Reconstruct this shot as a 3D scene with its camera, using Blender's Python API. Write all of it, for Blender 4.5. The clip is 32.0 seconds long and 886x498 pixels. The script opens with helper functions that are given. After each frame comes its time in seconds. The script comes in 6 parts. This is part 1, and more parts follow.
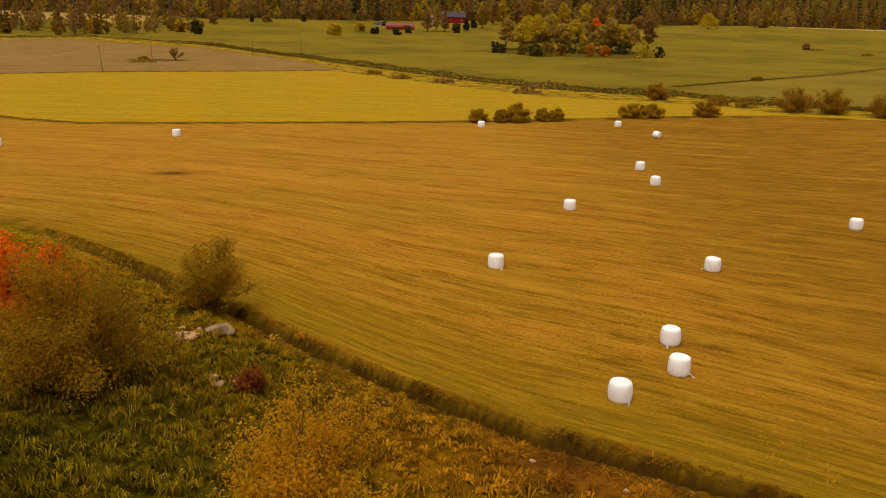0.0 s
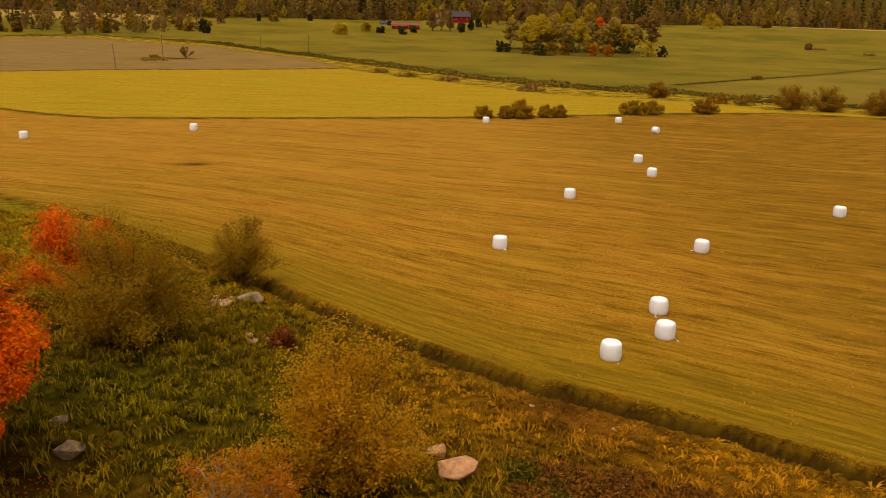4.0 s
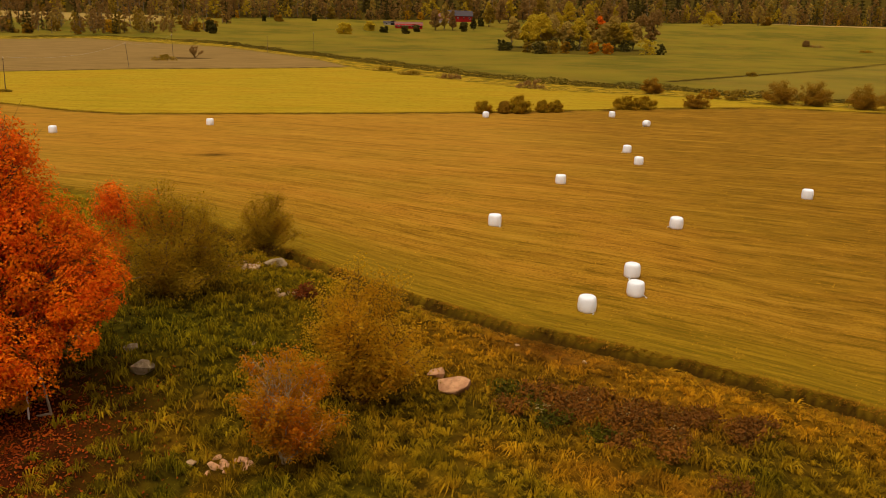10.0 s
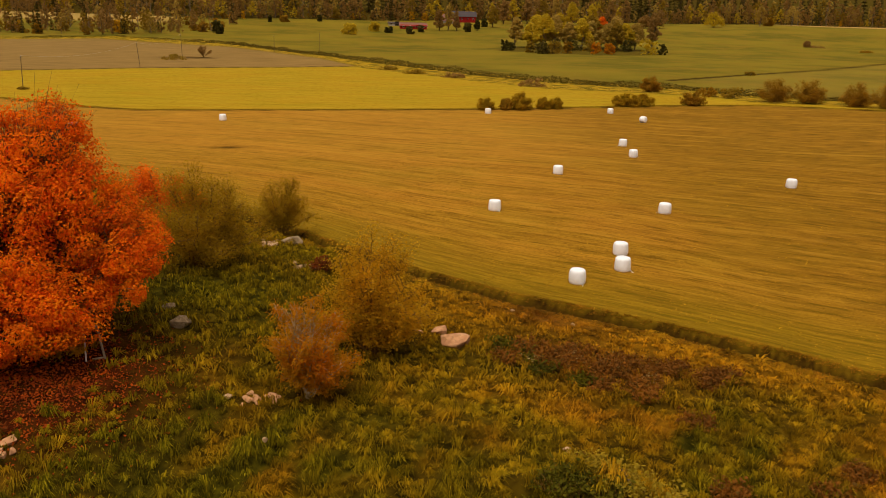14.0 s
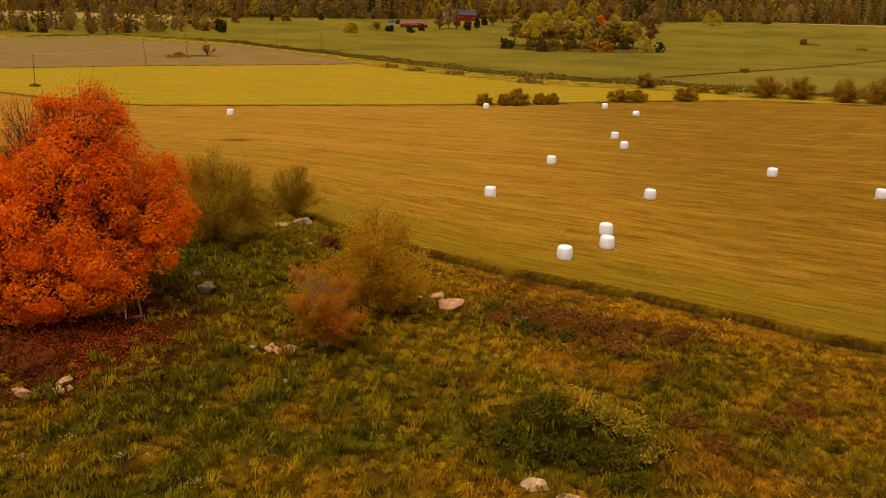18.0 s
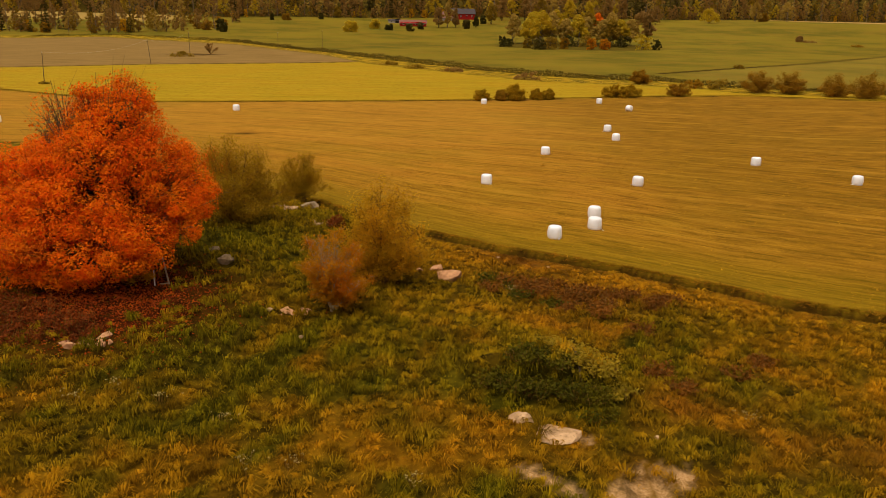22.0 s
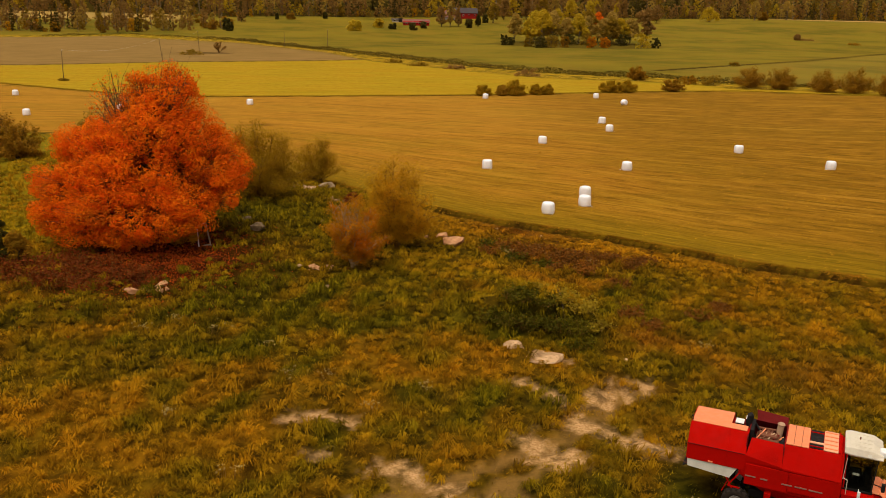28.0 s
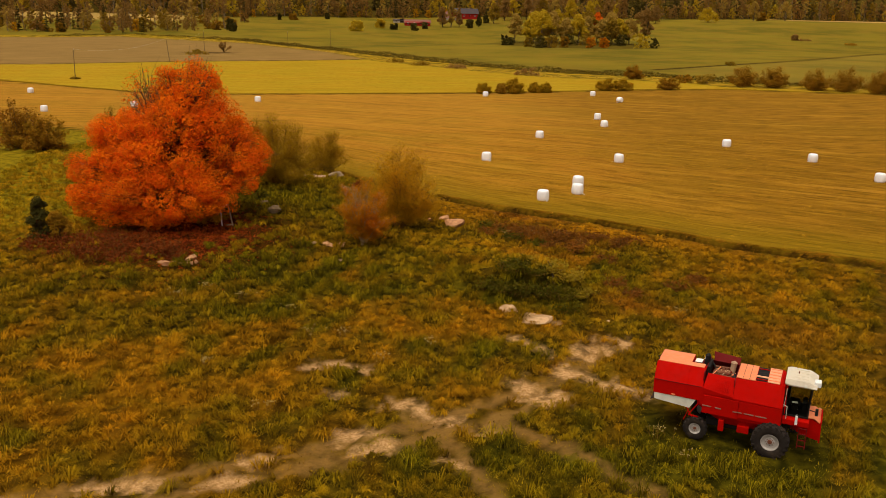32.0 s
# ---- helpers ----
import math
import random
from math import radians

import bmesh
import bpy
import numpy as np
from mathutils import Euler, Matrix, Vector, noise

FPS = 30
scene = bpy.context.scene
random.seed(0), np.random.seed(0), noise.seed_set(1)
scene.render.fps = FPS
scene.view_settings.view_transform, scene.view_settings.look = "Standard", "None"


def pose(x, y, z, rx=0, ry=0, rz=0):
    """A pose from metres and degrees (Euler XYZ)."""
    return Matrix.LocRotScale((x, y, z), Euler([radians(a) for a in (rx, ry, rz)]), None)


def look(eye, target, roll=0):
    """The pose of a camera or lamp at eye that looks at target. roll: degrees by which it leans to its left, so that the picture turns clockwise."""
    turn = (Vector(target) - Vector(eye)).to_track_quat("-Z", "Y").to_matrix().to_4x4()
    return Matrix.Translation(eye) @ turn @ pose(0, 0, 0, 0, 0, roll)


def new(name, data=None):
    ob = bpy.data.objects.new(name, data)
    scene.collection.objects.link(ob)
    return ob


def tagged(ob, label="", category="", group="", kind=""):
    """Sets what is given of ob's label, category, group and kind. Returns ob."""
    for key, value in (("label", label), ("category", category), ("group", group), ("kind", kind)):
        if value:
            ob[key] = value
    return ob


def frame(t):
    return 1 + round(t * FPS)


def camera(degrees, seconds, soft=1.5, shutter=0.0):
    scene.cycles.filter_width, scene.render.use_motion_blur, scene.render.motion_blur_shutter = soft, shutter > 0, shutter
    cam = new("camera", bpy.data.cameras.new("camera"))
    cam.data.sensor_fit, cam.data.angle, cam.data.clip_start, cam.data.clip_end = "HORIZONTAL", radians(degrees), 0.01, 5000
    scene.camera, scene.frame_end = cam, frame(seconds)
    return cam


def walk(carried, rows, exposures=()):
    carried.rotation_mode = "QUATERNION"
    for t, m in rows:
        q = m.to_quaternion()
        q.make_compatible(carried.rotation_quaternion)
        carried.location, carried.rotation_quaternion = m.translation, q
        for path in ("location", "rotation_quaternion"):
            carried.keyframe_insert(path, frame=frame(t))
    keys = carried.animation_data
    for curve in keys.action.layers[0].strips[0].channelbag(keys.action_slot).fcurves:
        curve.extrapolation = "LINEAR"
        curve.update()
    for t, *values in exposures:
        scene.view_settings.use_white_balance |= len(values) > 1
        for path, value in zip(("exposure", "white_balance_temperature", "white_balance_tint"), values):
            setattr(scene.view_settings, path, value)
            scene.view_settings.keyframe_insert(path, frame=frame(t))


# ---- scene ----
cam = camera(54.0, 32.0, soft=0.6)
PATH = [
    (0, (0.16, 3.319, 18.233), (0.208, 5.248, 17.706), 1.7),
    (1, (-0.014, 2.037, 18.229), (0.033, 3.966, 17.701), 1.7),
    (2, (-0.077, 0.842, 18.199), (-0.032, 2.77, 17.67), 1.7),
    (3, (-0.174, -0.486, 18.203), (-0.132, 1.442, 17.674), 1.6),
    (3.5, (-0.234, -1.163, 18.186), (-0.193, 0.766, 17.658), 1.7),
    (5.5, (-0.206, -3.958, 18.282), (-0.173, -2.03, 17.754), 1.7),
    (6, (-0.051, -4.354, 18.233), (-0.02, -2.425, 17.705), 1.6),
    (7, (-0.069, -5.904, 18.306), (-0.038, -3.975, 17.779), 1.6),
    (8, (-0.064, -7.321, 18.336), (-0.033, -5.392, 17.809), 1.6),
    (9, (-0.06, -8.632, 18.336), (-0.028, -6.703, 17.808), 1.6),
    (10, (-0.075, -10.109, 18.393), (-0.045, -8.18, 17.863), 1.5),
    (11, (-0.057, -11.404, 18.308), (-0.028, -9.476, 17.778), 1.6),
    (12, (-0.038, -12.825, 18.304), (-0.011, -10.897, 17.775), 1.5),
    (13, (-0.038, -14.255, 18.255), (-0.014, -12.326, 17.726), 1.5),
    (14, (-0.045, -15.712, 18.205), (-0.024, -13.783, 17.677), 1.5),
    (14.5, (-0.096, -16.472, 18.209), (-0.075, -14.544, 17.681), 1.5),
    (16.5, (-0.031, -19.308, 18.248), (-0.012, -17.38, 17.716), 1.4),
    (17, (0.019, -20.025, 18.246), (0.038, -18.097, 17.715), 1.4),
    (18, (0.127, -21.382, 18.19), (0.146, -19.454, 17.659), 1.4),
    (19, (0.166, -22.688, 18.185), (0.184, -20.76, 17.653), 1.3),
    (20, (0.177, -23.985, 18.155), (0.196, -22.057, 17.623), 1.3),
    (21, (0.194, -25.261, 18.106), (0.214, -23.333, 17.572), 1.3),
    (22, (0.234, -26.596, 18.015), (0.253, -24.668, 17.482), 1.2),
    (23, (0.233, -27.867, 17.906), (0.252, -25.94, 17.372), 1.2),
    (24, (0.231, -29.186, 17.867), (0.248, -27.259, 17.333), 1.2),
    (25, (0.217, -30.587, 17.901), (0.232, -28.66, 17.367), 1.2),
    (25.5, (0.217, -31.302, 17.866), (0.231, -29.375, 17.332), 1.2),
    (27.5, (0.068, -34.113, 17.882), (0.081, -32.186, 17.347), 1.1),
    (28, (0.024, -34.831, 17.894), (0.037, -32.904, 17.36), 1.1),
    (29, (0.002, -36.224, 17.899), (0.014, -34.296, 17.365), 1.1),
    (30, (-0.035, -37.699, 17.905), (-0.024, -35.772, 17.372), 1.1),
    (31, (-0.079, -39.177, 17.899), (-0.068, -37.25, 17.366), 1.1),
    (32, (-0.073, -40.66, 17.875), (-0.062, -38.732, 17.342), 1.1),
]
walk(cam, [(t, look(eye, target, roll)) for t, eye, target, roll in PATH], exposures=((0, 0.46), (12, 0.48), (22, 0.53), (32, 0.56)))

# ---- light: an even, slightly warm evening sky with a weak, wide sun ----
SUN_ELEVATION, SUN_TURN = 72.0, 212.0   # a veiled sun, very high and a little behind the start view
world = bpy.data.worlds.new("evening_sky")
scene.world = world
world.use_nodes = True
wn, wl = world.node_tree.nodes, world.node_tree.links
sky = wn.new("ShaderNodeTexSky")
sky.sky_type, sky.sun_disc = "NISHITA", False
sky.sun_elevation, sky.sun_rotation = radians(SUN_ELEVATION), radians(SUN_TURN)
sky.air_density, sky.dust_density, sky.ozone_density = 1.0, 4.0, 1.0
haze = wn.new("ShaderNodeHueSaturation")
haze.inputs["Saturation"].default_value = 0.0
wl.new(sky.outputs[0], haze.inputs["Color"])
warm = wn.new("ShaderNodeMix")
warm.data_type, warm.blend_type = "RGBA", "MULTIPLY"
warm.inputs[0].default_value, warm.inputs[7].default_value = 1.0, (1.0, 0.905, 0.83, 1.0)
wl.new(haze.outputs[0], warm.inputs[6])
wl.new(warm.outputs[2], wn["Background"].inputs["Color"])
wn["Background"].inputs["Strength"].default_value = 0.076

sun = new("sun", bpy.data.lights.new("sun", "SUN"))
sun.data.energy, sun.data.angle, sun.data.color = 1.4, radians(60), (1.0, 0.905, 0.79)
a, e = radians(SUN_TURN), radians(SUN_ELEVATION)
sun.matrix_world = look((0, 0, 0), (-math.sin(a) * math.cos(e), -math.cos(a) * math.cos(e), -math.sin(e)))


# ---- materials ----
def rgb(r, g, b):
    """Linear colour from 0-255 display values."""
    return tuple(((c / 255 + 0.055) / 1.055) ** 2.4 if c > 10 else c / 3294 for c in (r, g, b)) + (1.0,)


def tone_of(r, g, b):
    """A plant or earth colour: as rgb(), with the little blue that autumn growth has."""
    return rgb(r, g, b * 0.55)


class Mat:
    """A small wrapper to write node materials in few lines."""

    def __init__(self, name, rough=0.8, metal=0.0, spec=0.3):
        self.m = bpy.data.materials.new(name)
        self.m.use_nodes = True
        self.n, self.l = self.m.node_tree.nodes, self.m.node_tree.links
        self.b = self.n["Principled BSDF"]
        self.b.inputs["Roughness"].default_value = rough
        self.b.inputs["Metallic"].default_value = metal
        self.b.inputs["Specular IOR Level"].default_value = spec

    def add(self, kind, **sockets):
        node = self.n.new("ShaderNode" + kind)
        for key, value in sockets.items():
            self.put(node.inputs[key.replace("_", " ")], value)
        return node

    def put(self, socket, value):
        if isinstance(value, bpy.types.NodeSocket):
            self.l.new(value, socket)
        else:
            socket.default_value = value

    def where(self):
        return self.add("NewGeometry").outputs["Position"]

    def here(self):
        return self.add("TexCoord").outputs["Object"]

    def noise(self, scale, detail=4.0, rough=0.55, at=None, distort=0.0):
        node = self.add("TexNoise", Scale=scale, Detail=detail, Roughness=rough, Distortion=distort)
        self.put(node.inputs["Vector"], at if at is not None else self.where())
        return node.outputs["Fac"]

    def step(self, value, a, b, lo=0.0, hi=1.0):
        node = self.add("MapRange")
        node.interpolation_type = "SMOOTHSTEP"
        for k, v in (("Value", value), ("From Min", a), ("From Max", b), ("To Min", lo), ("To Max", hi)):
            self.put(node.inputs[k], v)
        return node.outputs[0]

    def mix(self, fac, a, b, how="MIX"):
        node = self.n.new("ShaderNodeMix")
        node.data_type, node.blend_type = "RGBA", how
        self.put(node.inputs[0], fac)
        self.put(node.inputs[6], a)
        self.put(node.inputs[7], b)
        return node.outputs[2]

    def math(self, how, a, b=0.0):
        node = self.n.new("ShaderNodeMath")
        node.operation = how
        self.put(node.inputs[0], a)
        self.put(node.inputs[1], b)
        return node.outputs[0]

    def bump(self, height, strength=0.5, distance=0.1):
        node = self.add("Bump", Strength=strength, Distance=distance, Height=height)
        self.l.new(node.outputs[0], self.b.inputs["Normal"])

    def colour(self, value):
        self.put(self.b.inputs["Base Color"], value)
        return self


def leaf_material(name, a, b, c, lit_share=0.25, dull=None):
    """Leaves in three tones, one drawn for each leaf, and patches of tone over the crown."""
    m = Mat(name, rough=0.7, spec=0.08)
    geo = m.add("NewGeometry")
    each, patch = geo.outputs["Random Per Island"], m.noise(0.7, 2.0)
    tone = m.mix(m.step(patch, 0.35, 0.65), a, b)
    tone = m.mix(m.step(each, 0.7, 1.0), tone, c)
    if dull:
        tone = m.mix(m.step(m.noise(0.55, 3.0), 0.52, 0.68, 0.0, 0.75), tone, dull)
    value = m.add("HueSaturation", Color=tone, Value=m.step(each, 0.0, 1.0, 0.9, 1.1))
    m.colour(value.outputs[0])
    thin = m.add("BsdfTranslucent", Color=value.outputs[0])
    both = m.n.new("ShaderNodeMixShader")
    both.inputs[0].default_value = lit_share
    m.l.new(m.b.outputs[0], both.inputs[1])
    m.l.new(thin.outputs[0], both.inputs[2])
    m.l.new(both.outputs[0], m.n["Material Output"].inputs[0])
    return m.m


def bark_material(name, a, b):
    m = Mat(name, rough=0.9, spec=0.1)
    m.colour(m.mix(m.step(m.noise(5.0), 0.4, 0.6), a, b))
    m.bump(m.noise(14.0), 0.4, 0.03)
    return m.m


def rock_material(name, a, b, c):
    m = Mat(name, rough=0.85, spec=0.2)
    tone = m.mix(m.step(m.noise(2.2), 0.38, 0.62), a, b)
    tone = m.mix(m.step(m.noise(9.0, 6.0), 0.55, 0.72), tone, c)
    m.colour(tone)
    m.bump(m.noise(7.0, 7.0, 0.65), 0.6, 0.08)
    return m.m


def paint_material(name, base, dirt, rough=0.45, grime=0.5, metal=0.0, spec=0.2):
    """Paint on sheet metal: slightly faded, with grime in soft patches."""
    m = Mat(name, rough=rough, metal=metal, spec=spec)
    spots = m.step(m.noise(1.6, 6.0, 0.65), 0.45, 0.8, 0.0, grime)
    tone = m.mix(spots, base, dirt)
    tone = m.mix(m.step(m.noise(18.0, 4.0), 0.62, 0.8, 0.0, grime * 0.6), tone, dirt)
    m.colour(tone)
    m.put(m.b.inputs["Roughness"], m.step(m.noise(4.0), 0.3, 0.7, rough - 0.08, rough + 0.2))
    m.bump(m.noise(6.0, 3.0), 0.08, 0.02)
    return m.m


LEAF = {
    "maple": leaf_material("maple_leaves_orange", tone_of(234, 108, 4), tone_of(246, 134, 8), tone_of(222, 82, 4), 0.42, tone_of(184, 92, 12)),
    "rowan": leaf_material("rowan_leaves_red", tone_of(230, 100, 10), tone_of(238, 122, 14), tone_of(206, 100, 16), 0.4),
    "olive": leaf_material("olive_leaves", tone_of(156, 116, 38), tone_of(168, 118, 36), tone_of(134, 98, 32), 0.5),
    "olive_gold": leaf_material("olive_gold_leaves", tone_of(174, 138, 40), tone_of(186, 142, 38), tone_of(152, 120, 36), 0.6),
    "russet": leaf_material("russet_bush_leaves", tone_of(138, 96, 26), tone_of(150, 96, 24), tone_of(108, 78, 22), 0.35),
    "golden": leaf_material("golden_leaves", tone_of(206, 158, 42), tone_of(218, 160, 38), tone_of(184, 142, 40), 0.6),
    "amber": leaf_material("amber_leaves", tone_of(202, 142, 32), tone_of(216, 130, 20), tone_of(176, 128, 38), 0.6),
    "birch": leaf_material("birch_leaves", rgb(186, 156, 66), rgb(198, 162, 68), rgb(180, 150, 64), 0.6),
    "lime": leaf_material("yellow_green_leaves", tone_of(200, 170, 66), tone_of(210, 178, 68), tone_of(192, 162, 62), 0.6),
    "brown": leaf_material("brown_leaves", rgb(156, 120, 58), rgb(168, 126, 58), rgb(150, 114, 56), 0.55),
    "dull": leaf_material("dull_leaves", tone_of(150, 120, 54), tone_of(160, 124, 54), tone_of(136, 108, 50), 0.5),
    "spruce": leaf_material("spruce_needles", tone_of(76, 64, 30), tone_of(90, 74, 34), tone_of(62, 54, 26), 0.2),
    "juniper": leaf_material("juniper_needles", tone_of(62, 56, 22), tone_of(78, 66, 26), tone_of(50, 46, 18), 0.15),
    "brush": leaf_material("dry_red_brush", tone_of(112, 50, 18), tone_of(132, 60, 20), tone_of(88, 46, 20), 0.2),
    "moss": leaf_material("rank_stream_growth", tone_of(92, 78, 36), tone_of(112, 90, 40), tone_of(74, 64, 30), 0.2),
    "weed": leaf_material("dry_brown_weeds", tone_of(112, 66, 28), tone_of(140, 84, 34), tone_of(88, 62, 30), 0.2),
    "nettle": leaf_material("dark_nettle_leaves", tone_of(80, 74, 10), tone_of(102, 90, 14), tone_of(58, 54, 10), 0.3),
    "pale": leaf_material("pale_withered_grass_heads", tone_of(152, 128, 50), tone_of(172, 142, 58), tone_of(132, 110, 42), 0.4),
}
BARK = bark_material("grey_brown_bark", rgb(112, 92, 62), rgb(80, 62, 40))
BIRCH_BARK = bark_material("pale_birch_bark", rgb(160, 140, 106), rgb(116, 98, 72))
GREY_TWIG = bark_material("grey_twigs", rgb(190, 164, 116), rgb(160, 132, 86))
TWIG = bark_material("bare_twigs", rgb(142, 106, 44), rgb(112, 80, 32))
ROCK_PINK = rock_material("pink_granite", rgb(206, 152, 104), rgb(180, 126, 84), rgb(142, 110, 72))
ROCK_GREY = rock_material("grey_granite", rgb(152, 126, 92), rgb(118, 96, 66), rgb(174, 150, 114))
ROCK_PALE = rock_material("pale_stone", rgb(206, 166, 120), rgb(176, 138, 96), rgb(128, 100, 68))


# ---- the lie of the land ----
def smooth(a, b, v):
    s = np.clip((v - a) / (b - a), 0.0, 1.0)
    return s * s * (3 - 2 * s)


def bump(x, y, cx, cy, rx, ry, turn=0.0):
    c, s = math.cos(turn), math.sin(turn)
    u, v = (x - cx) * c + (y - cy) * s, -(x - cx) * s + (y - cy) * c
    return np.exp(-((u / rx) ** 2) - (v / ry) ** 2)


def site(x, y):
    """Metres of a point of the plan, whose grid is drawn a little wide and shallow."""
    v = np.clip(y, -130.0, 450.0)
    over = np.asarray(y, float) - v
    return (0.11 + 0.0036 * v + x * (0.9311 - 1.018e-4 * v + 8.75e-8 * v * v),
            5.682 + 1.15786 * v - 1.2098e-4 * v * v + 5.449e-8 * v ** 3 + 0.02 * np.clip(x, -300, 300) + 1.08 * over)


# the edge of the mown field, as y over x
EDGE_X = [-200, -130, -85, -60, -46, -32.3, -24.4, -11.7, -8.0, -1.2, 5.3, 14.1, 21.2, 25, 35.9, 60, 140]
EDGE_Y = [98, 92, 80, 72, 66, 58.5, 53.0, 42.6, 39.3, 33.8, 29.4, 25.2, 21.1, 18.4, 13.6, 2.5, -34]


def field_edge(x):
    return np.interp(x, EDGE_X, EDGE_Y)


def wood_edge(x):
    """The edge of the woods that close the view."""
    return np.interp(x, [-900, -400, -260, -170, -135, -80, -35, 40, 103, 160, 217, 336, 384, 462, 900], [570, 565, 572, 560, 582, 590, 600, 640, 640, 640, 640, 746, 730, 724, 760])


def ground(x, y):
    """Height of the land at x, y."""
    x, y = np.asarray(x, float), np.asarray(y, float)
    inside = field_edge(x) - y
    mask = smooth(0.3, 5.0, inside)
    hill = 2.0 * bump(x, y, -18, 22, 13, 17) + 0.9 * bump(x, y, 2, 10, 10, 12) + 0.9 * bump(x, y, -34, 8, 15, 15) + 1.5 * bump(x, y, -46, 44, 17, 13)
    hill = hill - 0.45 * bump(x, y, 7.5, 15, 4.5, 3.2, -0.4) + 2.1 * bump(x, y, 6.2, 5.2, 3.9, 1.25, -0.2)
    ditch = -0.9 * np.exp(-(((inside - 0.58) / 0.62) ** 4)) - 0.15 * np.exp(-(((inside - 2.4) / 1.2) ** 2))
    ditch = ditch * smooth(-45, -25, x)
    far = 13.0 * smooth(380, 700, y + 0.12 * np.abs(x)) + 0.012 * np.maximum(y - 700, 0)
    edge = wood_edge(x)
    far = far + 34.0 * smooth(0, 130, y - edge)
    return hill * mask + ditch + far


def grades(start, stop, steps):
    """Grid lines from start to stop; steps: rows of (up to, spacing)."""
    at, out = start, [start]
    for upto, gap in steps:
        while at < upto - 1e-6:
            at = min(at + gap, upto)
            out.append(at)
    return np.array(out)


def near_line(x, y, line):
    """Distance from each x, y to a polyline."""
    best = np.full(np.shape(x), 1e9)
    for (ax, ay), (bx, by) in zip(line[:-1], line[1:]):
        dx, dy = bx - ax, by - ay
        s = np.clip(((x - ax) * dx + (y - ay) * dy) / (dx * dx + dy * dy), 0, 1)
        best = np.minimum(best, np.hypot(x - ax - s * dx, y - ay - s * dy))
    return best


def far_edge(x):
    """Where the mown field ends and the yellow one begins."""
    return np.interp(x, [-200, -113, -88, -70, -58, -30, 9, 52, 77, 103, 160], [172, 140.7, 128.5, 120.5, 117.5, 122, 129.6, 142.6, 147.5, 142.6, 133])


def plough_edge(x):
    return np.interp(x, [-400, -128, -96, -53, -30, 0], [120, 191.5, 210.7, 227.2, 239, 250])


def stream_near(x):
    return np.interp(x, [-500, -231, -191, -107, -50, -27, -6, 9.5, 29, 49, 70, 79, 109, 180], [330, 366, 390, 346, 277, 232, 210, 194, 176, 171, 166, 153, 151, 140])


def stream_far(x):
    return np.interp(x, [-500, -231, -191, -120, -68, -32, -7, 11, 33, 55, 68, 81, 93, 111, 180], [345, 385, 411, 389, 320, 282, 251, 225, 205, 192, 191, 177, 173, 160, 150])


# bare sandy ground: short strokes of (x, y, x, y, half-width)
SAND = [
    (8.3, -2.5, 10.9, -1.2, 0.75), (6.6, -4.5, 8.0, -5.4, 0.6), (8.0, -5.4, 10.4, -6.8, 0.6), (4.1, -6.0, 5.2, -7.2, 0.7),
    (5.2, -7.2, 6.2, -7.4, 0.6), (4.0, -1.2, 5.4, -1.9, 0.35), (5.4, -1.9, 6.4, -3.0, 0.35), (-2.4, -8.0, -0.6, -8.6, 0.55),
    (-0.6, -8.6, 0.8, -9.3, 0.45), (-4.4, -10.7, -3.4, -10.4, 0.55), (-3.6, -11.6, -1.9, -11.4, 0.4), (-8.6, -12.5, -7.2, -12.2, 0.35),
    (-14.6, -14.3, -11.6, -14.0, 0.35), (-9.8, -14.1, -8.2, -13.7, 0.35), (-7.4, -4.4, -6.4, -4.3, 0.3), (-6.9, -3.9, -3.8, -4.8, 0.3),
    (-5.6, -7.3, -5.0, -7.0, 0.25), (1.8, -10.4, 2.6, -10.1, 0.3), (0.2, -12.4, 1.0, -12.9, 0.3), (6.5, 1.1, 7.3, 1.2, 0.35),
]
TRACK = [[(-26, -17.5), (-14, -14.3), (-8, -12.6), (-3.4, -10.8), (0.5, -9.0), (4.6, -6.6), (7.5, -4.8), (9.6, -2.0)],
         [(-24, -19.0), (-11, -14.9), (-2.6, -11.6), (2.0, -9.6), (6.4, -7.2)], [(-2, -8), (0.5, -11), (2.4, -15), (3.5, -19)], [(3.0, -9.5), (6.0, -11.6), (9, -14.5)]]

gx = grades(-2500, 2500, [(-600, 60), (-300, 12), (-130, 6), (-45, 2.0), (-30, 0.7), (30, 0.34), (48, 0.7), (130, 2.0), (300, 6), (600, 12), (2500, 60)])
gy = grades(-120, 3000, [(-22, 5), (36, 0.34), (60, 0.6), (130, 1.3), (300, 2.6), (420, 4), (760, 8), (1000, 20), (3000, 100)])
X, Y = np.meshgrid(gx, gy)
Z = ground(X, Y)
inside = field_edge(X) - Y
rough_land = smooth(1.0, 4.0, inside) * smooth(60, 40, np.abs(X))


def waves(x, y, scale, seed):
    """Soft random relief from a few dozen waves, from -1 to 1."""
    r = np.random.default_rng(seed)
    out = np.zeros(np.shape(x))
    for _ in range(26):
        k, ph, an = r.uniform(0.6, 1.7) / scale * 2 * np.pi, r.uniform(0, 6.3), r.uniform(0, 6.3)
        out += np.sin(k * (x * math.cos(an) + y * math.sin(an)) + ph)
    return out / 6.0


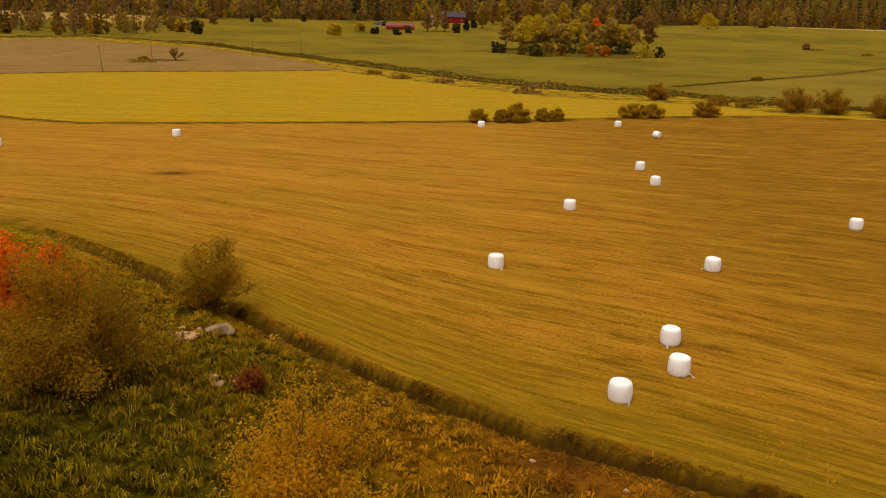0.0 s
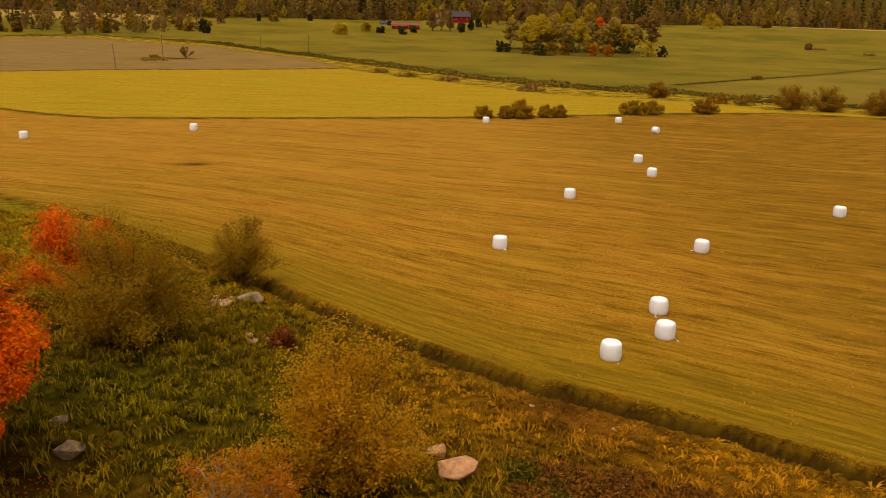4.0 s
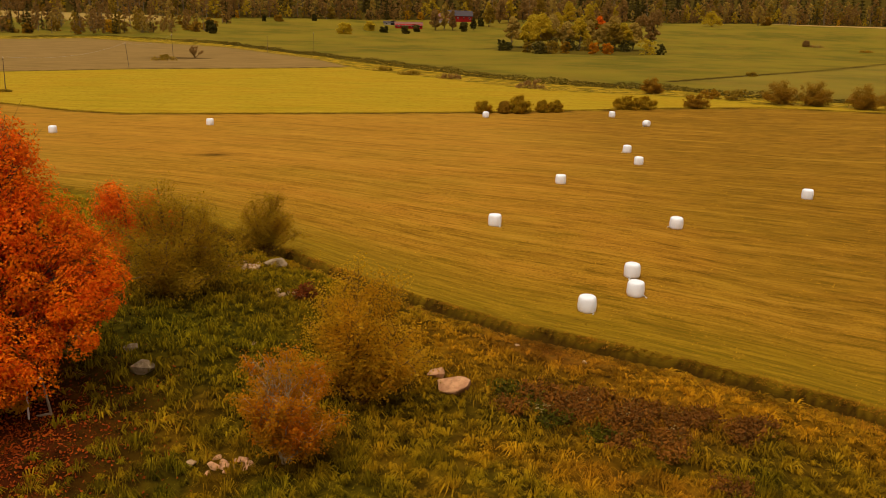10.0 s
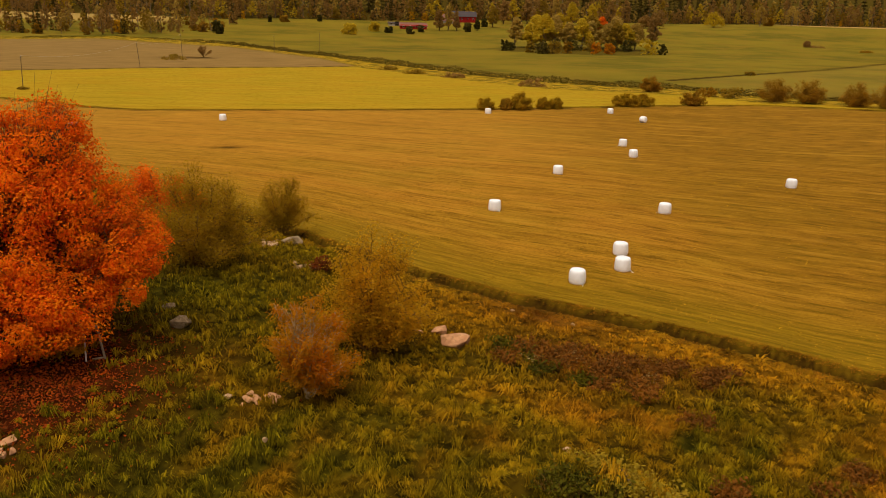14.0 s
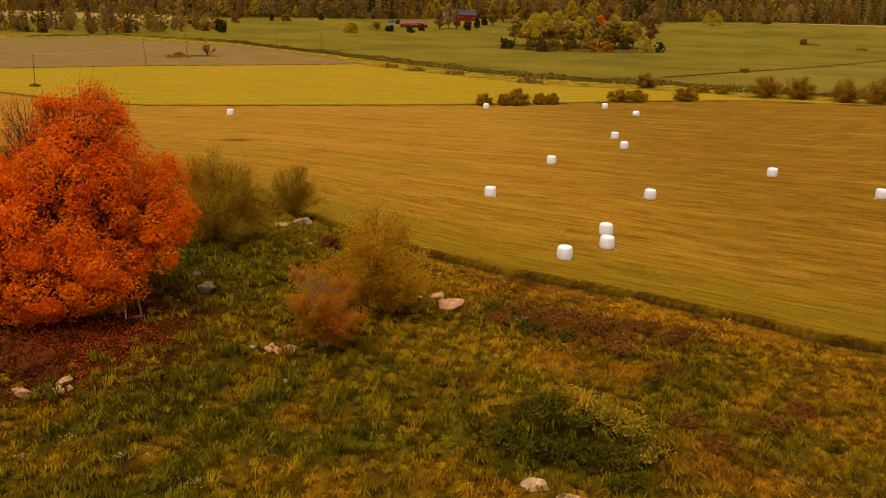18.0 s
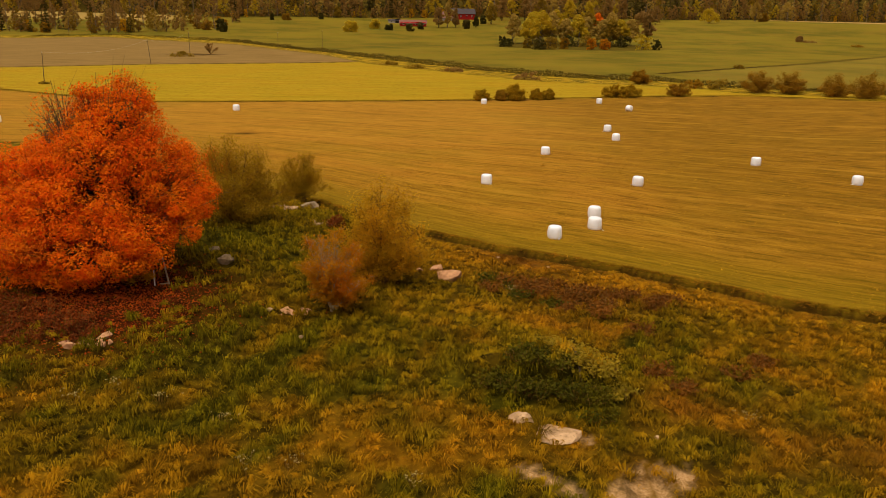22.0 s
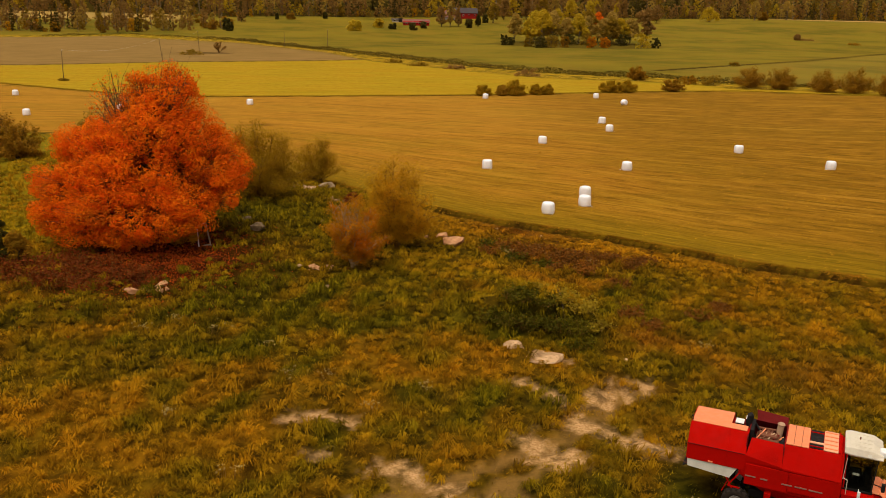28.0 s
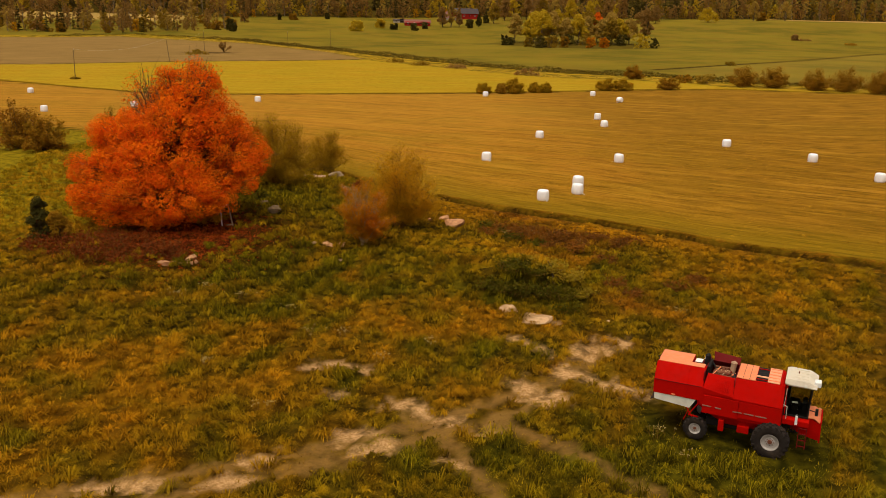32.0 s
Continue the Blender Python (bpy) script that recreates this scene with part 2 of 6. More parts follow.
def fdry(x, y):
    """Dry rust-brown growth."""
    return np.clip(1.1 * bump(x, y, 8.5, 18.6, 6, 2.2, -0.3) + bump(x, y, 7, 25.5, 4.2, 2.2, -0.5) + 0.7 * bump(x, y, 12.6, 4.0, 2.2, 1.2) + 0.8 * bump(x, y, 18.6, 8.6, 1.6, 0.9) + 0.6 * bump(x, y, 20, 0.5, 6, 2, -0.2) + 0.5 * bump(x, y, 8.6, 13.2, 3.4, 1.2, -0.35), 0, 1)


def fgold(x, y):
    """Tall golden straw-like grass."""
    return np.clip(bump(x, y, 14, 20.5, 12, 2.4, -0.5) + bump(x, y, 9, 12.6, 7, 2.0, -0.35) + 0.9 * bump(x, y, 0.5, 0.8, 8, 2.6) + 1.0 * bump(x, y, -16, -7, 9, 5.5) + bump(x, y, -1, 26, 3, 6, 0.9) + 0.6 * bump(x, y, 24, 9, 8, 6) + 0.5 * waves(x, y, 5.0, 35) * smooth(20, 0, y) - bump(x, y, 14.0, -12.0, 7, 3.6), 0, 1)


def flush_shade(x, y):
    """Lush dark green growth; at (-17, 23) it also paints shade below the olive tree."""
    # bump at (14, -12): dark green grass and the combine's shadow painted together
    return np.clip(0.65 * bump(x, y, -10, 26, 9, 11) + 0.55 * bump(x, y, -6, 8, 9, 5.5) + 0.8 * bump(x, y, -14, 7, 6, 4.5) + 0.6 * bump(x, y, -17, 23, 5, 7) + 1.0 * bump(x, y, 5.6, 4.0, 4.2, 1.5, -0.15) + 0.8 * bump(x, y, 2.5, -12.8, 6, 2.6) + 1.4 * bump(x, y, 14.0, -12.0, 7, 3.6)
                   + 0.6 * bump(x, y, 1, -3.2, 4, 1.4) + 0.7 * bump(x, y, -11.6, 1.2, 3, 1.2) + 0.7 * bump(x, y, 5.0, 18.6, 3.2, 2.0) + 0.5 * bump(x, y, 13.5, 16.0, 4, 2) + 0.75 * bump(x, y, 13.5, 9.5, 4.5, 3.5) + 0.55 * waves(x, y, 4.0, 36) * smooth(24, 4, y), 0, 1)


def chance(i, j, a, b):
    """A random number from 0 to 1 for each cell i, j."""
    v = np.sin(i * a + j * b) * 43758.5453
    return v - np.floor(v)


def tussock(x, y, cell=0.7):
    """Grass grows in tussocks: height from 0 to 1, a number for the tussock, and the way from its middle."""
    x, y = np.asarray(x, float), np.asarray(y, float)
    i0, j0 = np.floor(x / cell), np.floor(y / cell)
    best, which, way = np.zeros(x.shape), np.zeros(x.shape), np.zeros(x.shape)
    for di in (-1, 0, 1):
        for dj in (-1, 0, 1):
            i, j = i0 + di, j0 + dj
            h, g, k = chance(i, j, 127.1, 311.7), chance(i, j, 269.5, 183.3), chance(i, j, 419.2, 371.9)
            dx, dy = x - (i + h) * cell, y - (j + g) * cell
            v = (0.35 + 0.65 * k) * np.clip(1 - (dx * dx + dy * dy) / (0.8 * cell) ** 2, 0, 1)
            take = v > best
            best, which, way = np.where(take, v, best), np.where(take, chance(i, j, 93.7, 241.3), which), np.where(take, np.arctan2(dy, dx), way)
    return best, which, way


def pasture_relief(x, y):
    return 0.07 * waves(x, y, 1.6, 3) + 0.11 * waves(x, y, 3.5, 4)


def meadow_of(x, y):
    """How far the ground is bright open meadow, beyond the maple."""
    return smooth(-23, -29, x + 2.5 * waves(x, y, 8, 29)) * smooth(10, 19, y) * smooth(0, 2, field_edge(x) - y)


lumps = pasture_relief(X, Y)
near = np.where((np.abs(X) < 46) & (Y < 62), 1.0, 0.0)
Z = Z + lumps * rough_land * near + 0.015 * waves(X, Y, 1.3, 6) * near * (1 - rough_land)

sand = np.zeros_like(X)
fray = 0.4 * waves(X, Y, 0.7, 11) + 0.35 * waves(X, Y, 2.2, 12) + 0.3 * (tussock(X, Y, 0.5)[0] - 0.3)
for ax, ay, bx, by, half in SAND:
    d = near_line(X, Y, [(ax, ay), (bx, by)])
    sand = np.maximum(sand, smooth(1.35, 0.5, d / half + fray * 1.1))
worn = np.zeros_like(X)
for line in TRACK:
    worn = np.maximum(worn, 0.75 * smooth(0.7, 0.1, near_line(X, Y, line) + fray * 0.5))
Z = Z - 0.06 * sand - 0.03 * worn

mown = smooth(-0.3, 0.3, -inside) * smooth(0.6, -0.6, Y - far_edge(X))
yellow = smooth(-0.6, 0.6, Y - far_edge(X)) * smooth(0.8, -0.8, Y - np.minimum(plough_edge(X), stream_near(X)))
plough = smooth(-0.8, 0.8, Y - plough_edge(X)) * smooth(1.5, -1.5, Y - stream_near(X)) * smooth(-26, -30, X)
stream = smooth(-1, 1, Y - stream_near(X)) * smooth(1.5, -1.5, Y - stream_far(X))
green = np.maximum(smooth(-1.5, 1.5, Y - stream_far(X)), 0)
wood = smooth(-4, 4, Y - wood_edge(X))
wood = np.maximum(wood, 0.75 * smooth(1.1, 0.85, np.hypot((X - 78) / 50, (Y - 386) / 34) + 0.06 * waves(X, Y, 14, 27)))
beige = smooth(-3, 3, Y - np.interp(X, [200, 300, 336, 410, 600], [900, 760, 742, 636, 560])) * smooth(3, -3, Y - wood_edge(X))
beige = np.maximum(beige, 0.07 * smooth(75, 90, X) * smooth(1.5, -1.5, Y - np.interp(X, [75, 107, 159, 225, 420, 700], [211, 237, 277, 337, 490, 690])) * smooth(0, 2, Y - stream_far(X)))
beige = np.maximum(beige, smooth(500, 520, Y) * 0.6 * smooth(-190, -215, X) * smooth(3, -3, Y - wood_edge(X)))
borders = np.maximum(smooth(0.9, 0.2, np.abs(Y - far_edge(X) + 0.35 * waves(X, Y, 9, 21))), smooth(1.6, 0.5, np.abs(Y - plough_edge(X))) * smooth(-26, -34, X))
borders = np.maximum(borders, smooth(2.4, 0.8, near_line(X, Y, [(75, 211), (107, 237), (159, 277), (225, 337), (420, 490)])))
# ditch band: dark soil, with the shade of the bank painted in too
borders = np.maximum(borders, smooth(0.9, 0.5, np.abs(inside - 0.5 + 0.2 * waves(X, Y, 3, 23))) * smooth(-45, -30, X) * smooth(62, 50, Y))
borders = np.maximum(borders, 0.75 * smooth(1.0, 0.8, np.hypot((X + 99) / 12, (Y - 262) / 6) + 0.15 * waves(X, Y, 4, 28)))
borders = np.maximum(borders, np.clip(1.4 * bump(X, Y, -30.4, 82.5, 2.4, 0.7), 0, 1))
lane = Y - field_edge(np.clip(X, -60, 60)) * (1 - 0.6 * smooth(40, 120, Y))
litter = np.clip(bump(X, Y, -20.3, 12.7, 7.6, 5.6) * 1.5, 0, 1) * smooth(-0.7, 0.6, 1 + fray)
dry, golden, lush_shade = fdry(X, Y), fgold(X, Y), flush_shade(X, Y)

rows_n, cols_n = X.shape
verts = np.stack([*site(X, Y), Z], -1).reshape(-1, 3)
i = (np.arange(rows_n - 1)[:, None] * cols_n + np.arange(cols_n - 1)).ravel()
quads = np.stack([i, i + 1, i + cols_n + 1, i + cols_n], -1)


def mesh_from(name, v, f, mat, smooth_faces=True, slots=None):
    """A mesh from arrays of corners and equal-sized faces."""
    me = bpy.data.meshes.new(name)
    n = f.shape[1]
    me.vertices.add(len(v))
    me.vertices.foreach_set("co", np.ascontiguousarray(v, dtype=np.float32).ravel())
    me.loops.add(f.size)
    me.loops.foreach_set("vertex_index", np.ascontiguousarray(f, dtype=np.int32).ravel())
    me.polygons.add(len(f))
    me.polygons.foreach_set("loop_start", np.arange(0, f.size, n, dtype=np.int32))
    me.polygons.foreach_set("use_smooth", np.full(len(f), smooth_faces))
    for one in mat if isinstance(mat, (list, tuple)) else [mat]:
        me.materials.append(one)
    if slots is not None:
        me.polygons.foreach_set("material_index", np.asarray(slots, dtype=np.int32))
    me.update(calc_edges=True)
    return me


def ground_material():
    m = Mat("meadow_and_fields", rough=1.0, spec=0.02)
    za, zb, zc = (m.add("Attribute") for _ in range(3))
    za.attribute_name, zb.attribute_name, zc.attribute_name = "zone_a", "zone_b", "zone_c"
    sa, sb, sc = (m.add("SeparateColor", Color=z.outputs["Color"]).outputs for z in (za, zb, zc))
    lane_at = m.add("Attribute")
    lane_at.attribute_name = "lane"
    pos = m.add("SeparateXYZ", Vector=m.where()).outputs
    fine, mid, wide = m.noise(9.0, 5.0, 0.6), m.noise(1.3, 5.0, 0.6), m.noise(0.16, 4.0)
    # pasture: lush growth with some painted shade, golden, dry
    tone = m.mix(m.step(mid, 0.32, 0.68), tone_of(44, 33, 8), tone_of(84, 64, 16))
    tone = m.mix(m.step(wide, 0.42, 0.62), tone, m.mix(m.step(mid, 0.32, 0.68), tone_of(62, 44, 10), tone_of(104, 74, 18)))
    tone = m.mix(sc[1], tone, m.mix(m.step(mid, 0.32, 0.68), tone_of(84, 54, 12), tone_of(128, 86, 18)))
    tone = m.mix(sc[2], tone, m.mix(m.step(mid, 0.32, 0.68), tone_of(40, 37, 7), tone_of(78, 68, 14)))
    tone = m.mix(m.math("MULTIPLY", sc[0], m.step(mid, 0.25, 0.6)), tone, m.mix(fine, tone_of(84, 46, 18), tone_of(120, 76, 30)))
    tone = m.mix(m.math("MULTIPLY", sb[3 - 1], m.step(mid, 0.2, 0.55, 0.3, 1.0)), tone, m.mix(fine, tone_of(40, 15, 6), tone_of(72, 28, 10)))
    tuft_at = m.add("Attribute")
    tuft_at.attribute_name = "tuft"
    tone = m.add("HueSaturation", Color=tone, Value=m.step(tuft_at.outputs["Fac"], 0.0, 1.0, 0.7, 1.3)).outputs[0]
    open_at = m.add("Attribute")
    open_at.attribute_name = "meadow"
    tone = m.mix(open_at.outputs["Fac"], tone, m.mix(m.step(mid, 0.35, 0.65), tone_of(98, 84, 20), tone_of(140, 116, 28)))
    # bare sand and worn tracks
    tone = m.mix(m.math("MULTIPLY", sb[1], m.step(mid, 0.25, 0.6, 0.6, 0.95)), tone, m.mix(fine, rgb(116, 84, 38), rgb(158, 118, 60)))
    tone = m.mix(m.math("MULTIPLY", sb[0], m.step(mid, 0.35, 0.6, 0.25, 1.0)), tone, m.mix(m.step(fine, 0.3, 0.7), rgb(160, 120, 70), rgb(204, 160, 108)))
    # mown field with lanes along its edge
    flat = m.add("CombineXYZ", X=lane_at.outputs["Fac"], Y=m.math("MULTIPLY", pos[0], 0.075), Z=0.0).outputs[0]
    swath = m.noise(0.10, 3.0, 0.6, flat)
    lines = m.noise(2.3, 5.0, 0.75, flat)
    tufts = m.noise(4.5, 6.0, 0.75)
    cut = m.mix(m.step(lines, 0.3, 0.7), tone_of(154, 104, 44), tone_of(184, 126, 68))
    combed = m.noise(7.0, 4.0, 0.8, flat)
    cut = m.mix(m.step(combed, 0.5, 0.64, 0.0, 0.3), cut, tone_of(98, 66, 18))
    cut = m.mix(m.step(swath, 0.44, 0.6, 0.0, 0.5), cut, m.mix(m.step(lines, 0.4, 0.6), tone_of(116, 88, 24), tone_of(154, 116, 44)))
    broken = m.noise(1.0, 6.0, 0.75, m.add("CombineXYZ", X=m.math("MULTIPLY", lane_at.outputs["Fac"], 1.15), Y=m.math("MULTIPLY", pos[0], 0.22), Z=0.0).outputs[0])
    cut = m.mix(m.step(broken, 0.50, 0.36, 0.0, 0.75), cut, tone_of(88, 60, 14))
    cut = m.mix(m.step(broken, 0.54, 0.68, 0.0, 0.6), cut, tone_of(196, 140, 70))
    cut = m.mix(m.step(tufts, 0.52, 0.62, 0.0, 0.7), cut, tone_of(84, 58, 14))
    cut = m.mix(m.step(tufts, 0.45, 0.3, 0.0, 0.6), cut, tone_of(192, 138, 68))
    cut = m.mix(m.step(m.noise(0.045, 3.0), 0.46, 0.62, 0.0, 0.5), cut, m.mix(m.step(lines, 0.4, 0.6), tone_of(118, 92, 30), tone_of(152, 116, 48)))
    # paler with distance: the stubble's low-angle sheen, put into the colour
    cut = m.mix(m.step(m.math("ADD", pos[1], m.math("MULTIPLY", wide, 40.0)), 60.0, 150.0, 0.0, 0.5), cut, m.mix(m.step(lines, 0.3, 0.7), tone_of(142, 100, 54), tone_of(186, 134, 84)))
    cut = m.mix(m.step(pos[0], 4.0, 40.0, 0.0, 0.7), cut, m.mix(m.step(broken, 0.35, 0.65), tone_of(94, 66, 20), tone_of(142, 100, 38)))
    streak = m.noise(0.42, 5.0, 0.7, flat)
    cut = m.mix(m.step(streak, 0.49, 0.36, 0.0, 0.4), cut, tone_of(108, 72, 24))
    cut = m.mix(m.step(streak, 0.53, 0.66, 0.0, 0.35), cut, tone_of(190, 138, 78))
    rim = m.step(m.math("ADD", lane_at.outputs["Fac"], m.math("MULTIPLY", wide, 3.0)), 17.0, 3.0, 0.0, 0.75)
    cut = m.mix(rim, cut, m.mix(m.step(lines, 0.35, 0.65), tone_of(92, 76, 16), tone_of(138, 108, 26)))
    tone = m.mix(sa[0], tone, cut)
    # further fields
    along = m.add("CombineXYZ", X=m.math("MULTIPLY", pos[0], 0.16), Y=pos[1], Z=0.0).outputs[0]
    grain = m.noise(0.35, 5.0, 0.65, along)
    tone = m.mix(sa[1], tone, m.mix(m.step(grain, 0.22, 0.78), m.mix(m.step(m.noise(0.06, 3.0), 0.4, 0.62), tone_of(148, 122, 34), tone_of(158, 120, 32)), tone_of(174, 140, 58)))
    tone = m.mix(m.math("MULTIPLY", sa[1], m.step(m.noise(0.7, 6.0, 0.75), 0.48, 0.64, 0.0, 0.65)), tone, tone_of(136, 104, 22))
    tone = m.mix(sa[2], tone, m.mix(m.step(grain, 0.3, 0.7), rgb(122, 94, 46), rgb(146, 114, 62)))
    lush_far = m.mix(m.step(m.noise(0.02, 4.0, 0.6), 0.35, 0.65), rgb(98, 88, 22), rgb(126, 107, 28))
    lush_far = m.mix(m.step(m.noise(0.06, 4.0, 0.6), 0.4, 0.7, 0.0, 0.7), lush_far, rgb(130, 103, 30))
    tone = m.mix(zb.outputs["Alpha"], tone, lush_far)
    tone = m.mix(za.outputs["Alpha"], tone, m.mix(m.step(m.noise(0.3, 5.0), 0.4, 0.6), tone_of(104, 86, 24), tone_of(168, 132, 50)))
    tone = m.mix(zc.outputs["Alpha"], tone, m.mix(grain, rgb(172, 136, 72), rgb(186, 148, 84)))
    edge_at = m.add("Attribute")
    edge_at.attribute_name = "border"
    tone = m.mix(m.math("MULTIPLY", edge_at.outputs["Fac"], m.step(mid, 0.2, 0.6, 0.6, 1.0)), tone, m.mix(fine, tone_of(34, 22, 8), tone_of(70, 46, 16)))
    floor_at = m.add("Attribute")
    floor_at.attribute_name = "woodland"
    tone = m.mix(floor_at.outputs["Fac"], tone, m.mix(mid, tone_of(58, 46, 22), tone_of(90, 72, 32)))
    m.colour(tone)
    high = m.math("ADD", m.math("MULTIPLY", mid, 1.0), m.math("MULTIPLY", fine, 0.5))
    m.bump(m.math("ADD", high, m.math("MULTIPLY", lines, 0.4)), 0.7, 0.12)
    return m.m


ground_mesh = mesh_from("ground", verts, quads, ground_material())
for key, four in (("zone_a", (mown, yellow, plough, stream)), ("zone_b", (sand, worn, litter, green)), ("zone_c", (dry, golden, lush_shade, beige))):
    layer = ground_mesh.color_attributes.new(key, "FLOAT_COLOR", "POINT")
    layer.data.foreach_set("color", np.stack(four, -1).astype(np.float32).ravel())
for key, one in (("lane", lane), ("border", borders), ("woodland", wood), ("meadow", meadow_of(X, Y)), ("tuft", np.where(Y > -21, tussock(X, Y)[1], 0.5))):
    layer = ground_mesh.attributes.new(key, "FLOAT", "POINT")
    layer.data.foreach_set("value", one.astype(np.float32).ravel())
land = tagged(new("ground", ground_mesh), "rough autumn pasture, mown stubble field and farther fields", "ground", kind="structure")


def lay(x, y):
    """Height of the finished ground near x, y."""
    z = float(ground(x, y))
    if abs(x) < 46 and y < 62:
        z += float(pasture_relief(x, y) * smooth(1.0, 4.0, field_edge(x) - y) * smooth(60, 40, abs(x)))
    return z


# ---- builders ----
def part(name, bm, material, parent, label=""):
    """Links a bmesh, or a mesh, as one mesh object under a thing or a part."""
    if isinstance(bm, bmesh.types.BMesh):
        me = bpy.data.meshes.new(name)
        bm.to_mesh(me)
        bm.free()
        me.materials.append(material)
    else:
        me = bm
    ob = new(name, me)
    ob.parent = parent
    return tagged(ob, label)


def thing(name, place, label, category, group="", kind="", turn=0.0, plan=True):
    """An Empty that holds a thing's parts, at a place of the plan, or in metres."""
    ob = new(name)
    if plan:
        place = (*(float(v) for v in site(place[0], place[1])), place[2])
    ob.empty_display_size = 0.2
    ob.matrix_basis = Matrix.Translation(place) @ Matrix.Rotation(turn, 4, "Z")
    return tagged(ob, label, category, group, kind)


def tube(points, radii, sides=6):
    """Corners and quads of a tapered tube along points."""
    p = np.asarray(points, float)
    d = np.gradient(p, axis=0)
    d /= np.linalg.norm(d, axis=1, keepdims=True) + 1e-9
    ref = np.where(np.abs(d[:, 2:3]) > 0.9, [[1.0, 0, 0]], [[0, 0, 1.0]])
    u = np.cross(d, ref)
    u /= np.linalg.norm(u, axis=1, keepdims=True) + 1e-9
    w = np.cross(d, u)
    an = np.arange(sides) / sides * 2 * np.pi
    ring = p[:, None] + np.asarray(radii)[:, None, None] * (np.cos(an)[None, :, None] * u[:, None] + np.sin(an)[None, :, None] * w[:, None])
    n = len(p)
    a = (np.arange(n - 1)[:, None] * sides + np.arange(sides)).ravel()
    b = (np.arange(n - 1)[:, None] * sides + (np.arange(sides) + 1) % sides).ravel()
    return ring.reshape(-1, 3), np.stack([a, b, b + sides, a + sides], -1)


def join(pieces):
    """Joins (corners, faces) pieces with equal-sized faces."""
    vs, fs, at = [], [], 0
    for v, f in pieces:
        vs.append(v)
        fs.append(f + at)
        at += len(v)
    return np.concatenate(vs), np.concatenate(fs)


def leaves(r, points, size, droop=0.0, out=None):
    """A bent four-cornered leaf spray at each point, turned at random, facing up and, where given, out of its clump."""
    n = len(points)
    up = r.normal(size=(n, 3)) * 0.42 + [0, 0, 0.55] + (0 if out is None else out * 0.8)
    up /= np.linalg.norm(up, axis=1, keepdims=True)
    a = np.cross(up, r.normal(size=(n, 3)))
    a /= np.linalg.norm(a, axis=1, keepdims=True)
    b = np.cross(up, a)
    s = size * r.uniform(0.55, 1.35, (n, 1))
    tip, side = a * s, b * s * r.uniform(0.45, 0.8, (n, 1))
    fold = up * s * 0.25
    v = np.stack([points - tip, points + side - fold, points + tip - [0, 0, droop], points - side - fold], 1).reshape(-1, 3)
    f = np.arange(4 * n).reshape(-1, 4)
    return v, f


def shrub(seed, height, width, stems, twigs, per, leaf, low=0.2, splay=1.0, loose=0.10, top_bare=0.0, gap=None, thick=1.0, least=0.15):
    """A shrub or young tree that shows its wood: stems that arch out from one foot, twigs off each stem, leaves along the twigs.
    least: how steeply the lowest stem rises, 0 to 1; low: where the leaves begin; top_bare: share of bare twigs at the top; gap: (from, to) heights with few leaves in the middle."""
    r = np.random.default_rng(seed)
    wood, pts, outs = [], [], []
    for k in range(stems):
        an = k * 2.4 + r.uniform(-0.5, 0.5)
        rise = least + (1 - least) * ((k * 7) % stems + r.uniform(0.2, 1.0)) / stems
        reach = splay * 0.46 * width * (1.02 - rise ** 2) ** 0.5 * r.uniform(0.8, 1.05)
        top = height * rise * r.uniform(0.88, 0.97)
        s = np.linspace(0, 1, 8)[:, None]
        aim = np.array([math.cos(an), math.sin(an), 0.0])
        line = aim * (0.02 * width + reach * s ** 1.25) + [0, 0, 1] * (top * s ** 0.92) + np.cumsum(r.normal(size=(8, 3)) * 0.014 * height, 0) * [1, 1, 0.3] * s
        wood.append(tube(line, thick * (0.011 * height + 0.015) * (1 - 0.9 * s[:, 0] ** 0.8), 6))
        for n in range(twigs):
            u = 0.16 + 0.82 * (n + r.uniform(0, 1)) / twigs
            at = u * 7
            i = min(int(at), 6)
            root = line[i] + (line[i + 1] - line[i]) * (at - i)
            along = line[i + 1] - line[i]
            along = along / (np.linalg.norm(along) + 1e-9)
            side = r.normal(size=3) * [1, 1, 0.5]
            side = side / np.linalg.norm(side)
            d = along * 0.55 + side * 0.75 + [0, 0, 0.22]
            d = d / np.linalg.norm(d)
            tip = root + d * height * r.uniform(0.10, 0.26) * (1.1 - 0.5 * u)
            bend = (root + tip) / 2 + [0, 0, 0.02 * height] + r.normal(size=3) * 0.01 * height
            wood.append(tube(np.stack([root, bend, tip]), np.array([0.55, 0.35, 0.15]) * thick * (0.004 * height + 0.006), 3))
            h = root[2] / height
            if h < low * r.uniform(0.6, 1.2) or r.uniform() < top_bare * max(0.0, h - 0.4):
                continue
            few = 1.0
            if gap and gap[0] < h < gap[1] and np.hypot(tip[0], tip[1]) < 0.27 * width:
                few = 0.2
            m = int(per * few * r.uniform(0.6, 1.4))
            w = r.uniform(0.25, 1.1, (m, 1))
            off = r.normal(size=(m, 3)) * loose * height * 0.5
            pts.append(root + (tip - root) * w + off)
            outs.append(off / (loose * height) + [aim[0] * 0.4, aim[1] * 0.4, 0.2])
    pts, outs = np.concatenate(pts), np.concatenate(outs)
    ok = pts[:, 2] > 0.03 * height
    return join(wood), leaves(r, pts[ok], leaf, 0.0, outs[ok])


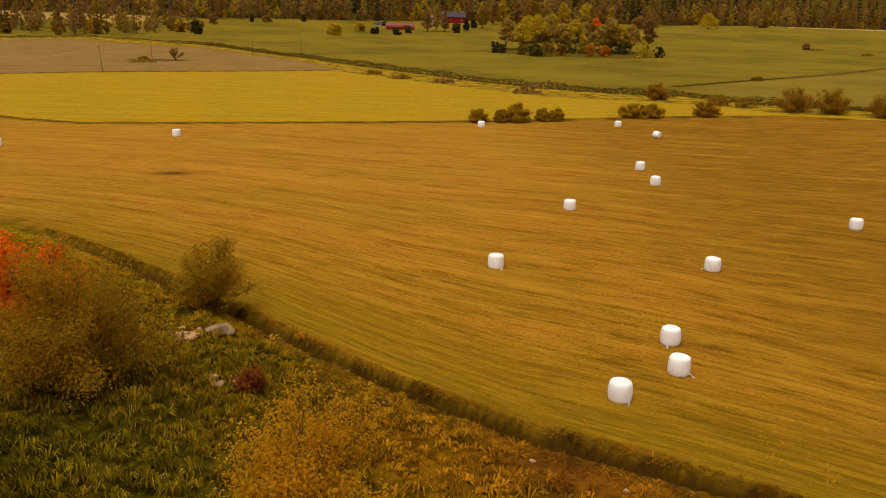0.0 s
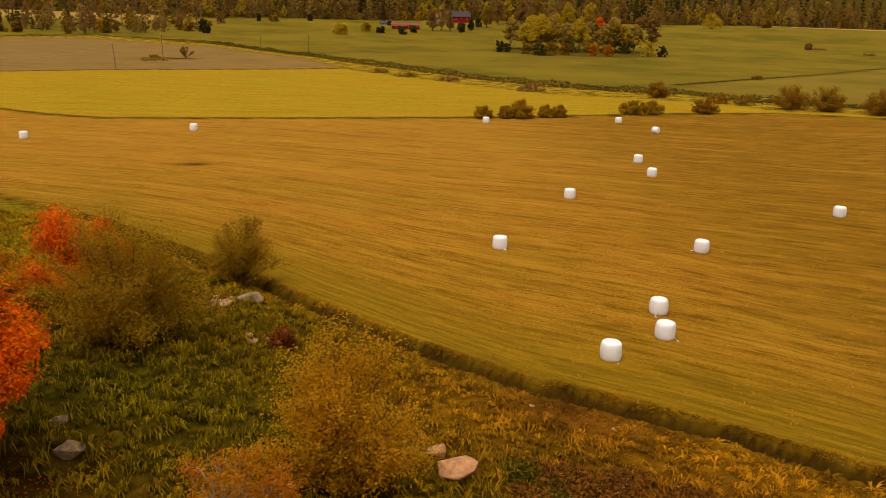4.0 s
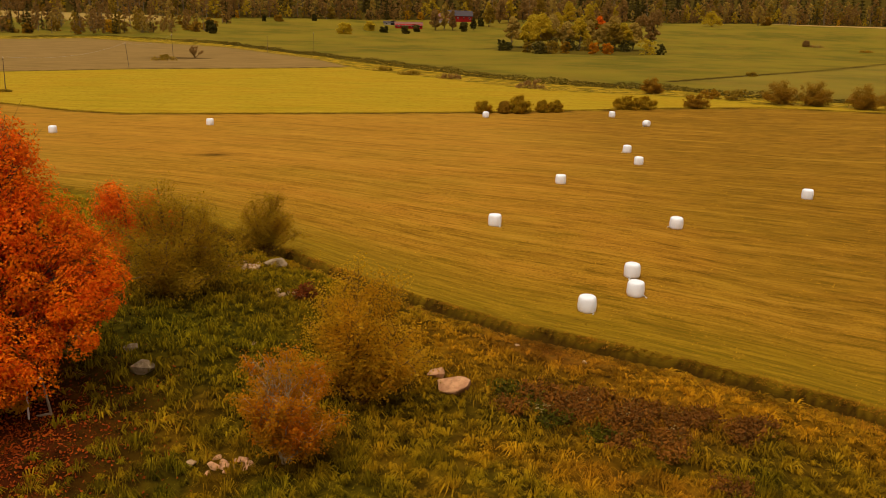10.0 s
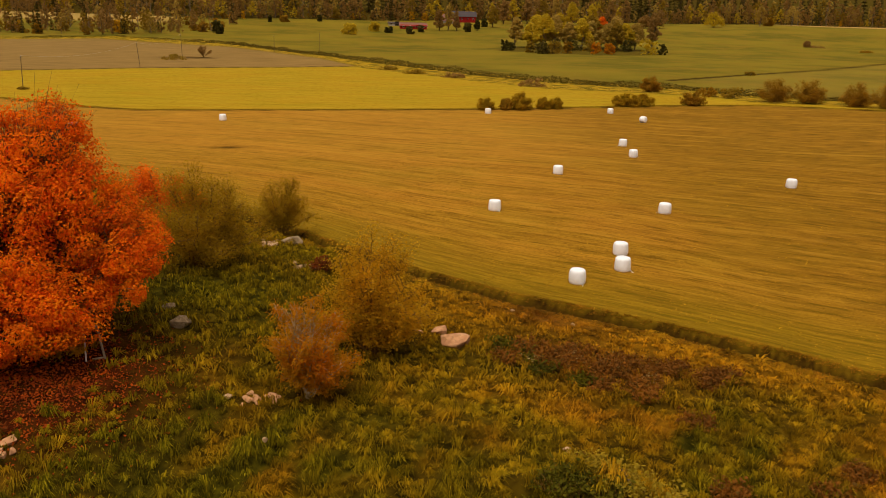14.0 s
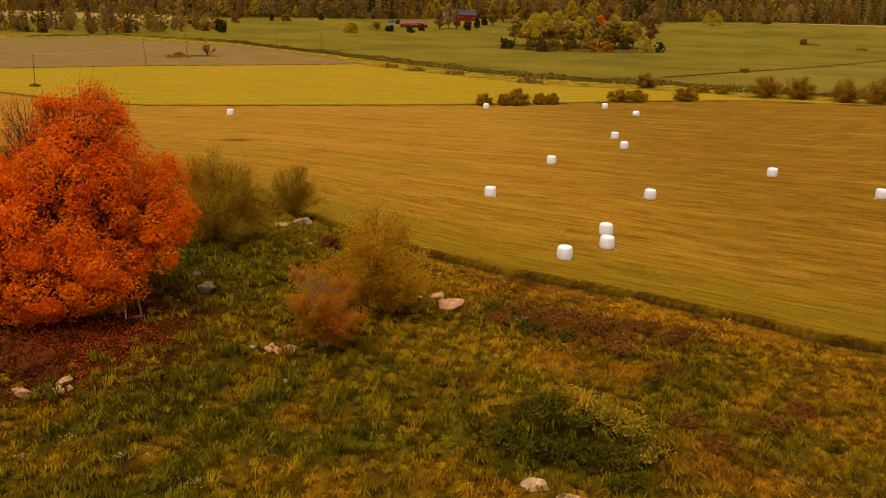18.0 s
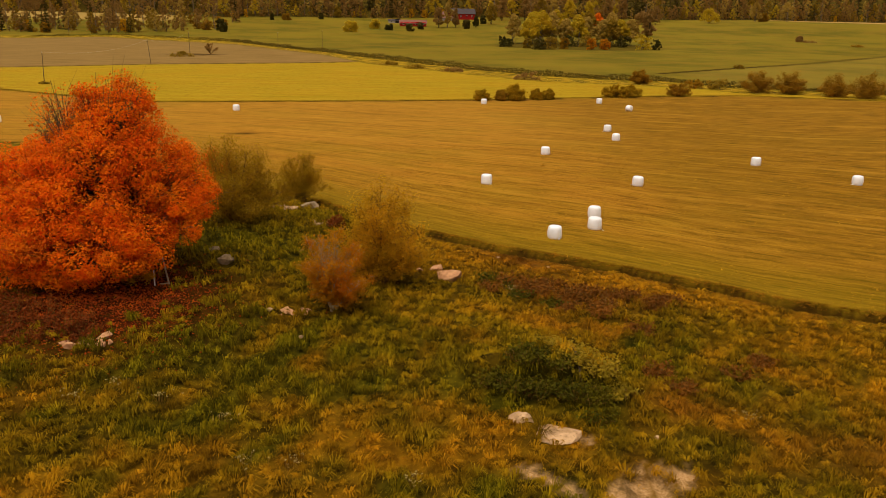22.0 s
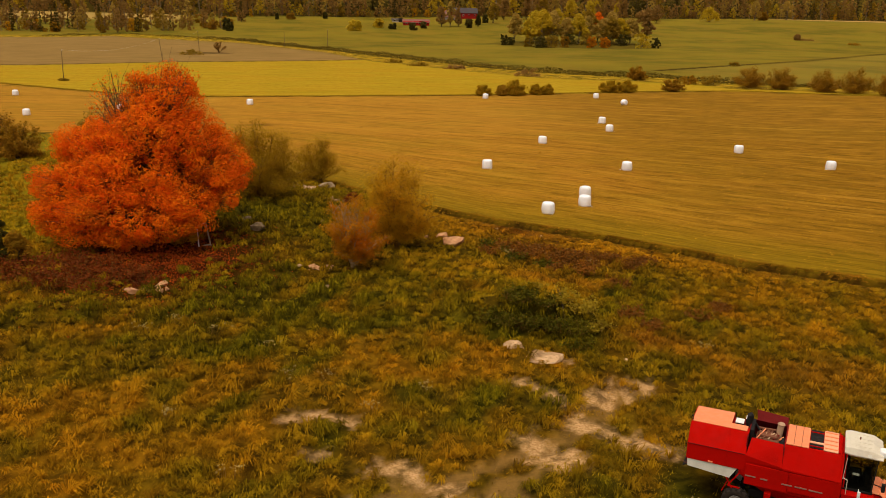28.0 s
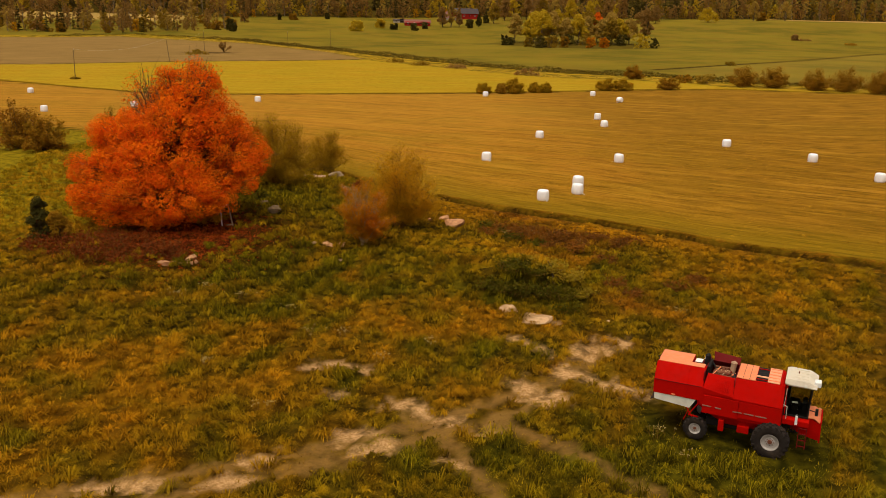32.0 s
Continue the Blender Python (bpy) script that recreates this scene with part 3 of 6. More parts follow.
def grow(seed, height, width, clumps, per, leaf, shape, stems=1, lean=0.0, bare=0.0, low=0.12, clump=0.16, twigs=0, lobes=0.18, limb_every=1, limb_sides=4, thin_top=0.0):
    """A broadleaved tree or bush: stems, limbs to each clump, and clumps of leaves inside the outline shape(h).
    Returns (wood corners, faces), (leaf corners, faces), all from the base at 0, 0, 0."""
    r = np.random.default_rng(seed)
    wood, pts, outs = [], [], []
    bases = [np.array([math.cos(k * 2.4), math.sin(k * 2.4), 0]) * (0.03 * width * (stems > 1)) for k in range(stems)]
    axes = []
    for k, base in enumerate(bases):
        out = np.array([math.cos(k * 2.4 + 0.5), math.sin(k * 2.4 + 0.5), 0]) * (0.16 * width if stems > 1 else 0.03 * width) * r.uniform(0.5, 1.3)
        hs = np.linspace(0, 1, 9)
        wob = np.cumsum(r.normal(size=(9, 3)) * 0.012 * height, axis=0) * [[1, 1, 0.0]]
        top = height * r.uniform(0.82, 0.97) if stems > 1 else height * 0.96
        line = base + out * (hs[:, None] ** 1.4) + wob + [0, 0, 1] * hs[:, None] * top + np.array([lean, 0, 0]) * hs[:, None] ** 2
        axes.append(line)
        r0 = 0.018 * height / stems ** 0.5 + 0.02
        wood.append(tube(line, r0 * (1 - 0.92 * hs ** 0.8), 7))
    ph = r.uniform(0, 6.3, 4)
    for n in range(clumps):
        h = low + (1 - low) * (n + r.uniform(0, 1)) / clumps
        an = r.uniform(0, 2 * np.pi)
        wave = 1 + lobes * (math.sin(3 * an + ph[0] + 5 * h) + math.sin(5 * an + ph[1] - 7 * h) * 0.6)
        rad = 0.5 * width * shape(h) * wave * r.uniform(0.07, 1.0) ** 0.5
        line = axes[n % stems]
        centre = np.array([math.cos(an) * rad + lean * h * h, math.sin(an) * rad, h * height * 0.97])
        start_h = np.clip(h * r.uniform(0.25, 0.7) - 0.02, 0.03, 0.9)
        root = line[int(start_h * 8)]
        bend = (root + centre) / 2 + [0, 0, -0.03 * height] + r.normal(size=3) * 0.03 * height
        ts = np.linspace(0, 1, 6)[:, None]
        limb = (1 - ts) ** 2 * root + 2 * ts * (1 - ts) * bend + ts ** 2 * centre
        if n % limb_every == 0:
            wood.append(tube(limb, np.linspace(0.006 * height + 0.012, 0.006, 6), limb_sides))
        size = clump * width * r.uniform(0.7, 1.25)
        for _ in range(twigs):
            tip = centre + r.normal(size=3) * size * 0.7 + [0, 0, 0.3 * size]
            s = limb[r.integers(2, 5)]
            wood.append(tube(np.stack([s, (s + tip) / 2 + r.normal(size=3) * 0.1 * size, tip]), [0.012, 0.008, 0.004], 3))
        if r.uniform() >= bare + thin_top * max(0.0, h - 0.35):
            q = r.normal(size=(int(per * r.uniform(0.6, 1.4)), 3))
            q /= np.linalg.norm(q, axis=1, keepdims=True)
            outs.append(q.copy())
            q *= r.uniform(0.35, 1.0, (len(q), 1)) ** 0.4 * size
            q[:, 2] *= 0.72
            q[:, 2] -= 0.25 * (q[:, 0] ** 2 + q[:, 1] ** 2) / size
            pts.append(centre + q)
    pts, outs = np.concatenate(pts), np.concatenate(outs)
    ok = pts[:, 2] > 0.02 * height
    return join([(v, f) for v, f in wood]), leaves(r, pts[ok], leaf, 0.0, outs[ok])


def lobed(seed, masses, leaf, stems, height):
    """A broad tree from rounded masses: rows of (dx, dy, z, rx, ry, rz, clumps, leaves a clump, clump size)."""
    r = np.random.default_rng(seed)
    wood, pts, outs = [], [], []
    for k, (dx, dy, top) in enumerate(stems):
        hs = np.linspace(0, 1, 9)[:, None]
        line = np.array([0.25 * math.cos(2.1 * k), 0.25 * math.sin(2.1 * k), 0]) + np.array([dx, dy, 0]) * hs ** 1.3 + [0, 0, top] * hs + np.cumsum(r.normal(size=(9, 3)) * 0.11, axis=0) * [1, 1, 0]
        wood.append(tube(line, 0.34 / len(stems) ** 0.4 * (1 - 0.93 * hs[:, 0] ** 0.8), 8))
    for dx, dy, z, rx, ry, rz, clumps, per, size in masses:
        for _ in range(clumps):
            d = r.normal(size=3)
            d /= np.linalg.norm(d)
            centre = np.array([dx, dy, z]) + d * [rx, ry, rz] * r.uniform(0.3, 1.0) ** 0.4
            if centre[2] < 0.3:
                continue
            root = np.array([dx * 0.35, dy * 0.35, max(0.8, min(centre[2] - 1.5, z) * 0.7)])
            ts = np.linspace(0, 1, 6)[:, None]
            bend = (root + centre) / 2 + r.normal(size=3) * 0.5
            limb = (1 - ts) ** 2 * root + 2 * ts * (1 - ts) * bend + ts ** 2 * centre
            wood.append(tube(limb, np.linspace(0.07, 0.012, 6), 4))
            for _ in range(2 if per > 120 else 4):
                tip = centre + r.normal(size=3) * size * 0.8 + [0, 0, 0.2]
                s = limb[r.integers(2, 5)]
                wood.append(tube(np.stack([s, (s + tip) / 2 + r.normal(size=3) * 0.08, tip]), [0.02, 0.013, 0.006], 3))
            n = int(0.95 * per * r.uniform(0.6, 1.4))
            if n:
                q = r.normal(size=(n, 3))
                q /= np.linalg.norm(q, axis=1, keepdims=True)
                outs.append(q * 0.8 + d * 0.4)
                q *= r.uniform(0.35, 1.0, (n, 1)) ** 0.4 * size * r.uniform(0.55, 1.3)
                q[:, 2] *= 0.8
                q[:, 2] -= 0.10 * (q[:, 0] ** 2 + q[:, 1] ** 2) / size
                pts.append(centre + q)
    pts, outs = np.concatenate(pts), np.concatenate(outs)
    ok = pts[:, 2] > 0.15
    return join(wood), leaves(r, pts[ok], leaf, 0.0, outs[ok])


def dome(h):
    return (1 - abs(2 * max(h, 0.02) - 0.75) ** 2.2 / 2.6) ** 0.5 if h < 1 else 0.2


def egg(h):
    return max(0.12, math.sin(math.pi * min(1, h * 0.9 + 0.1)) ** 0.7)


def tree(name, x, y, grown, leaf, bark, label, category, group="", sink=0.05, crown="crown", wood_name="trunk"):
    wood, green_ = grown
    ob = thing(name, (x, y, lay(x, y) - sink), label, category, group)
    stem = part(wood_name, mesh_from(wood_name, *wood, bark), None, ob)
    if wood_name == "stem":
        tagged(stem, kind="stuff")
    part(crown, mesh_from(crown, *green_, leaf, False), None, ob)
    return ob


def ball_piece(r, size, cuts=2, rough=0.25):
    """An angular, frost-worn stone: a broken hull with softened edges and fine relief."""
    bm = bmesh.new()
    for _ in range(11 + 3 * cuts):
        d = Vector(r.normal(size=3)).normalized() * r.uniform(1 - rough, 1.12)
        d.z = min(d.z, 0.72 + 0.1 * d.x)
        bm.verts.new(d)
    made = bmesh.ops.convex_hull(bm, input=bm.verts)
    bmesh.ops.delete(bm, geom=[v for v in made["geom_interior"] if isinstance(v, bmesh.types.BMVert)], context="VERTS")
    bmesh.ops.bevel(bm, geom=list(bm.edges), offset=0.07, segments=2, affect="EDGES", profile=0.6, clamp_overlap=True)
    if cuts > 2:
        bmesh.ops.triangulate(bm, faces=bm.faces)
        bmesh.ops.subdivide_edges(bm, edges=[e for e in bm.edges if e.calc_length() > 0.3], cuts=2, use_grid_fill=True)
    off = Vector(r.uniform(-50, 50, 3))
    for v in bm.verts:
        v.co *= 1 + 0.05 * noise.noise(v.co * 2.2 + off) + 0.025 * noise.noise(v.co * 6 + off)
        v.co = Vector((v.co.x * size[0], v.co.y * size[1], v.co.z * size[2]))
    return bm


def stone(name, x, y, size, mat, label, seed, turn=0.0, cuts=3, rough=0.25, sink=0.3, group=""):
    bm = ball_piece(np.random.default_rng(seed), size, cuts, rough)
    me = bpy.data.meshes.new(name)
    bm.to_mesh(me)
    bm.free()
    me.materials.append(mat)
    ob = new(name, me)
    ob.matrix_basis = Matrix.Translation((*(float(q) for q in site(x, y)), lay(x, y) + size[2] * (0.85 - 2 * sink))) @ Matrix.Rotation(turn, 4, "Z")
    return tagged(ob, label, "stone", group)


# ---- wrapped bales on the mown field ----
def film_material():
    m = Mat("white_bale_film", rough=0.4, spec=0.4)
    at = m.here()
    wrap = m.add("TexNoise", Scale=3.0, Detail=3.0)
    sep = m.add("SeparateXYZ", Vector=at).outputs
    m.put(wrap.inputs["Vector"], m.add("CombineXYZ", X=m.math("MULTIPLY", sep[0], 0.6), Y=m.math("MULTIPLY", sep[1], 0.6), Z=m.math("MULTIPLY", sep[2], 7.0)).outputs[0])
    m.colour(m.mix(m.step(m.noise(2.5, 5.0), 0.5, 0.75, 0.0, 0.2), (0.93, 0.92, 0.90, 1), (0.80, 0.76, 0.70, 1)))
    m.bump(m.math("ADD", wrap.outputs["Fac"], m.math("MULTIPLY", m.noise(9.0, 4.0, 0.6, at), 0.5)), 0.35, 0.05)
    return m.m


FILM = film_material()


def bale_mesh(seed, lying=False):
    """A barrel of hay in stretch film: bulged sides, rounded rims, sagging creases."""
    r = np.random.default_rng(seed)
    sides, prof = 32, []
    for z, rad in ((0.0, 0.30), (0.0, 0.46), (0.02, 0.53), (0.08, 0.575), (0.2, 0.60), (0.4, 0.615), (0.6, 0.615), (0.8, 0.605), (0.95, 0.59),
                   (1.06, 0.565), (1.13, 0.525), (1.175, 0.46), (1.195, 0.36), (1.205, 0.22)):
        prof.append((z, rad))
    bm = bmesh.new()
    off = Vector(r.uniform(-30, 30, 3))
    rings = []
    for z, rad in prof:
        ring = []
        for k in range(sides):
            an = k / sides * 2 * math.pi
            p = Vector((math.cos(an) * rad * 0.98, math.sin(an) * rad * 0.98, z * 0.89))
            n = noise.noise(p * 1.4 + off) * 0.05 + noise.noise(Vector((p.x * 5, p.y * 5, p.z * 2)) + off) * 0.015
            ring.append(bm.verts.new((p.x * (1 + n), p.y * (1 + n), p.z + (n * 0.4 if z > 0.9 else 0))))
        rings.append(ring)
    for a, b in zip(rings[:-1], rings[1:]):
        for k in range(sides):
            bm.faces.new((a[k], a[(k + 1) % sides], b[(k + 1) % sides], b[k]))
    bm.faces.new(rings[-1])
    bm.faces.new(rings[0][::-1])
    if lying:
        bmesh.ops.rotate(bm, verts=bm.verts, cent=(0, 0, 0.56), matrix=Matrix.Rotation(radians(90), 3, "X"))
    for f in bm.faces:
        f.smooth = True
    me = bpy.data.meshes.new("film_wrap")
    bm.to_mesh(me)
    bm.free()
    me.materials.append(FILM)
    return me


def flap_mesh(seed):
    """A loose end of film that trails from the foot of a bale."""
    r = np.random.default_rng(seed)
    bm = bmesh.new()
    rows = []
    for k in range(6):
        s = k / 5
        c = Vector((0.55 + 0.34 * s, 0.10 * math.sin(3 * s + seed), 0.10 * (1 - s) + 0.025))
        w = 0.09 * (1 - 0.55 * s)
        rows.append([bm.verts.new(c + Vector((0, d * w, 0.02 * math.sin(7 * s + d)))) for d in (-1, 0, 1)])
    for a, b in zip(rows[:-1], rows[1:]):
        for k in range(2):
            bm.faces.new((a[k], a[k + 1], b[k + 1], b[k]))
    bmesh.ops.solidify(bm, geom=bm.faces[:], thickness=0.006)
    me = bpy.data.meshes.new("loose_film")
    bm.to_mesh(me)
    bm.free()
    me.materials.append(FILM)
    return me


BALES = [(10.08, 42.6), (13.95, 46.0), (14.68, 50.4), (5.65, 65.22), (22.0, 65.64), (14.38, 85.61), (26.3, 99.58), (26.92, 109.46), (36.59, 138.97),
         (33.2, 152.01), (9.43, 146.77), (-35.15, 127.6), (39.93, 80.24), (-54.58, 115.2), (-82.64, 136.51), (-66.61, 106.28), (47.2, 68.59), (49.36, 55.43)]
wraps = [bale_mesh(s) for s in (1, 2, 3, 4)]
flaps = [flap_mesh(s) for s in (1, 2, 3)]
LOOSE = {0: -70, 1: -30, 2: -110, 4: 160, 6: 20, 7: 200, 8: 215, 16: 200, 3: -60}
for k, (x, y) in enumerate(BALES):
    lying = k == 8
    bale = thing("bale", (x, y, -0.03), "lying white film-wrapped hay bale with a torn end" if lying else "white film-wrapped round hay bale standing on stubble", "hay bale", "bales on the field", turn=radians(50 * k), plan=False)
    body = part("film_wrap", bale_mesh(9, True) if lying else wraps[k % 4], None, bale)
    if k in LOOSE:
        flap = part("loose_film", flaps[k % 3], None, bale)
        flap.rotation_euler.z = radians(LOOSE[k] - 50 * k)


# ---- the combine harvester ----
RED = paint_material("red_machine_paint", rgb(182, 8, 0), rgb(108, 18, 4), 0.75, 0.35, 0.0, 0.06)
# faded red of the top sheets, the sky's reflection mixed into the colour
FADED_SKY = paint_material("faded_red_with_sky_reflection", rgb(240, 140, 92), rgb(212, 130, 90), 0.5, 0.5)
PALE_FADED = paint_material("pale_faded_red_paint", rgb(236, 168, 126), rgb(190, 120, 90), 0.6, 0.5)
DARK_RED = paint_material("dark_red_paint", rgb(112, 14, 10), rgb(60, 18, 12), 0.6, 0.5)
ZINC = paint_material("galvanised_sheet", rgb(214, 208, 190), rgb(160, 148, 124), 0.5, 0.45)
CREAM = paint_material("cream_white_roof_paint", rgb(214, 202, 178), rgb(158, 140, 112), 0.5, 0.5)
WHITE_LAMP = paint_material("white_plastic", rgb(240, 238, 230), rgb(200, 190, 170), 0.3, 0.2)
RUBBER = paint_material("dusty_tyre_rubber", rgb(40, 33, 27), rgb(96, 78, 58), 0.85, 0.55)
RIM = paint_material("grey_wheel_rim", rgb(176, 168, 158), rgb(120, 104, 88), 0.5, 0.5)
BLACK = paint_material("black_metal", rgb(26, 22, 20), rgb(50, 40, 32), 0.6, 0.4)
GREYBAR = paint_material("grey_lettering", rgb(150, 108, 92), rgb(120, 60, 46), 0.6, 0.5)
RUST = paint_material("rusty_engine_metal", rgb(120, 72, 48), rgb(64, 42, 32), 0.6, 0.8)
TAN = paint_material("tan_filter_canister", rgb(186, 150, 116), rgb(120, 90, 66), 0.5, 0.5)
EARTH_CLOTH = paint_material("dark_seat_vinyl", rgb(34, 30, 28), rgb(60, 52, 44), 0.6, 0.4)


def glass_material():
    m = Mat("cab_glass", rough=0.05, spec=0.5)
    m.b.inputs["Transmission Weight"].default_value = 1.0
    m.b.inputs["IOR"].default_value = 1.05
    m.colour((0.42, 0.44, 0.36, 1))
    return m.m


GLASS = glass_material()


def box(bm, x0, x1, y0, y1, z0, z1, bevel=0.0, seg=2):
    made = bmesh.ops.create_cube(bm, size=1.0)["verts"]
    for v in made:
        v.co = Vector(((x0 + x1) / 2 + v.co.x * (x1 - x0), (y0 + y1) / 2 + v.co.y * (y1 - y0), (z0 + z1) / 2 + v.co.z * (z1 - z0)))
    if bevel:
        edges = list({e for v in made for e in v.link_edges})
        bmesh.ops.bevel(bm, geom=edges, offset=bevel, segments=seg, affect="EDGES", profile=0.5)
    return made


def beam(bm, a, b, w, h=None):
    """A square bar from a to b."""
    a, b = Vector(a), Vector(b)
    made = bmesh.ops.create_cube(bm, size=1.0)["verts"]
    turn = (b - a).to_track_quat("X", "Z").to_matrix().to_4x4()
    m = Matrix.Translation((a + b) / 2) @ turn @ Matrix.Diagonal(((b - a).length, w, h or w, 1))
    bmesh.ops.transform(bm, matrix=m, verts=made)


def rod(bm, a, b, r0, r1=None, sides=16):
    a, b = Vector(a), Vector(b)
    made = bmesh.ops.create_cone(bm, cap_ends=True, segments=sides, radius1=r0, radius2=r0 if r1 is None else r1, depth=(b - a).length)["verts"]
    turn = (b - a).to_track_quat("Z", "Y").to_matrix().to_4x4()
    bmesh.ops.transform(bm, matrix=Matrix.Translation((a + b) / 2) @ turn, verts=made)


def loft(bm, sections, close=True, bevel=0.0):
    """A closed body through sections: rows of (x, [(y, z), ...]) with equal counts."""
    rings = [[bm.verts.new((x, y, z)) for y, z in ring] for x, ring in sections]
    n = len(rings[0])
    for a, b in zip(rings[:-1], rings[1:]):
        for k in range(n):
            bm.faces.new((a[k], b[k], b[(k + 1) % n], a[(k + 1) % n]))
    if close:
        bm.faces.new(rings[0])
        bm.faces.new(rings[-1][::-1])
    bmesh.ops.recalc_face_normals(bm, faces=bm.faces)
    if bevel:
        bmesh.ops.bevel(bm, geom=list(bm.edges), offset=bevel, segments=2, affect="EDGES", profile=0.5)


def shell(bm, pts, thick):
    """A folded sheet through quads given as rows of points, with real thickness."""
    rows_ = [[bm.verts.new(p) for p in row] for row in pts]
    for a, b in zip(rows_[:-1], rows_[1:]):
        for k in range(len(a) - 1):
            bm.faces.new((a[k], a[k + 1], b[k + 1], b[k]))
    bmesh.ops.recalc_face_normals(bm, faces=bm.faces)
    bmesh.ops.solidify(bm, geom=bm.faces[:], thickness=thick)


def hull(wide, z0, z1, z2, top, low=None):
    """Half-mirrored cross-section: bottom, bend and top."""
    low = wide if low is None else low
    return [(-low, z0), (-wide, z1), (-top, z2), (top, z2), (wide, z1), (low, z0)]


def tyre_mesh(radius, width, lugs):
    bm = bmesh.new()
    prof = [(0.47, -0.46), (0.66, -0.50), (0.86, -0.49), (0.95, -0.42), (0.965, -0.2), (0.97, 0.0), (0.965, 0.2), (0.95, 0.42), (0.86, 0.49), (0.66, 0.50), (0.47, 0.46)]
    sides, rings = 40, []
    for k in range(sides):
        an = k / sides * 2 * math.pi
        rings.append([bm.verts.new((math.cos(an) * radius * r0, w * width, math.sin(an) * radius * r0)) for r0, w in prof])
    for k in range(sides):
        a, b = rings[k], rings[(k + 1) % sides]
        for j in range(len(prof)):
            bm.faces.new((a[j], a[(j + 1) % len(prof)], b[(j + 1) % len(prof)], b[j]))
    for f in bm.faces:
        f.smooth = True
    for k in range(lugs):
        for side in (-1, 1):
            an = (k + (0.5 if side > 0 else 0)) / lugs * 2 * math.pi
            made = bmesh.ops.create_cube(bm, size=1.0)["verts"]
            m = Matrix.Rotation(-an, 4, "Y") @ Matrix.Translation((radius * 0.965, side * width * 0.26, 0)) @ Matrix.Rotation(side * 0.6, 4, "X") @ Matrix.Diagonal((radius * 0.075, width * 0.52, radius * 0.075, 1))
            bmesh.ops.transform(bm, matrix=m, verts=made)
            made = bmesh.ops.create_cube(bm, size=1.0)["verts"]
            m = Matrix.Rotation(-an, 4, "Y") @ Matrix.Translation((radius * 0.88, side * width * 0.49, 0)) @ Matrix.Diagonal((radius * 0.18, width * 0.06, radius * 0.07, 1))
            bmesh.ops.transform(bm, matrix=m, verts=made)
    bmesh.ops.recalc_face_normals(bm, faces=bm.faces)
    me = bpy.data.meshes.new("tyre")
    bm.to_mesh(me)
    bm.free()
    me.materials.append(RUBBER)
    return me


def rim_mesh(radius, width):
    bm = bmesh.new()
    prof = [(0.60, -0.46), (0.56, -0.47), (0.53, -0.40), (0.50, -0.25), (0.30, -0.22), (0.26, -0.30), (0.10, -0.31), (0.02, -0.31), (0.02, 0.31), (0.10, 0.31), (0.50, 0.3), (0.56, 0.47), (0.60, 0.46)]
    sides, rings = 32, []
    for k in range(sides):
        an = k / sides * 2 * math.pi
        rings.append([bm.verts.new((math.cos(an) * radius * 0.83 * r0, w * width, math.sin(an) * radius * 0.83 * r0)) for r0, w in prof])
    for k in range(sides):
        a, b = rings[k], rings[(k + 1) % sides]
        for j in range(len(prof) - 1):
            bm.faces.new((a[j], a[j + 1], b[j + 1], b[j]))
    bmesh.ops.recalc_face_normals(bm, faces=bm.faces)
    me = bpy.data.meshes.new("rim")
    bm.to_mesh(me)
    bm.free()
    me.materials.append(RIM)
    return me


def wheel(name, parent, x, y, radius, width, lugs, out):
    base = part(name, tyre_mesh(radius, width, lugs), None, parent, "dusty ribbed tractor tyre")
    base.location = (x, y, radius * 0.97)
    if out > 0:
        base.rotation_euler.z = math.pi
    part("rim", rim_mesh(radius, width), None, base, "grey steel rim")
    bm = bmesh.new()
    rod(bm, (0, -width * 0.30, 0), (0, -width * 0.42, 0), radius * 0.13, radius * 0.10, 20)
    for k in range(8):
        an = k / 8 * 2 * math.pi
        p = Vector((math.cos(an) * radius * 0.20, -width * 0.28, math.sin(an) * radius * 0.20))
        rod(bm, p, p + Vector((0, -width * 0.06, 0)), radius * 0.025, None, 6)
    part("hub", bm, RUST, base)
    return base


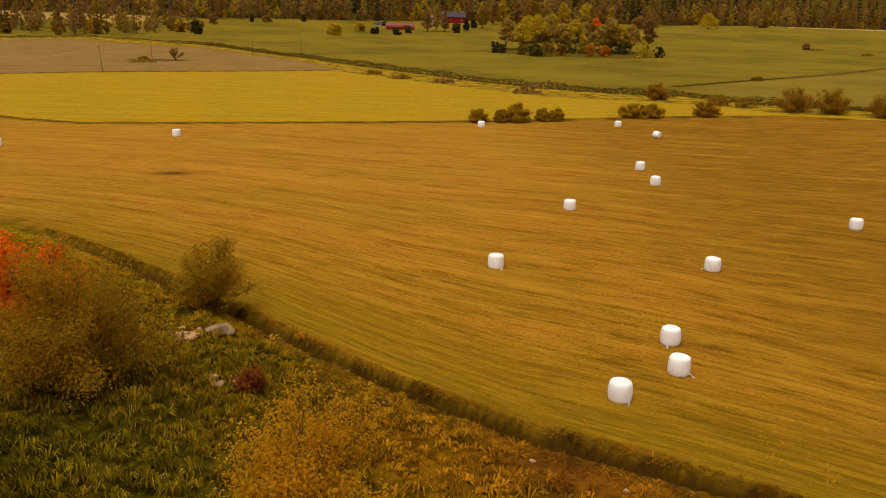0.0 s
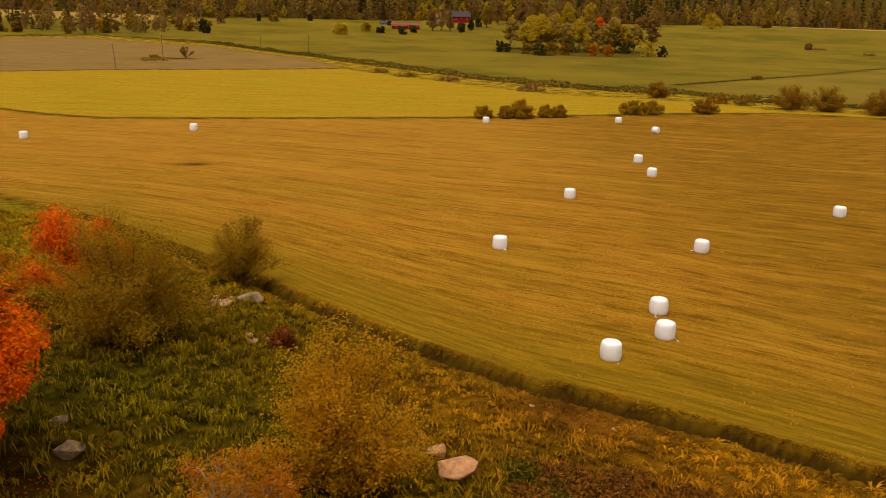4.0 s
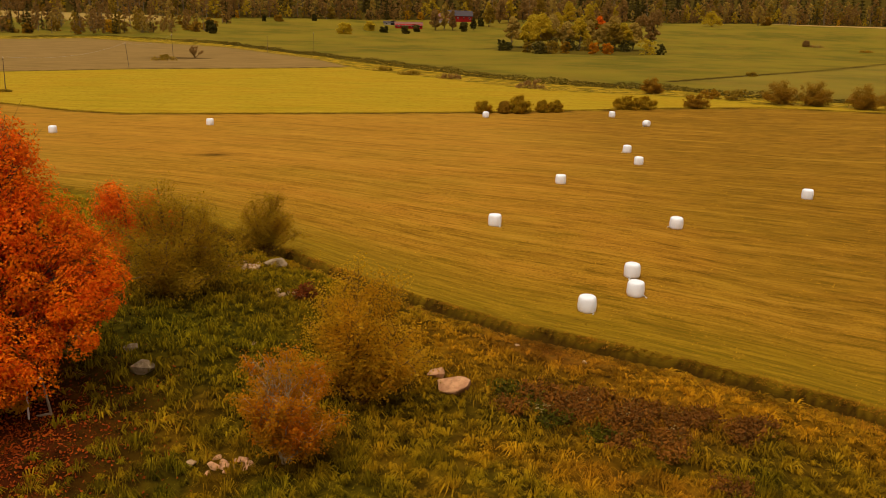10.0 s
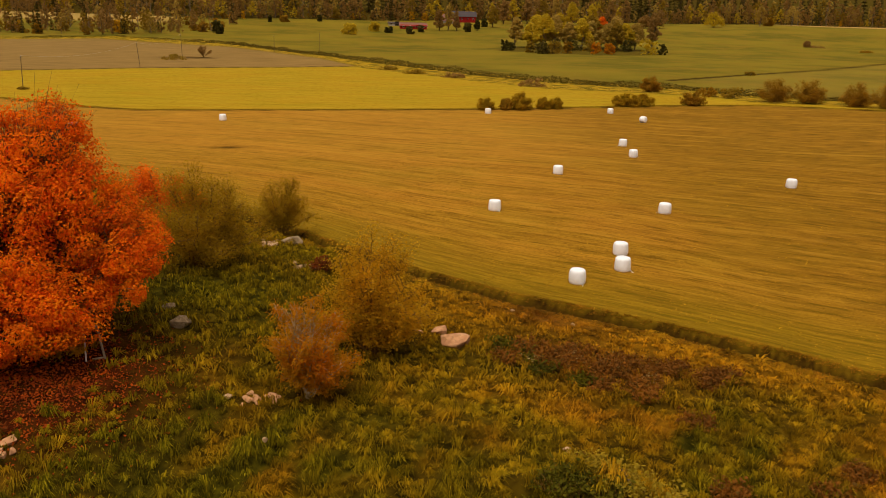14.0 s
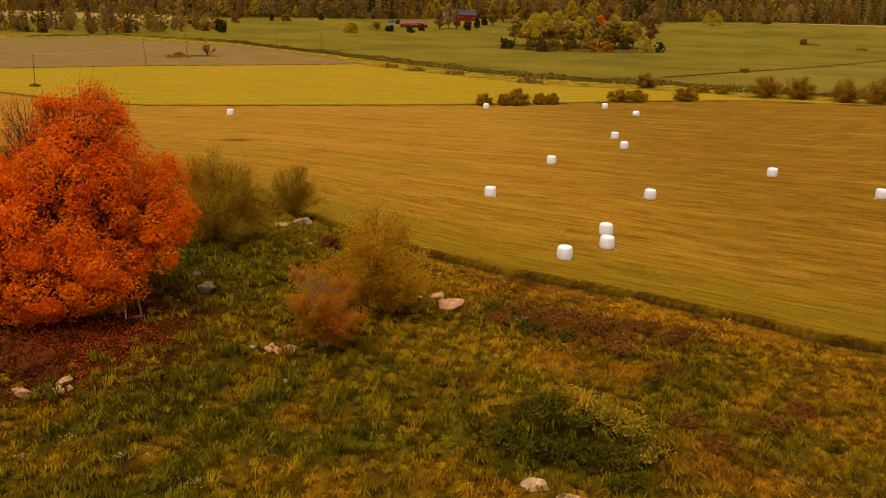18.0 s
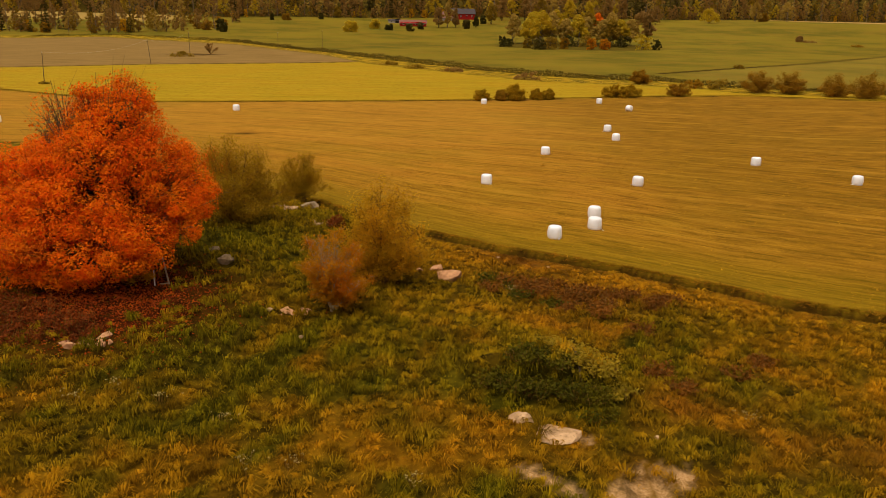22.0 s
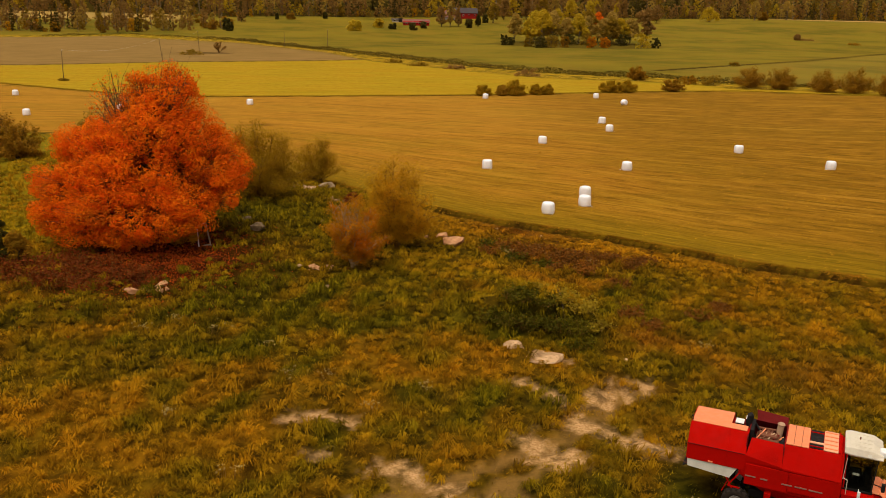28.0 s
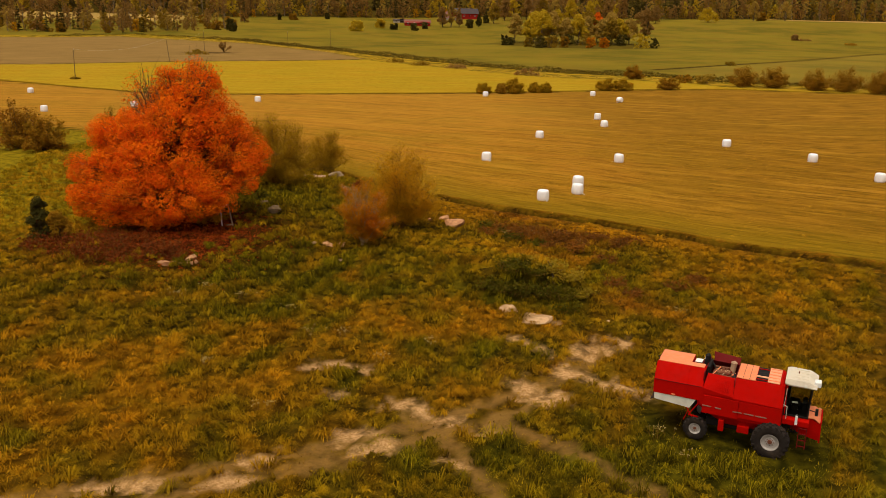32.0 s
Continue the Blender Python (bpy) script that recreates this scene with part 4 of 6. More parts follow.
def combine(x, y, turn):
    c = thing("combine_harvester", (x, y, 0.06), "red combine harvester with a cream cab roof, parked on pasture", "combine harvester", turn=turn, plan=False)

    def add(name, build, mat, label="", parent=None):
        bm = bmesh.new()
        build(bm)
        for v in bm.verts:      # drawn from a larger sister machine: lower above the sill, shorter in front and behind
            v.co.x = (v.co.x + 1) * 0.96 - 1 if v.co.x < -1 else v.co.x * (0.85 if v.co.x > 0 else 1.0)
            v.co.z = float(np.interp(v.co.z, (0, 1.3, 1.98, 2.68, 3.38, 4.0), (0, 1.3, 1.84, 2.46, 3.15, 3.74)))
        return part(name, bm, mat, parent or c, label)

    # straw hood at the back
    hood = add("straw_hood", lambda bm: loft(bm, [(-5.38, hull(1.14, 1.98, 2.68, 3.30, 0.74)), (-5.34, hull(1.16, 1.96, 2.70, 3.37, 0.70)), (-3.90, hull(1.17, 1.96, 2.68, 3.37, 0.70))], bevel=0.012), RED)
    add("hood_side", lambda bm: loft(bm, [(-3.90, [(-1.17, 1.96), (-1.17, 2.68), (-0.70, 3.37), (-0.22, 3.37), (-0.18, 3.12), (0.80, 3.12), (1.165, 2.68), (1.165, 1.96)]), (-3.22, [(-1.17, 1.96), (-1.17, 2.66), (-0.72, 3.35), (-0.36, 3.35), (-0.32, 3.12), (0.80, 3.12), (1.165, 2.66), (1.165, 1.96)])], bevel=0.01), RED, "", hood)
    add("hood_top", lambda bm: [box(bm, -5.33, -3.91, -0.69, 0.69, 3.374, 3.398, 0.008), box(bm, -3.915, -3.30, -0.69, -0.26, 3.374, 3.398, 0.008)], FADED_SKY, "sun-faded orange-red top sheet", hood)
    [add("hood_seam", lambda bm: box(bm, -5.36, -3.24, s * 1.17 - 0.012, s * 1.17 + 0.012, 2.665, 2.69), DARK_RED, "", hood) for s in (-1, 1)]
    add("lamp_post", lambda bm: [rod(bm, (-5.30, -0.62, 3.30), (-5.34, -0.62, 3.54), 0.018), box(bm, -5.38, -5.31, -0.66, -0.58, 3.52, 3.58, 0.01)], BLACK, "", hood)
    add("side_reflector", lambda bm: box(bm, -4.55, -4.38, -1.19, -1.15, 1.99, 2.06, 0.008), FADED_SKY, "orange side reflector", hood)
    # galvanised skirt under the hood
    for s in (-1, 1):
        add("skirt", lambda bm: shell(bm, [[(-5.33, s * 1.12, 1.97), (-3.46, s * 1.12, 1.97)], [(-5.30, s * 1.15, 1.60), (-3.72, s * 1.14, 1.42)]], 0.02), ZINC, "bare galvanised side sheet")
        add("skirt_rail", lambda bm: beam(bm, (-5.34, s * 1.13, 1.99), (-3.35, s * 1.13, 1.985), 0.035), RUST)
    add("rear_sheet", lambda bm: shell(bm, [[(-5.36, -1.1, 1.97), (-5.36, 1.1, 1.97)], [(-5.30, -1.1, 1.62), (-5.30, 1.1, 1.62)]], 0.02), DARK_RED)
    add("straw_chute", lambda bm: shell(bm, [[(-5.05, -0.95, 1.75), (-5.05, 0.95, 1.75)], [(-5.36, -0.95, 1.52), (-5.36, 0.95, 1.52)], [(-5.52, -0.93, 1.40), (-5.52, 0.93, 1.40)]], 0.03), BLACK, "black rubber straw flap")
    for k in range(6):
        add("spreader_tine", lambda bm: rod(bm, (-5.32, -0.9 + 0.36 * k, 1.50), (-5.66, -0.92 + 0.36 * k, 1.66), 0.015, None, 6), RUST)
    # threshing body
    body = add("body", lambda bm: loft(bm, [(-3.42, [(-1.10, 1.74), (-1.15, 1.98), (-1.15, 2.40), (1.15, 2.40), (1.15, 1.98), (1.10, 1.74)]), (-3.0, [(-1.0, 1.30), (-1.15, 1.50), (-1.16, 2.42), (1.16, 2.42), (1.15, 1.50), (1.0, 1.30)]),
                                            (-2.2, [(-0.86, 0.86), (-1.12, 1.24), (-1.16, 2.40), (1.16, 2.40), (1.12, 1.24), (0.86, 0.86)]), (-0.8, [(-0.84, 0.84), (-1.12, 1.24), (-1.16, 2.36), (1.16, 2.36), (1.12, 1.24), (0.84, 0.84)]),
                                            (0.12, [(-0.84, 1.05), (-1.12, 1.4), (-1.14, 2.34), (1.14, 2.34), (1.12, 1.4), (0.84, 1.05)])], bevel=0.012), RED)
    for s in (-1, 1):
        add("side_shield", lambda bm: box(bm, -3.18, -1.66, s * 1.175 - 0.02, s * 1.175 + 0.02, 1.32, 2.30, 0.012), RED, "", body)
        add("side_shield", lambda bm: box(bm, -1.62, 0.10, s * 1.175 - 0.02, s * 1.175 + 0.02, 1.40, 2.30, 0.012), RED, "", body)
        [add("shield_rib", lambda bm: box(bm, x0, x0 + 0.03, s * 1.195 - 0.008, s * 1.195 + 0.008, 1.36, 2.28), RED, "", body) for x0 in (-1.64,)]
    for x0, x1, zc in ((-3.16, -2.78, 1.76), (-2.62, -2.36, 1.74), (-1.86, -1.48, 1.72), (-1.40, -0.98, 1.72), (-0.92, -0.46, 1.71)):
        add("lettering_bar", lambda bm: box(bm, x0, x1, -1.212, -1.196, zc - 0.028, zc + 0.028), GREYBAR, "worn grey lettering strip", body)
    add("lower_box", lambda bm: box(bm, -2.42, -2.18, -1.20, -0.95, 0.62, 1.12, 0.02), RED, "", body)
    add("lower_box", lambda bm: box(bm, -1.62, -1.12, -1.16, -0.9, 0.70, 1.00, 0.02), RED, "", body)
    add("belly_pan", lambda bm: box(bm, -3.0, 0.1, -0.8, 0.8, 0.62, 0.95, 0.05), BLACK, "", body)
    # engine bay, open on top
    bay = add("engine_bay", lambda bm: shell(bm, [[(-3.24, -1.17, 2.40), (-1.92, -1.19, 2.36)], [(-3.22, -1.18, 2.66), (-1.92, -1.2, 2.45)], [(-3.10, -0.80, 3.24), (-1.96, -0.83, 3.22)]], 0.03), RED)
    add("engine_bay_wall", lambda bm: shell(bm, [[(-3.24, 1.17, 2.40), (-1.92, 1.19, 2.36)], [(-3.22, 1.18, 2.66), (-1.92, 1.2, 2.45)], [(-3.22, 0.80, 3.25), (-1.92, 0.84, 3.20)]], 0.03), DARK_RED, "", bay)
    add("raised_panel", lambda bm: shell(bm, [[(-3.05, 0.80, 3.22), (-1.95, 0.84, 3.20)], [(-3.12, 0.95, 3.60), (-1.92, 0.98, 3.48)]], 0.025), DARK_RED, "dark red service panel standing open", bay)
    add("engine_bay_floor", lambda bm: box(bm, -3.2, -1.92, -1.12, 1.12, 2.42, 2.46), BLACK, "", bay)
    add("bay_end", lambda bm: [box(bm, -1.95, -1.91, -1.0, 1.0, 2.42, 3.18), box(bm, -3.26, -3.22, -1.0, 1.0, 2.42, 3.30)], DARK_RED, "", bay)
    for k in range(9):
        add("louvre", lambda bm: beam(bm, (-2.75 + 0.075 * k, -1.16, 2.66), (-2.75 + 0.075 * k, -0.93, 3.06), 0.035), RED, "", bay)
    engine = add("engine", lambda bm: box(bm, -3.0, -2.15, -0.32, 0.30, 2.5, 3.02, 0.04), RUST, "rusty diesel engine")
    add("rocker_cover", lambda bm: box(bm, -2.92, -2.22, -0.22, 0.16, 3.02, 3.14, 0.03), RUST, "", engine)
    for k in range(4):
        add("injector_pipe", lambda bm: rod(bm, (-2.85 + 0.17 * k, -0.30, 2.9), (-2.80 + 0.17 * k, -0.05, 3.2), 0.018, None, 6), TAN, "", engine)
        add("manifold_branch", lambda bm: rod(bm, (-2.85 + 0.18 * k, 0.22, 3.0), (-2.75 + 0.16 * k, 0.42, 3.10), 0.04, None, 8), RUST, "", engine)
    add("exhaust_pipe", lambda bm: rod(bm, (-2.95, 0.42, 3.10), (-2.1, 0.42, 3.12), 0.05, None, 10), RUST, "", engine)
    add("air_filter", lambda bm: [rod(bm, (-2.22, 0.40, 2.85), (-2.16, 0.44, 3.40), 0.13, 0.12, 20), rod(bm, (-2.16, 0.44, 3.40), (-2.155, 0.445, 3.46), 0.15, 0.10, 20)], TAN, "tan air filter canister")
    add("fan_pulley", lambda bm: rod(bm, (-2.06, -0.25, 2.98), (-1.98, -0.25, 2.98), 0.20, None, 20), BLACK, "", engine)
    add("flywheel", lambda bm: [rod(bm, (-2.75, -0.70, 2.72), (-2.75, -0.58, 2.72), 0.34, None, 28), rod(bm, (-2.75, -0.72, 2.72), (-2.75, -0.56, 2.72), 0.10, None, 14)], RUST, "", engine)
    add("radiator", lambda bm: box(bm, -3.20, -3.08, -0.55, 0.45, 2.6, 3.42, 0.02), BLACK, "", engine)
    add("radiator_pipe", lambda bm: rod(bm, (-3.14, 0.35, 3.38), (-2.9, 0.2, 3.1), 0.04, None, 8), BLACK, "", engine)
    add("battery_tray", lambda bm: box(bm, -3.86, -3.24, -0.16, 0.76, 3.14, 3.17), DARK_RED)
    bat = add("battery", lambda bm: box(bm, -3.80, -3.50, -0.10, 0.30, 3.18, 3.36, 0.015), BLACK)
    add("battery_lid", lambda bm: box(bm, -3.805, -3.495, -0.105, 0.305, 3.36, 3.39, 0.01), WHITE_LAMP, "", bat)
    bat = add("battery", lambda bm: box(bm, -3.46, -3.26, 0.34, 0.66, 3.18, 3.38, 0.015), BLACK)
    add("battery_lid", lambda bm: box(bm, -3.465, -3.255, 0.335, 0.665, 3.38, 3.40, 0.01), WHITE_LAMP, "", bat)
    # grain tank
    tank = add("grain_tank", lambda bm: loft(bm, [(-1.92, hull(1.20, 2.34, 2.42, 3.24, 0.84)), (-0.02, hull(1.20, 2.32, 2.36, 3.28, 0.82)), (0.10, hull(1.18, 2.32, 2.36, 3.16, 0.80))], bevel=0.012), RED)
    add("tank_cover", lambda bm: box(bm, -1.90, -1.10, -0.84, 0.84, 3.262, 3.30, 0.01), FADED_SKY, "sun-faded tank cover sheet", tank)
    # flat black sheet on the closed tank, for the shade inside the hatch
    add("hatch_shade_sheet", lambda bm: box(bm, -1.08, -0.64, -0.76, 0.76, 3.268, 3.288), BLACK, "flat black sheet for the shade inside the filling hatch", tank)
    add("hatch_bar", lambda bm: box(bm, -1.10, -0.62, -0.40, -0.26, 3.285, 3.32, 0.01), PALE_FADED, "", tank)
    add("hatch_bar", lambda bm: beam(bm, (-1.10, 0.52, 3.31), (-0.62, 0.52, 3.31), 0.03), RED, "", tank)
    add("hatch_bar", lambda bm: beam(bm, (-1.10, -0.66, 3.31), (-0.62, -0.66, 3.31), 0.03), RED, "", tank)
    add("tank_grid", lambda bm: box(bm, -0.62, -0.14, -0.82, 0.82, 3.284, 3.32, 0.01), PALE_FADED, "faded slatted tank lid", tank)
    for k in range(5):
        add("lid_slat", lambda bm: box(bm, -0.60, -0.16, -0.66 + 0.33 * k - 0.02, -0.66 + 0.33 * k + 0.02, 3.32, 3.352), FADED_SKY, "", tank)
    add("tank_rim", lambda bm: [beam(bm, (-0.10, -0.82, 3.31), (-0.10, 0.82, 3.31), 0.05), beam(bm, (0.06, -0.8, 3.2), (0.06, 0.8, 3.2), 0.06)], RED, "", tank)
    # cab
    cab = add("cab", lambda bm: box(bm, 0.12, 0.17, -0.74, 0.74, 1.90, 3.31, 0.01), BLACK)
    add("rear_bulkhead", lambda bm: box(bm, 0.17, 0.36, -0.70, 0.70, 1.92, 2.5, 0.02), BLACK, "", cab)
    add("cab_floor", lambda bm: box(bm, 0.12, 1.30, -0.76, 0.76, 1.84, 1.92, 0.01), BLACK, "", cab)
    add("cab_roof", lambda bm: loft(bm, [(0.06, [(-0.74, 3.32), (-0.78, 3.38), (-0.70, 3.56), (0.70, 3.56), (0.78, 3.38), (0.74, 3.32)]), (0.25, [(-0.78, 3.29), (-0.82, 3.36), (-0.72, 3.60), (0.72, 3.60), (0.82, 3.36), (0.78, 3.29)]),
                                        (1.15, [(-0.78, 3.29), (-0.82, 3.35), (-0.72, 3.57), (0.72, 3.57), (0.82, 3.35), (0.78, 3.29)]), (1.52, [(-0.74, 3.29), (-0.78, 3.32), (-0.66, 3.42), (0.66, 3.42), (0.78, 3.32), (0.74, 3.29)])], bevel=0.02), CREAM, "cream moulded cab roof", cab)
    for k in range(4):
        add("roof_rib", lambda bm: box(bm, 0.3, 1.08, -0.48 + 0.32 * k - 0.015, -0.48 + 0.32 * k + 0.015, 3.575, 3.60), CREAM, "", cab)
    add("roof_knob", lambda bm: rod(bm, (0.62, 0.1, 3.58), (0.62, 0.1, 3.68), 0.03), RUST, "", cab)
    add("roof_disc", lambda bm: rod(bm, (1.0, -0.79, 3.42), (1.0, -0.83, 3.44), 0.07, None, 20), ZINC, "", cab)
    add("work_lamp", lambda bm: box(bm, 1.36, 1.68, -0.60, -0.22, 3.34, 3.60, 0.05), WHITE_LAMP, "white boxed work lamp", cab)
    for s in (-1, 1):
        add("pillar", lambda bm: beam(bm, (1.24, s * 0.73, 1.92), (1.34, s * 0.74, 3.31), 0.05), BLACK, "", cab)
        add("pillar", lambda bm: beam(bm, (0.20, s * 0.73, 1.92), (0.17, s * 0.74, 3.31), 0.05), RED, "", cab)
        pane = add("side_pane", lambda bm: shell(bm, [[(0.24, s * 0.735, 1.95), (1.22, s * 0.735, 1.95)], [(0.24, s * 0.74, 3.28), (1.30, s * 0.74, 3.28)]], 0.006), GLASS, "", cab)
        pane.visible_shadow = False
    pane = add("windscreen", lambda bm: shell(bm, [[(1.27, -0.70, 1.95), (1.27, 0.70, 1.95)], [(1.36, -0.70, 3.29), (1.36, 0.70, 3.29)]], 0.006), GLASS, "", cab)
    pane.visible_shadow = False
    add("door_stay", lambda bm: beam(bm, (0.14, -0.78, 2.30), (0.20, -0.78, 3.18), 0.025), CREAM, "", cab)
    add("console", lambda bm: box(bm, 0.95, 1.20, -0.35, 0.35, 1.92, 2.45, 0.04), BLACK, "", cab)
    add("seat", lambda bm: [box(bm, 0.35, 0.85, -0.28, 0.28, 2.22, 2.36, 0.04), box(bm, 0.24, 0.36, -0.27, 0.27, 2.34, 2.92, 0.04), box(bm, 0.42, 0.76, -0.2, 0.2, 1.92, 2.24, 0.02)], EARTH_CLOTH, "dark vinyl driver's seat", cab)
    add("paper", lambda bm: box(bm, 0.48, 0.74, -0.66, -0.50, 2.50, 2.53, 0.005), WHITE_LAMP, "white sheet on the armrest", cab)
    add("steering_wheel", lambda bm: [beam(bm, (1.02, 0.0, 2.40), (0.86, 0.0, 2.70), 0.03)] + [beam(bm, (0.85 + 0.10 * math.cos(k * 0.524), 0.2 * math.sin(k * 0.524), 2.70 + 0.10 * math.cos(k * 0.524)), (0.85 + 0.10 * math.cos((k + 1) * 0.524), 0.2 * math.sin((k + 1) * 0.524), 2.70 + 0.10 * math.cos((k + 1) * 0.524)), 0.025) for k in range(12)], BLACK, "", cab)
    add("mirror", lambda bm: [beam(bm, (0.78, -0.78, 2.0), (0.78, -1.18, 2.0), 0.02), box(bm, 0.72, 0.84, -1.22, -1.16, 1.66, 2.14, 0.02)], WHITE_LAMP, "white folded mirror", cab)
    # platform and feeder house
    add("platform", lambda bm: box(bm, 0.14, 1.36, -1.08, 0.8, 1.52, 1.82, 0.02), RED)
    add("ladder", lambda bm: [beam(bm, (0.95, -1.14, 0.55), (0.95, -1.14, 1.5), 0.04), beam(bm, (1.3, -1.14, 0.55), (1.3, -1.14, 1.5), 0.04)] + [beam(bm, (0.95, -1.14, 0.65 + 0.27 * k), (1.3, -1.14, 0.65 + 0.27 * k), 0.035) for k in range(4)], DARK_RED)
    feeder = add("feeder_house", lambda bm: loft(bm, [(0.55, [(-0.58, 1.10), (-0.60, 1.45), (-0.60, 1.80), (0.60, 1.80), (0.60, 1.45), (0.58, 1.10)]), (1.40, [(-0.60, 0.86), (-0.62, 1.3), (-0.62, 1.84), (0.62, 1.84), (0.62, 1.3), (0.60, 0.86)]), (1.86, [(-0.62, 0.80), (-0.64, 1.1), (-0.62, 1.62), (0.62, 1.62), (0.64, 1.1), (0.62, 0.80)])], bevel=0.012), RED)
    add("feeder_top", lambda bm: shell(bm, [[(1.10, -0.64, 1.87), (1.10, 0.64, 1.87)], [(1.58, -0.66, 1.90), (1.58, 0.66, 1.90)], [(1.90, -0.66, 1.66), (1.90, 0.66, 1.66)]], 0.03), FADED_SKY, "faded feeder cover", feeder)
    add("feeder_hose", lambda bm: rod(bm, (1.62, -0.30, 1.95), (1.78, 0.34, 1.95), 0.08, None, 12), FADED_SKY, "", feeder)
    add("feeder_frame", lambda bm: [beam(bm, (1.90, s * 0.68, 0.76), (1.88, s * 0.68, 1.75), 0.07) for s in (-1, 1)] + [beam(bm, (1.90, -0.68, z), (1.90, 0.68, z), 0.07) for z in (0.78, 1.74)], RED, "", feeder)
    # thin black sheet over the closed front stands for the feeder's dark inside
    add("mouth_shade_sheet", lambda bm: box(bm, 1.862, 1.872, -0.56, 0.56, 0.84, 1.6), BLACK, "", feeder)
    for k in range(3):
        add("feeder_chain_slat", lambda bm: box(bm, 1.875, 1.91, -0.54, 0.54, 0.92 + 0.26 * k, 0.96 + 0.26 * k), RUST, "", feeder)
    add("wing_lamp", lambda bm: [beam(bm, (1.30, -0.78, 2.35), (1.62, -0.98, 2.40), 0.03), box(bm, 1.56, 1.70, -1.08, -0.94, 2.24, 2.58, 0.03)], BLACK, "black lamp on a bent arm", cab)
    add("handrail", lambda bm: [rod(bm, (0.30, -1.06, 1.82), (0.30, -1.06, 2.45), 0.016, None, 8), rod(bm, (0.30, -1.06, 2.45), (0.12, -1.02, 2.50), 0.016, None, 8)], CREAM, "", cab)
    add("exhaust_stack", lambda bm: [rod(bm, (-3.30, 0.30, 3.05), (-3.30, 0.30, 3.62), 0.14, 0.12, 18), rod(bm, (-3.30, 0.30, 3.62), (-3.28, 0.30, 3.70), 0.12, 0.05, 18)], BLACK, "black upright exhaust silencer", engine)
    add("drive_pulley", lambda bm: [rod(bm, (-2.50, -0.86, 2.86), (-2.50, -0.72, 2.86), 0.28, None, 28), rod(bm, (-2.50, -0.90, 2.86), (-2.50, -0.70, 2.86), 0.08, None, 12)], BLACK, "", engine)
    add("clutch_housing", lambda bm: rod(bm, (-2.05, -0.62, 2.86), (-2.00, -0.20, 2.90), 0.21, 0.17, 20), BLACK, "", engine)
    for k in range(5):
        add("fuel_hose", lambda bm: rod(bm, (-2.95 + 0.2 * k, -0.42 + 0.05 * k, 3.06), (-2.70 + 0.17 * k, 0.20 - 0.06 * k, 3.20 - 0.02 * k), 0.026, None, 8), (FADED_SKY, RUST, TAN, DARK_RED, FADED_SKY)[k], "", engine)
    for k in range(3):
        add("cover_seam", lambda bm: box(bm, -1.90 + 0.27 * k, -1.885 + 0.27 * k, -0.83, 0.83, 3.30, 3.312), RUST, "", tank)
    for k in range(3):
        add("brake_hose", lambda bm: [rod(bm, (0.20 + 0.15 * k, -1.02, 1.50), (0.45 + 0.2 * k, -0.98, 1.18), 0.02, None, 6), rod(bm, (0.45 + 0.2 * k, -0.98, 1.18), (0.9, -0.7, 1.02), 0.02, None, 6)], BLACK)
    # axles, wheels, rear frame
    add("front_axle", lambda bm: rod(bm, (-0.22, -1.1, 0.72), (-0.22, 1.1, 0.72), 0.14, None, 16), BLACK)
    add("rear_axle", lambda bm: [beam(bm, (-3.28, -0.95, 0.52), (-3.28, 0.95, 0.52), 0.14), beam(bm, (-3.28, 0, 0.55), (-3.1, 0, 1.5), 0.2)], BLACK)
    for s in (-1, 1):
        add("rear_frame", lambda bm: [beam(bm, (-3.75, s * 1.08, 1.05), (-3.38, s * 1.10, 1.72), 0.05), beam(bm, (-3.75, s * 1.08, 1.05), (-3.3, s * 1.08, 1.02), 0.05), beam(bm, (-3.55, s * 1.08, 0.9), (-3.9, s * 1.08, 1.5), 0.04), beam(bm, (-3.95, s * 1.05, 0.75), (-3.7, s * 1.05, 1.45), 0.03)], RED)
        wheel("front_wheel", c, -0.22, s * 1.32, 0.75, 0.50, 20, s)
        wheel("rear_wheel", c, -3.30, s * 1.05, 0.51, 0.30, 16, s)
    return c


combine(14.65, -6.77, radians(-25))


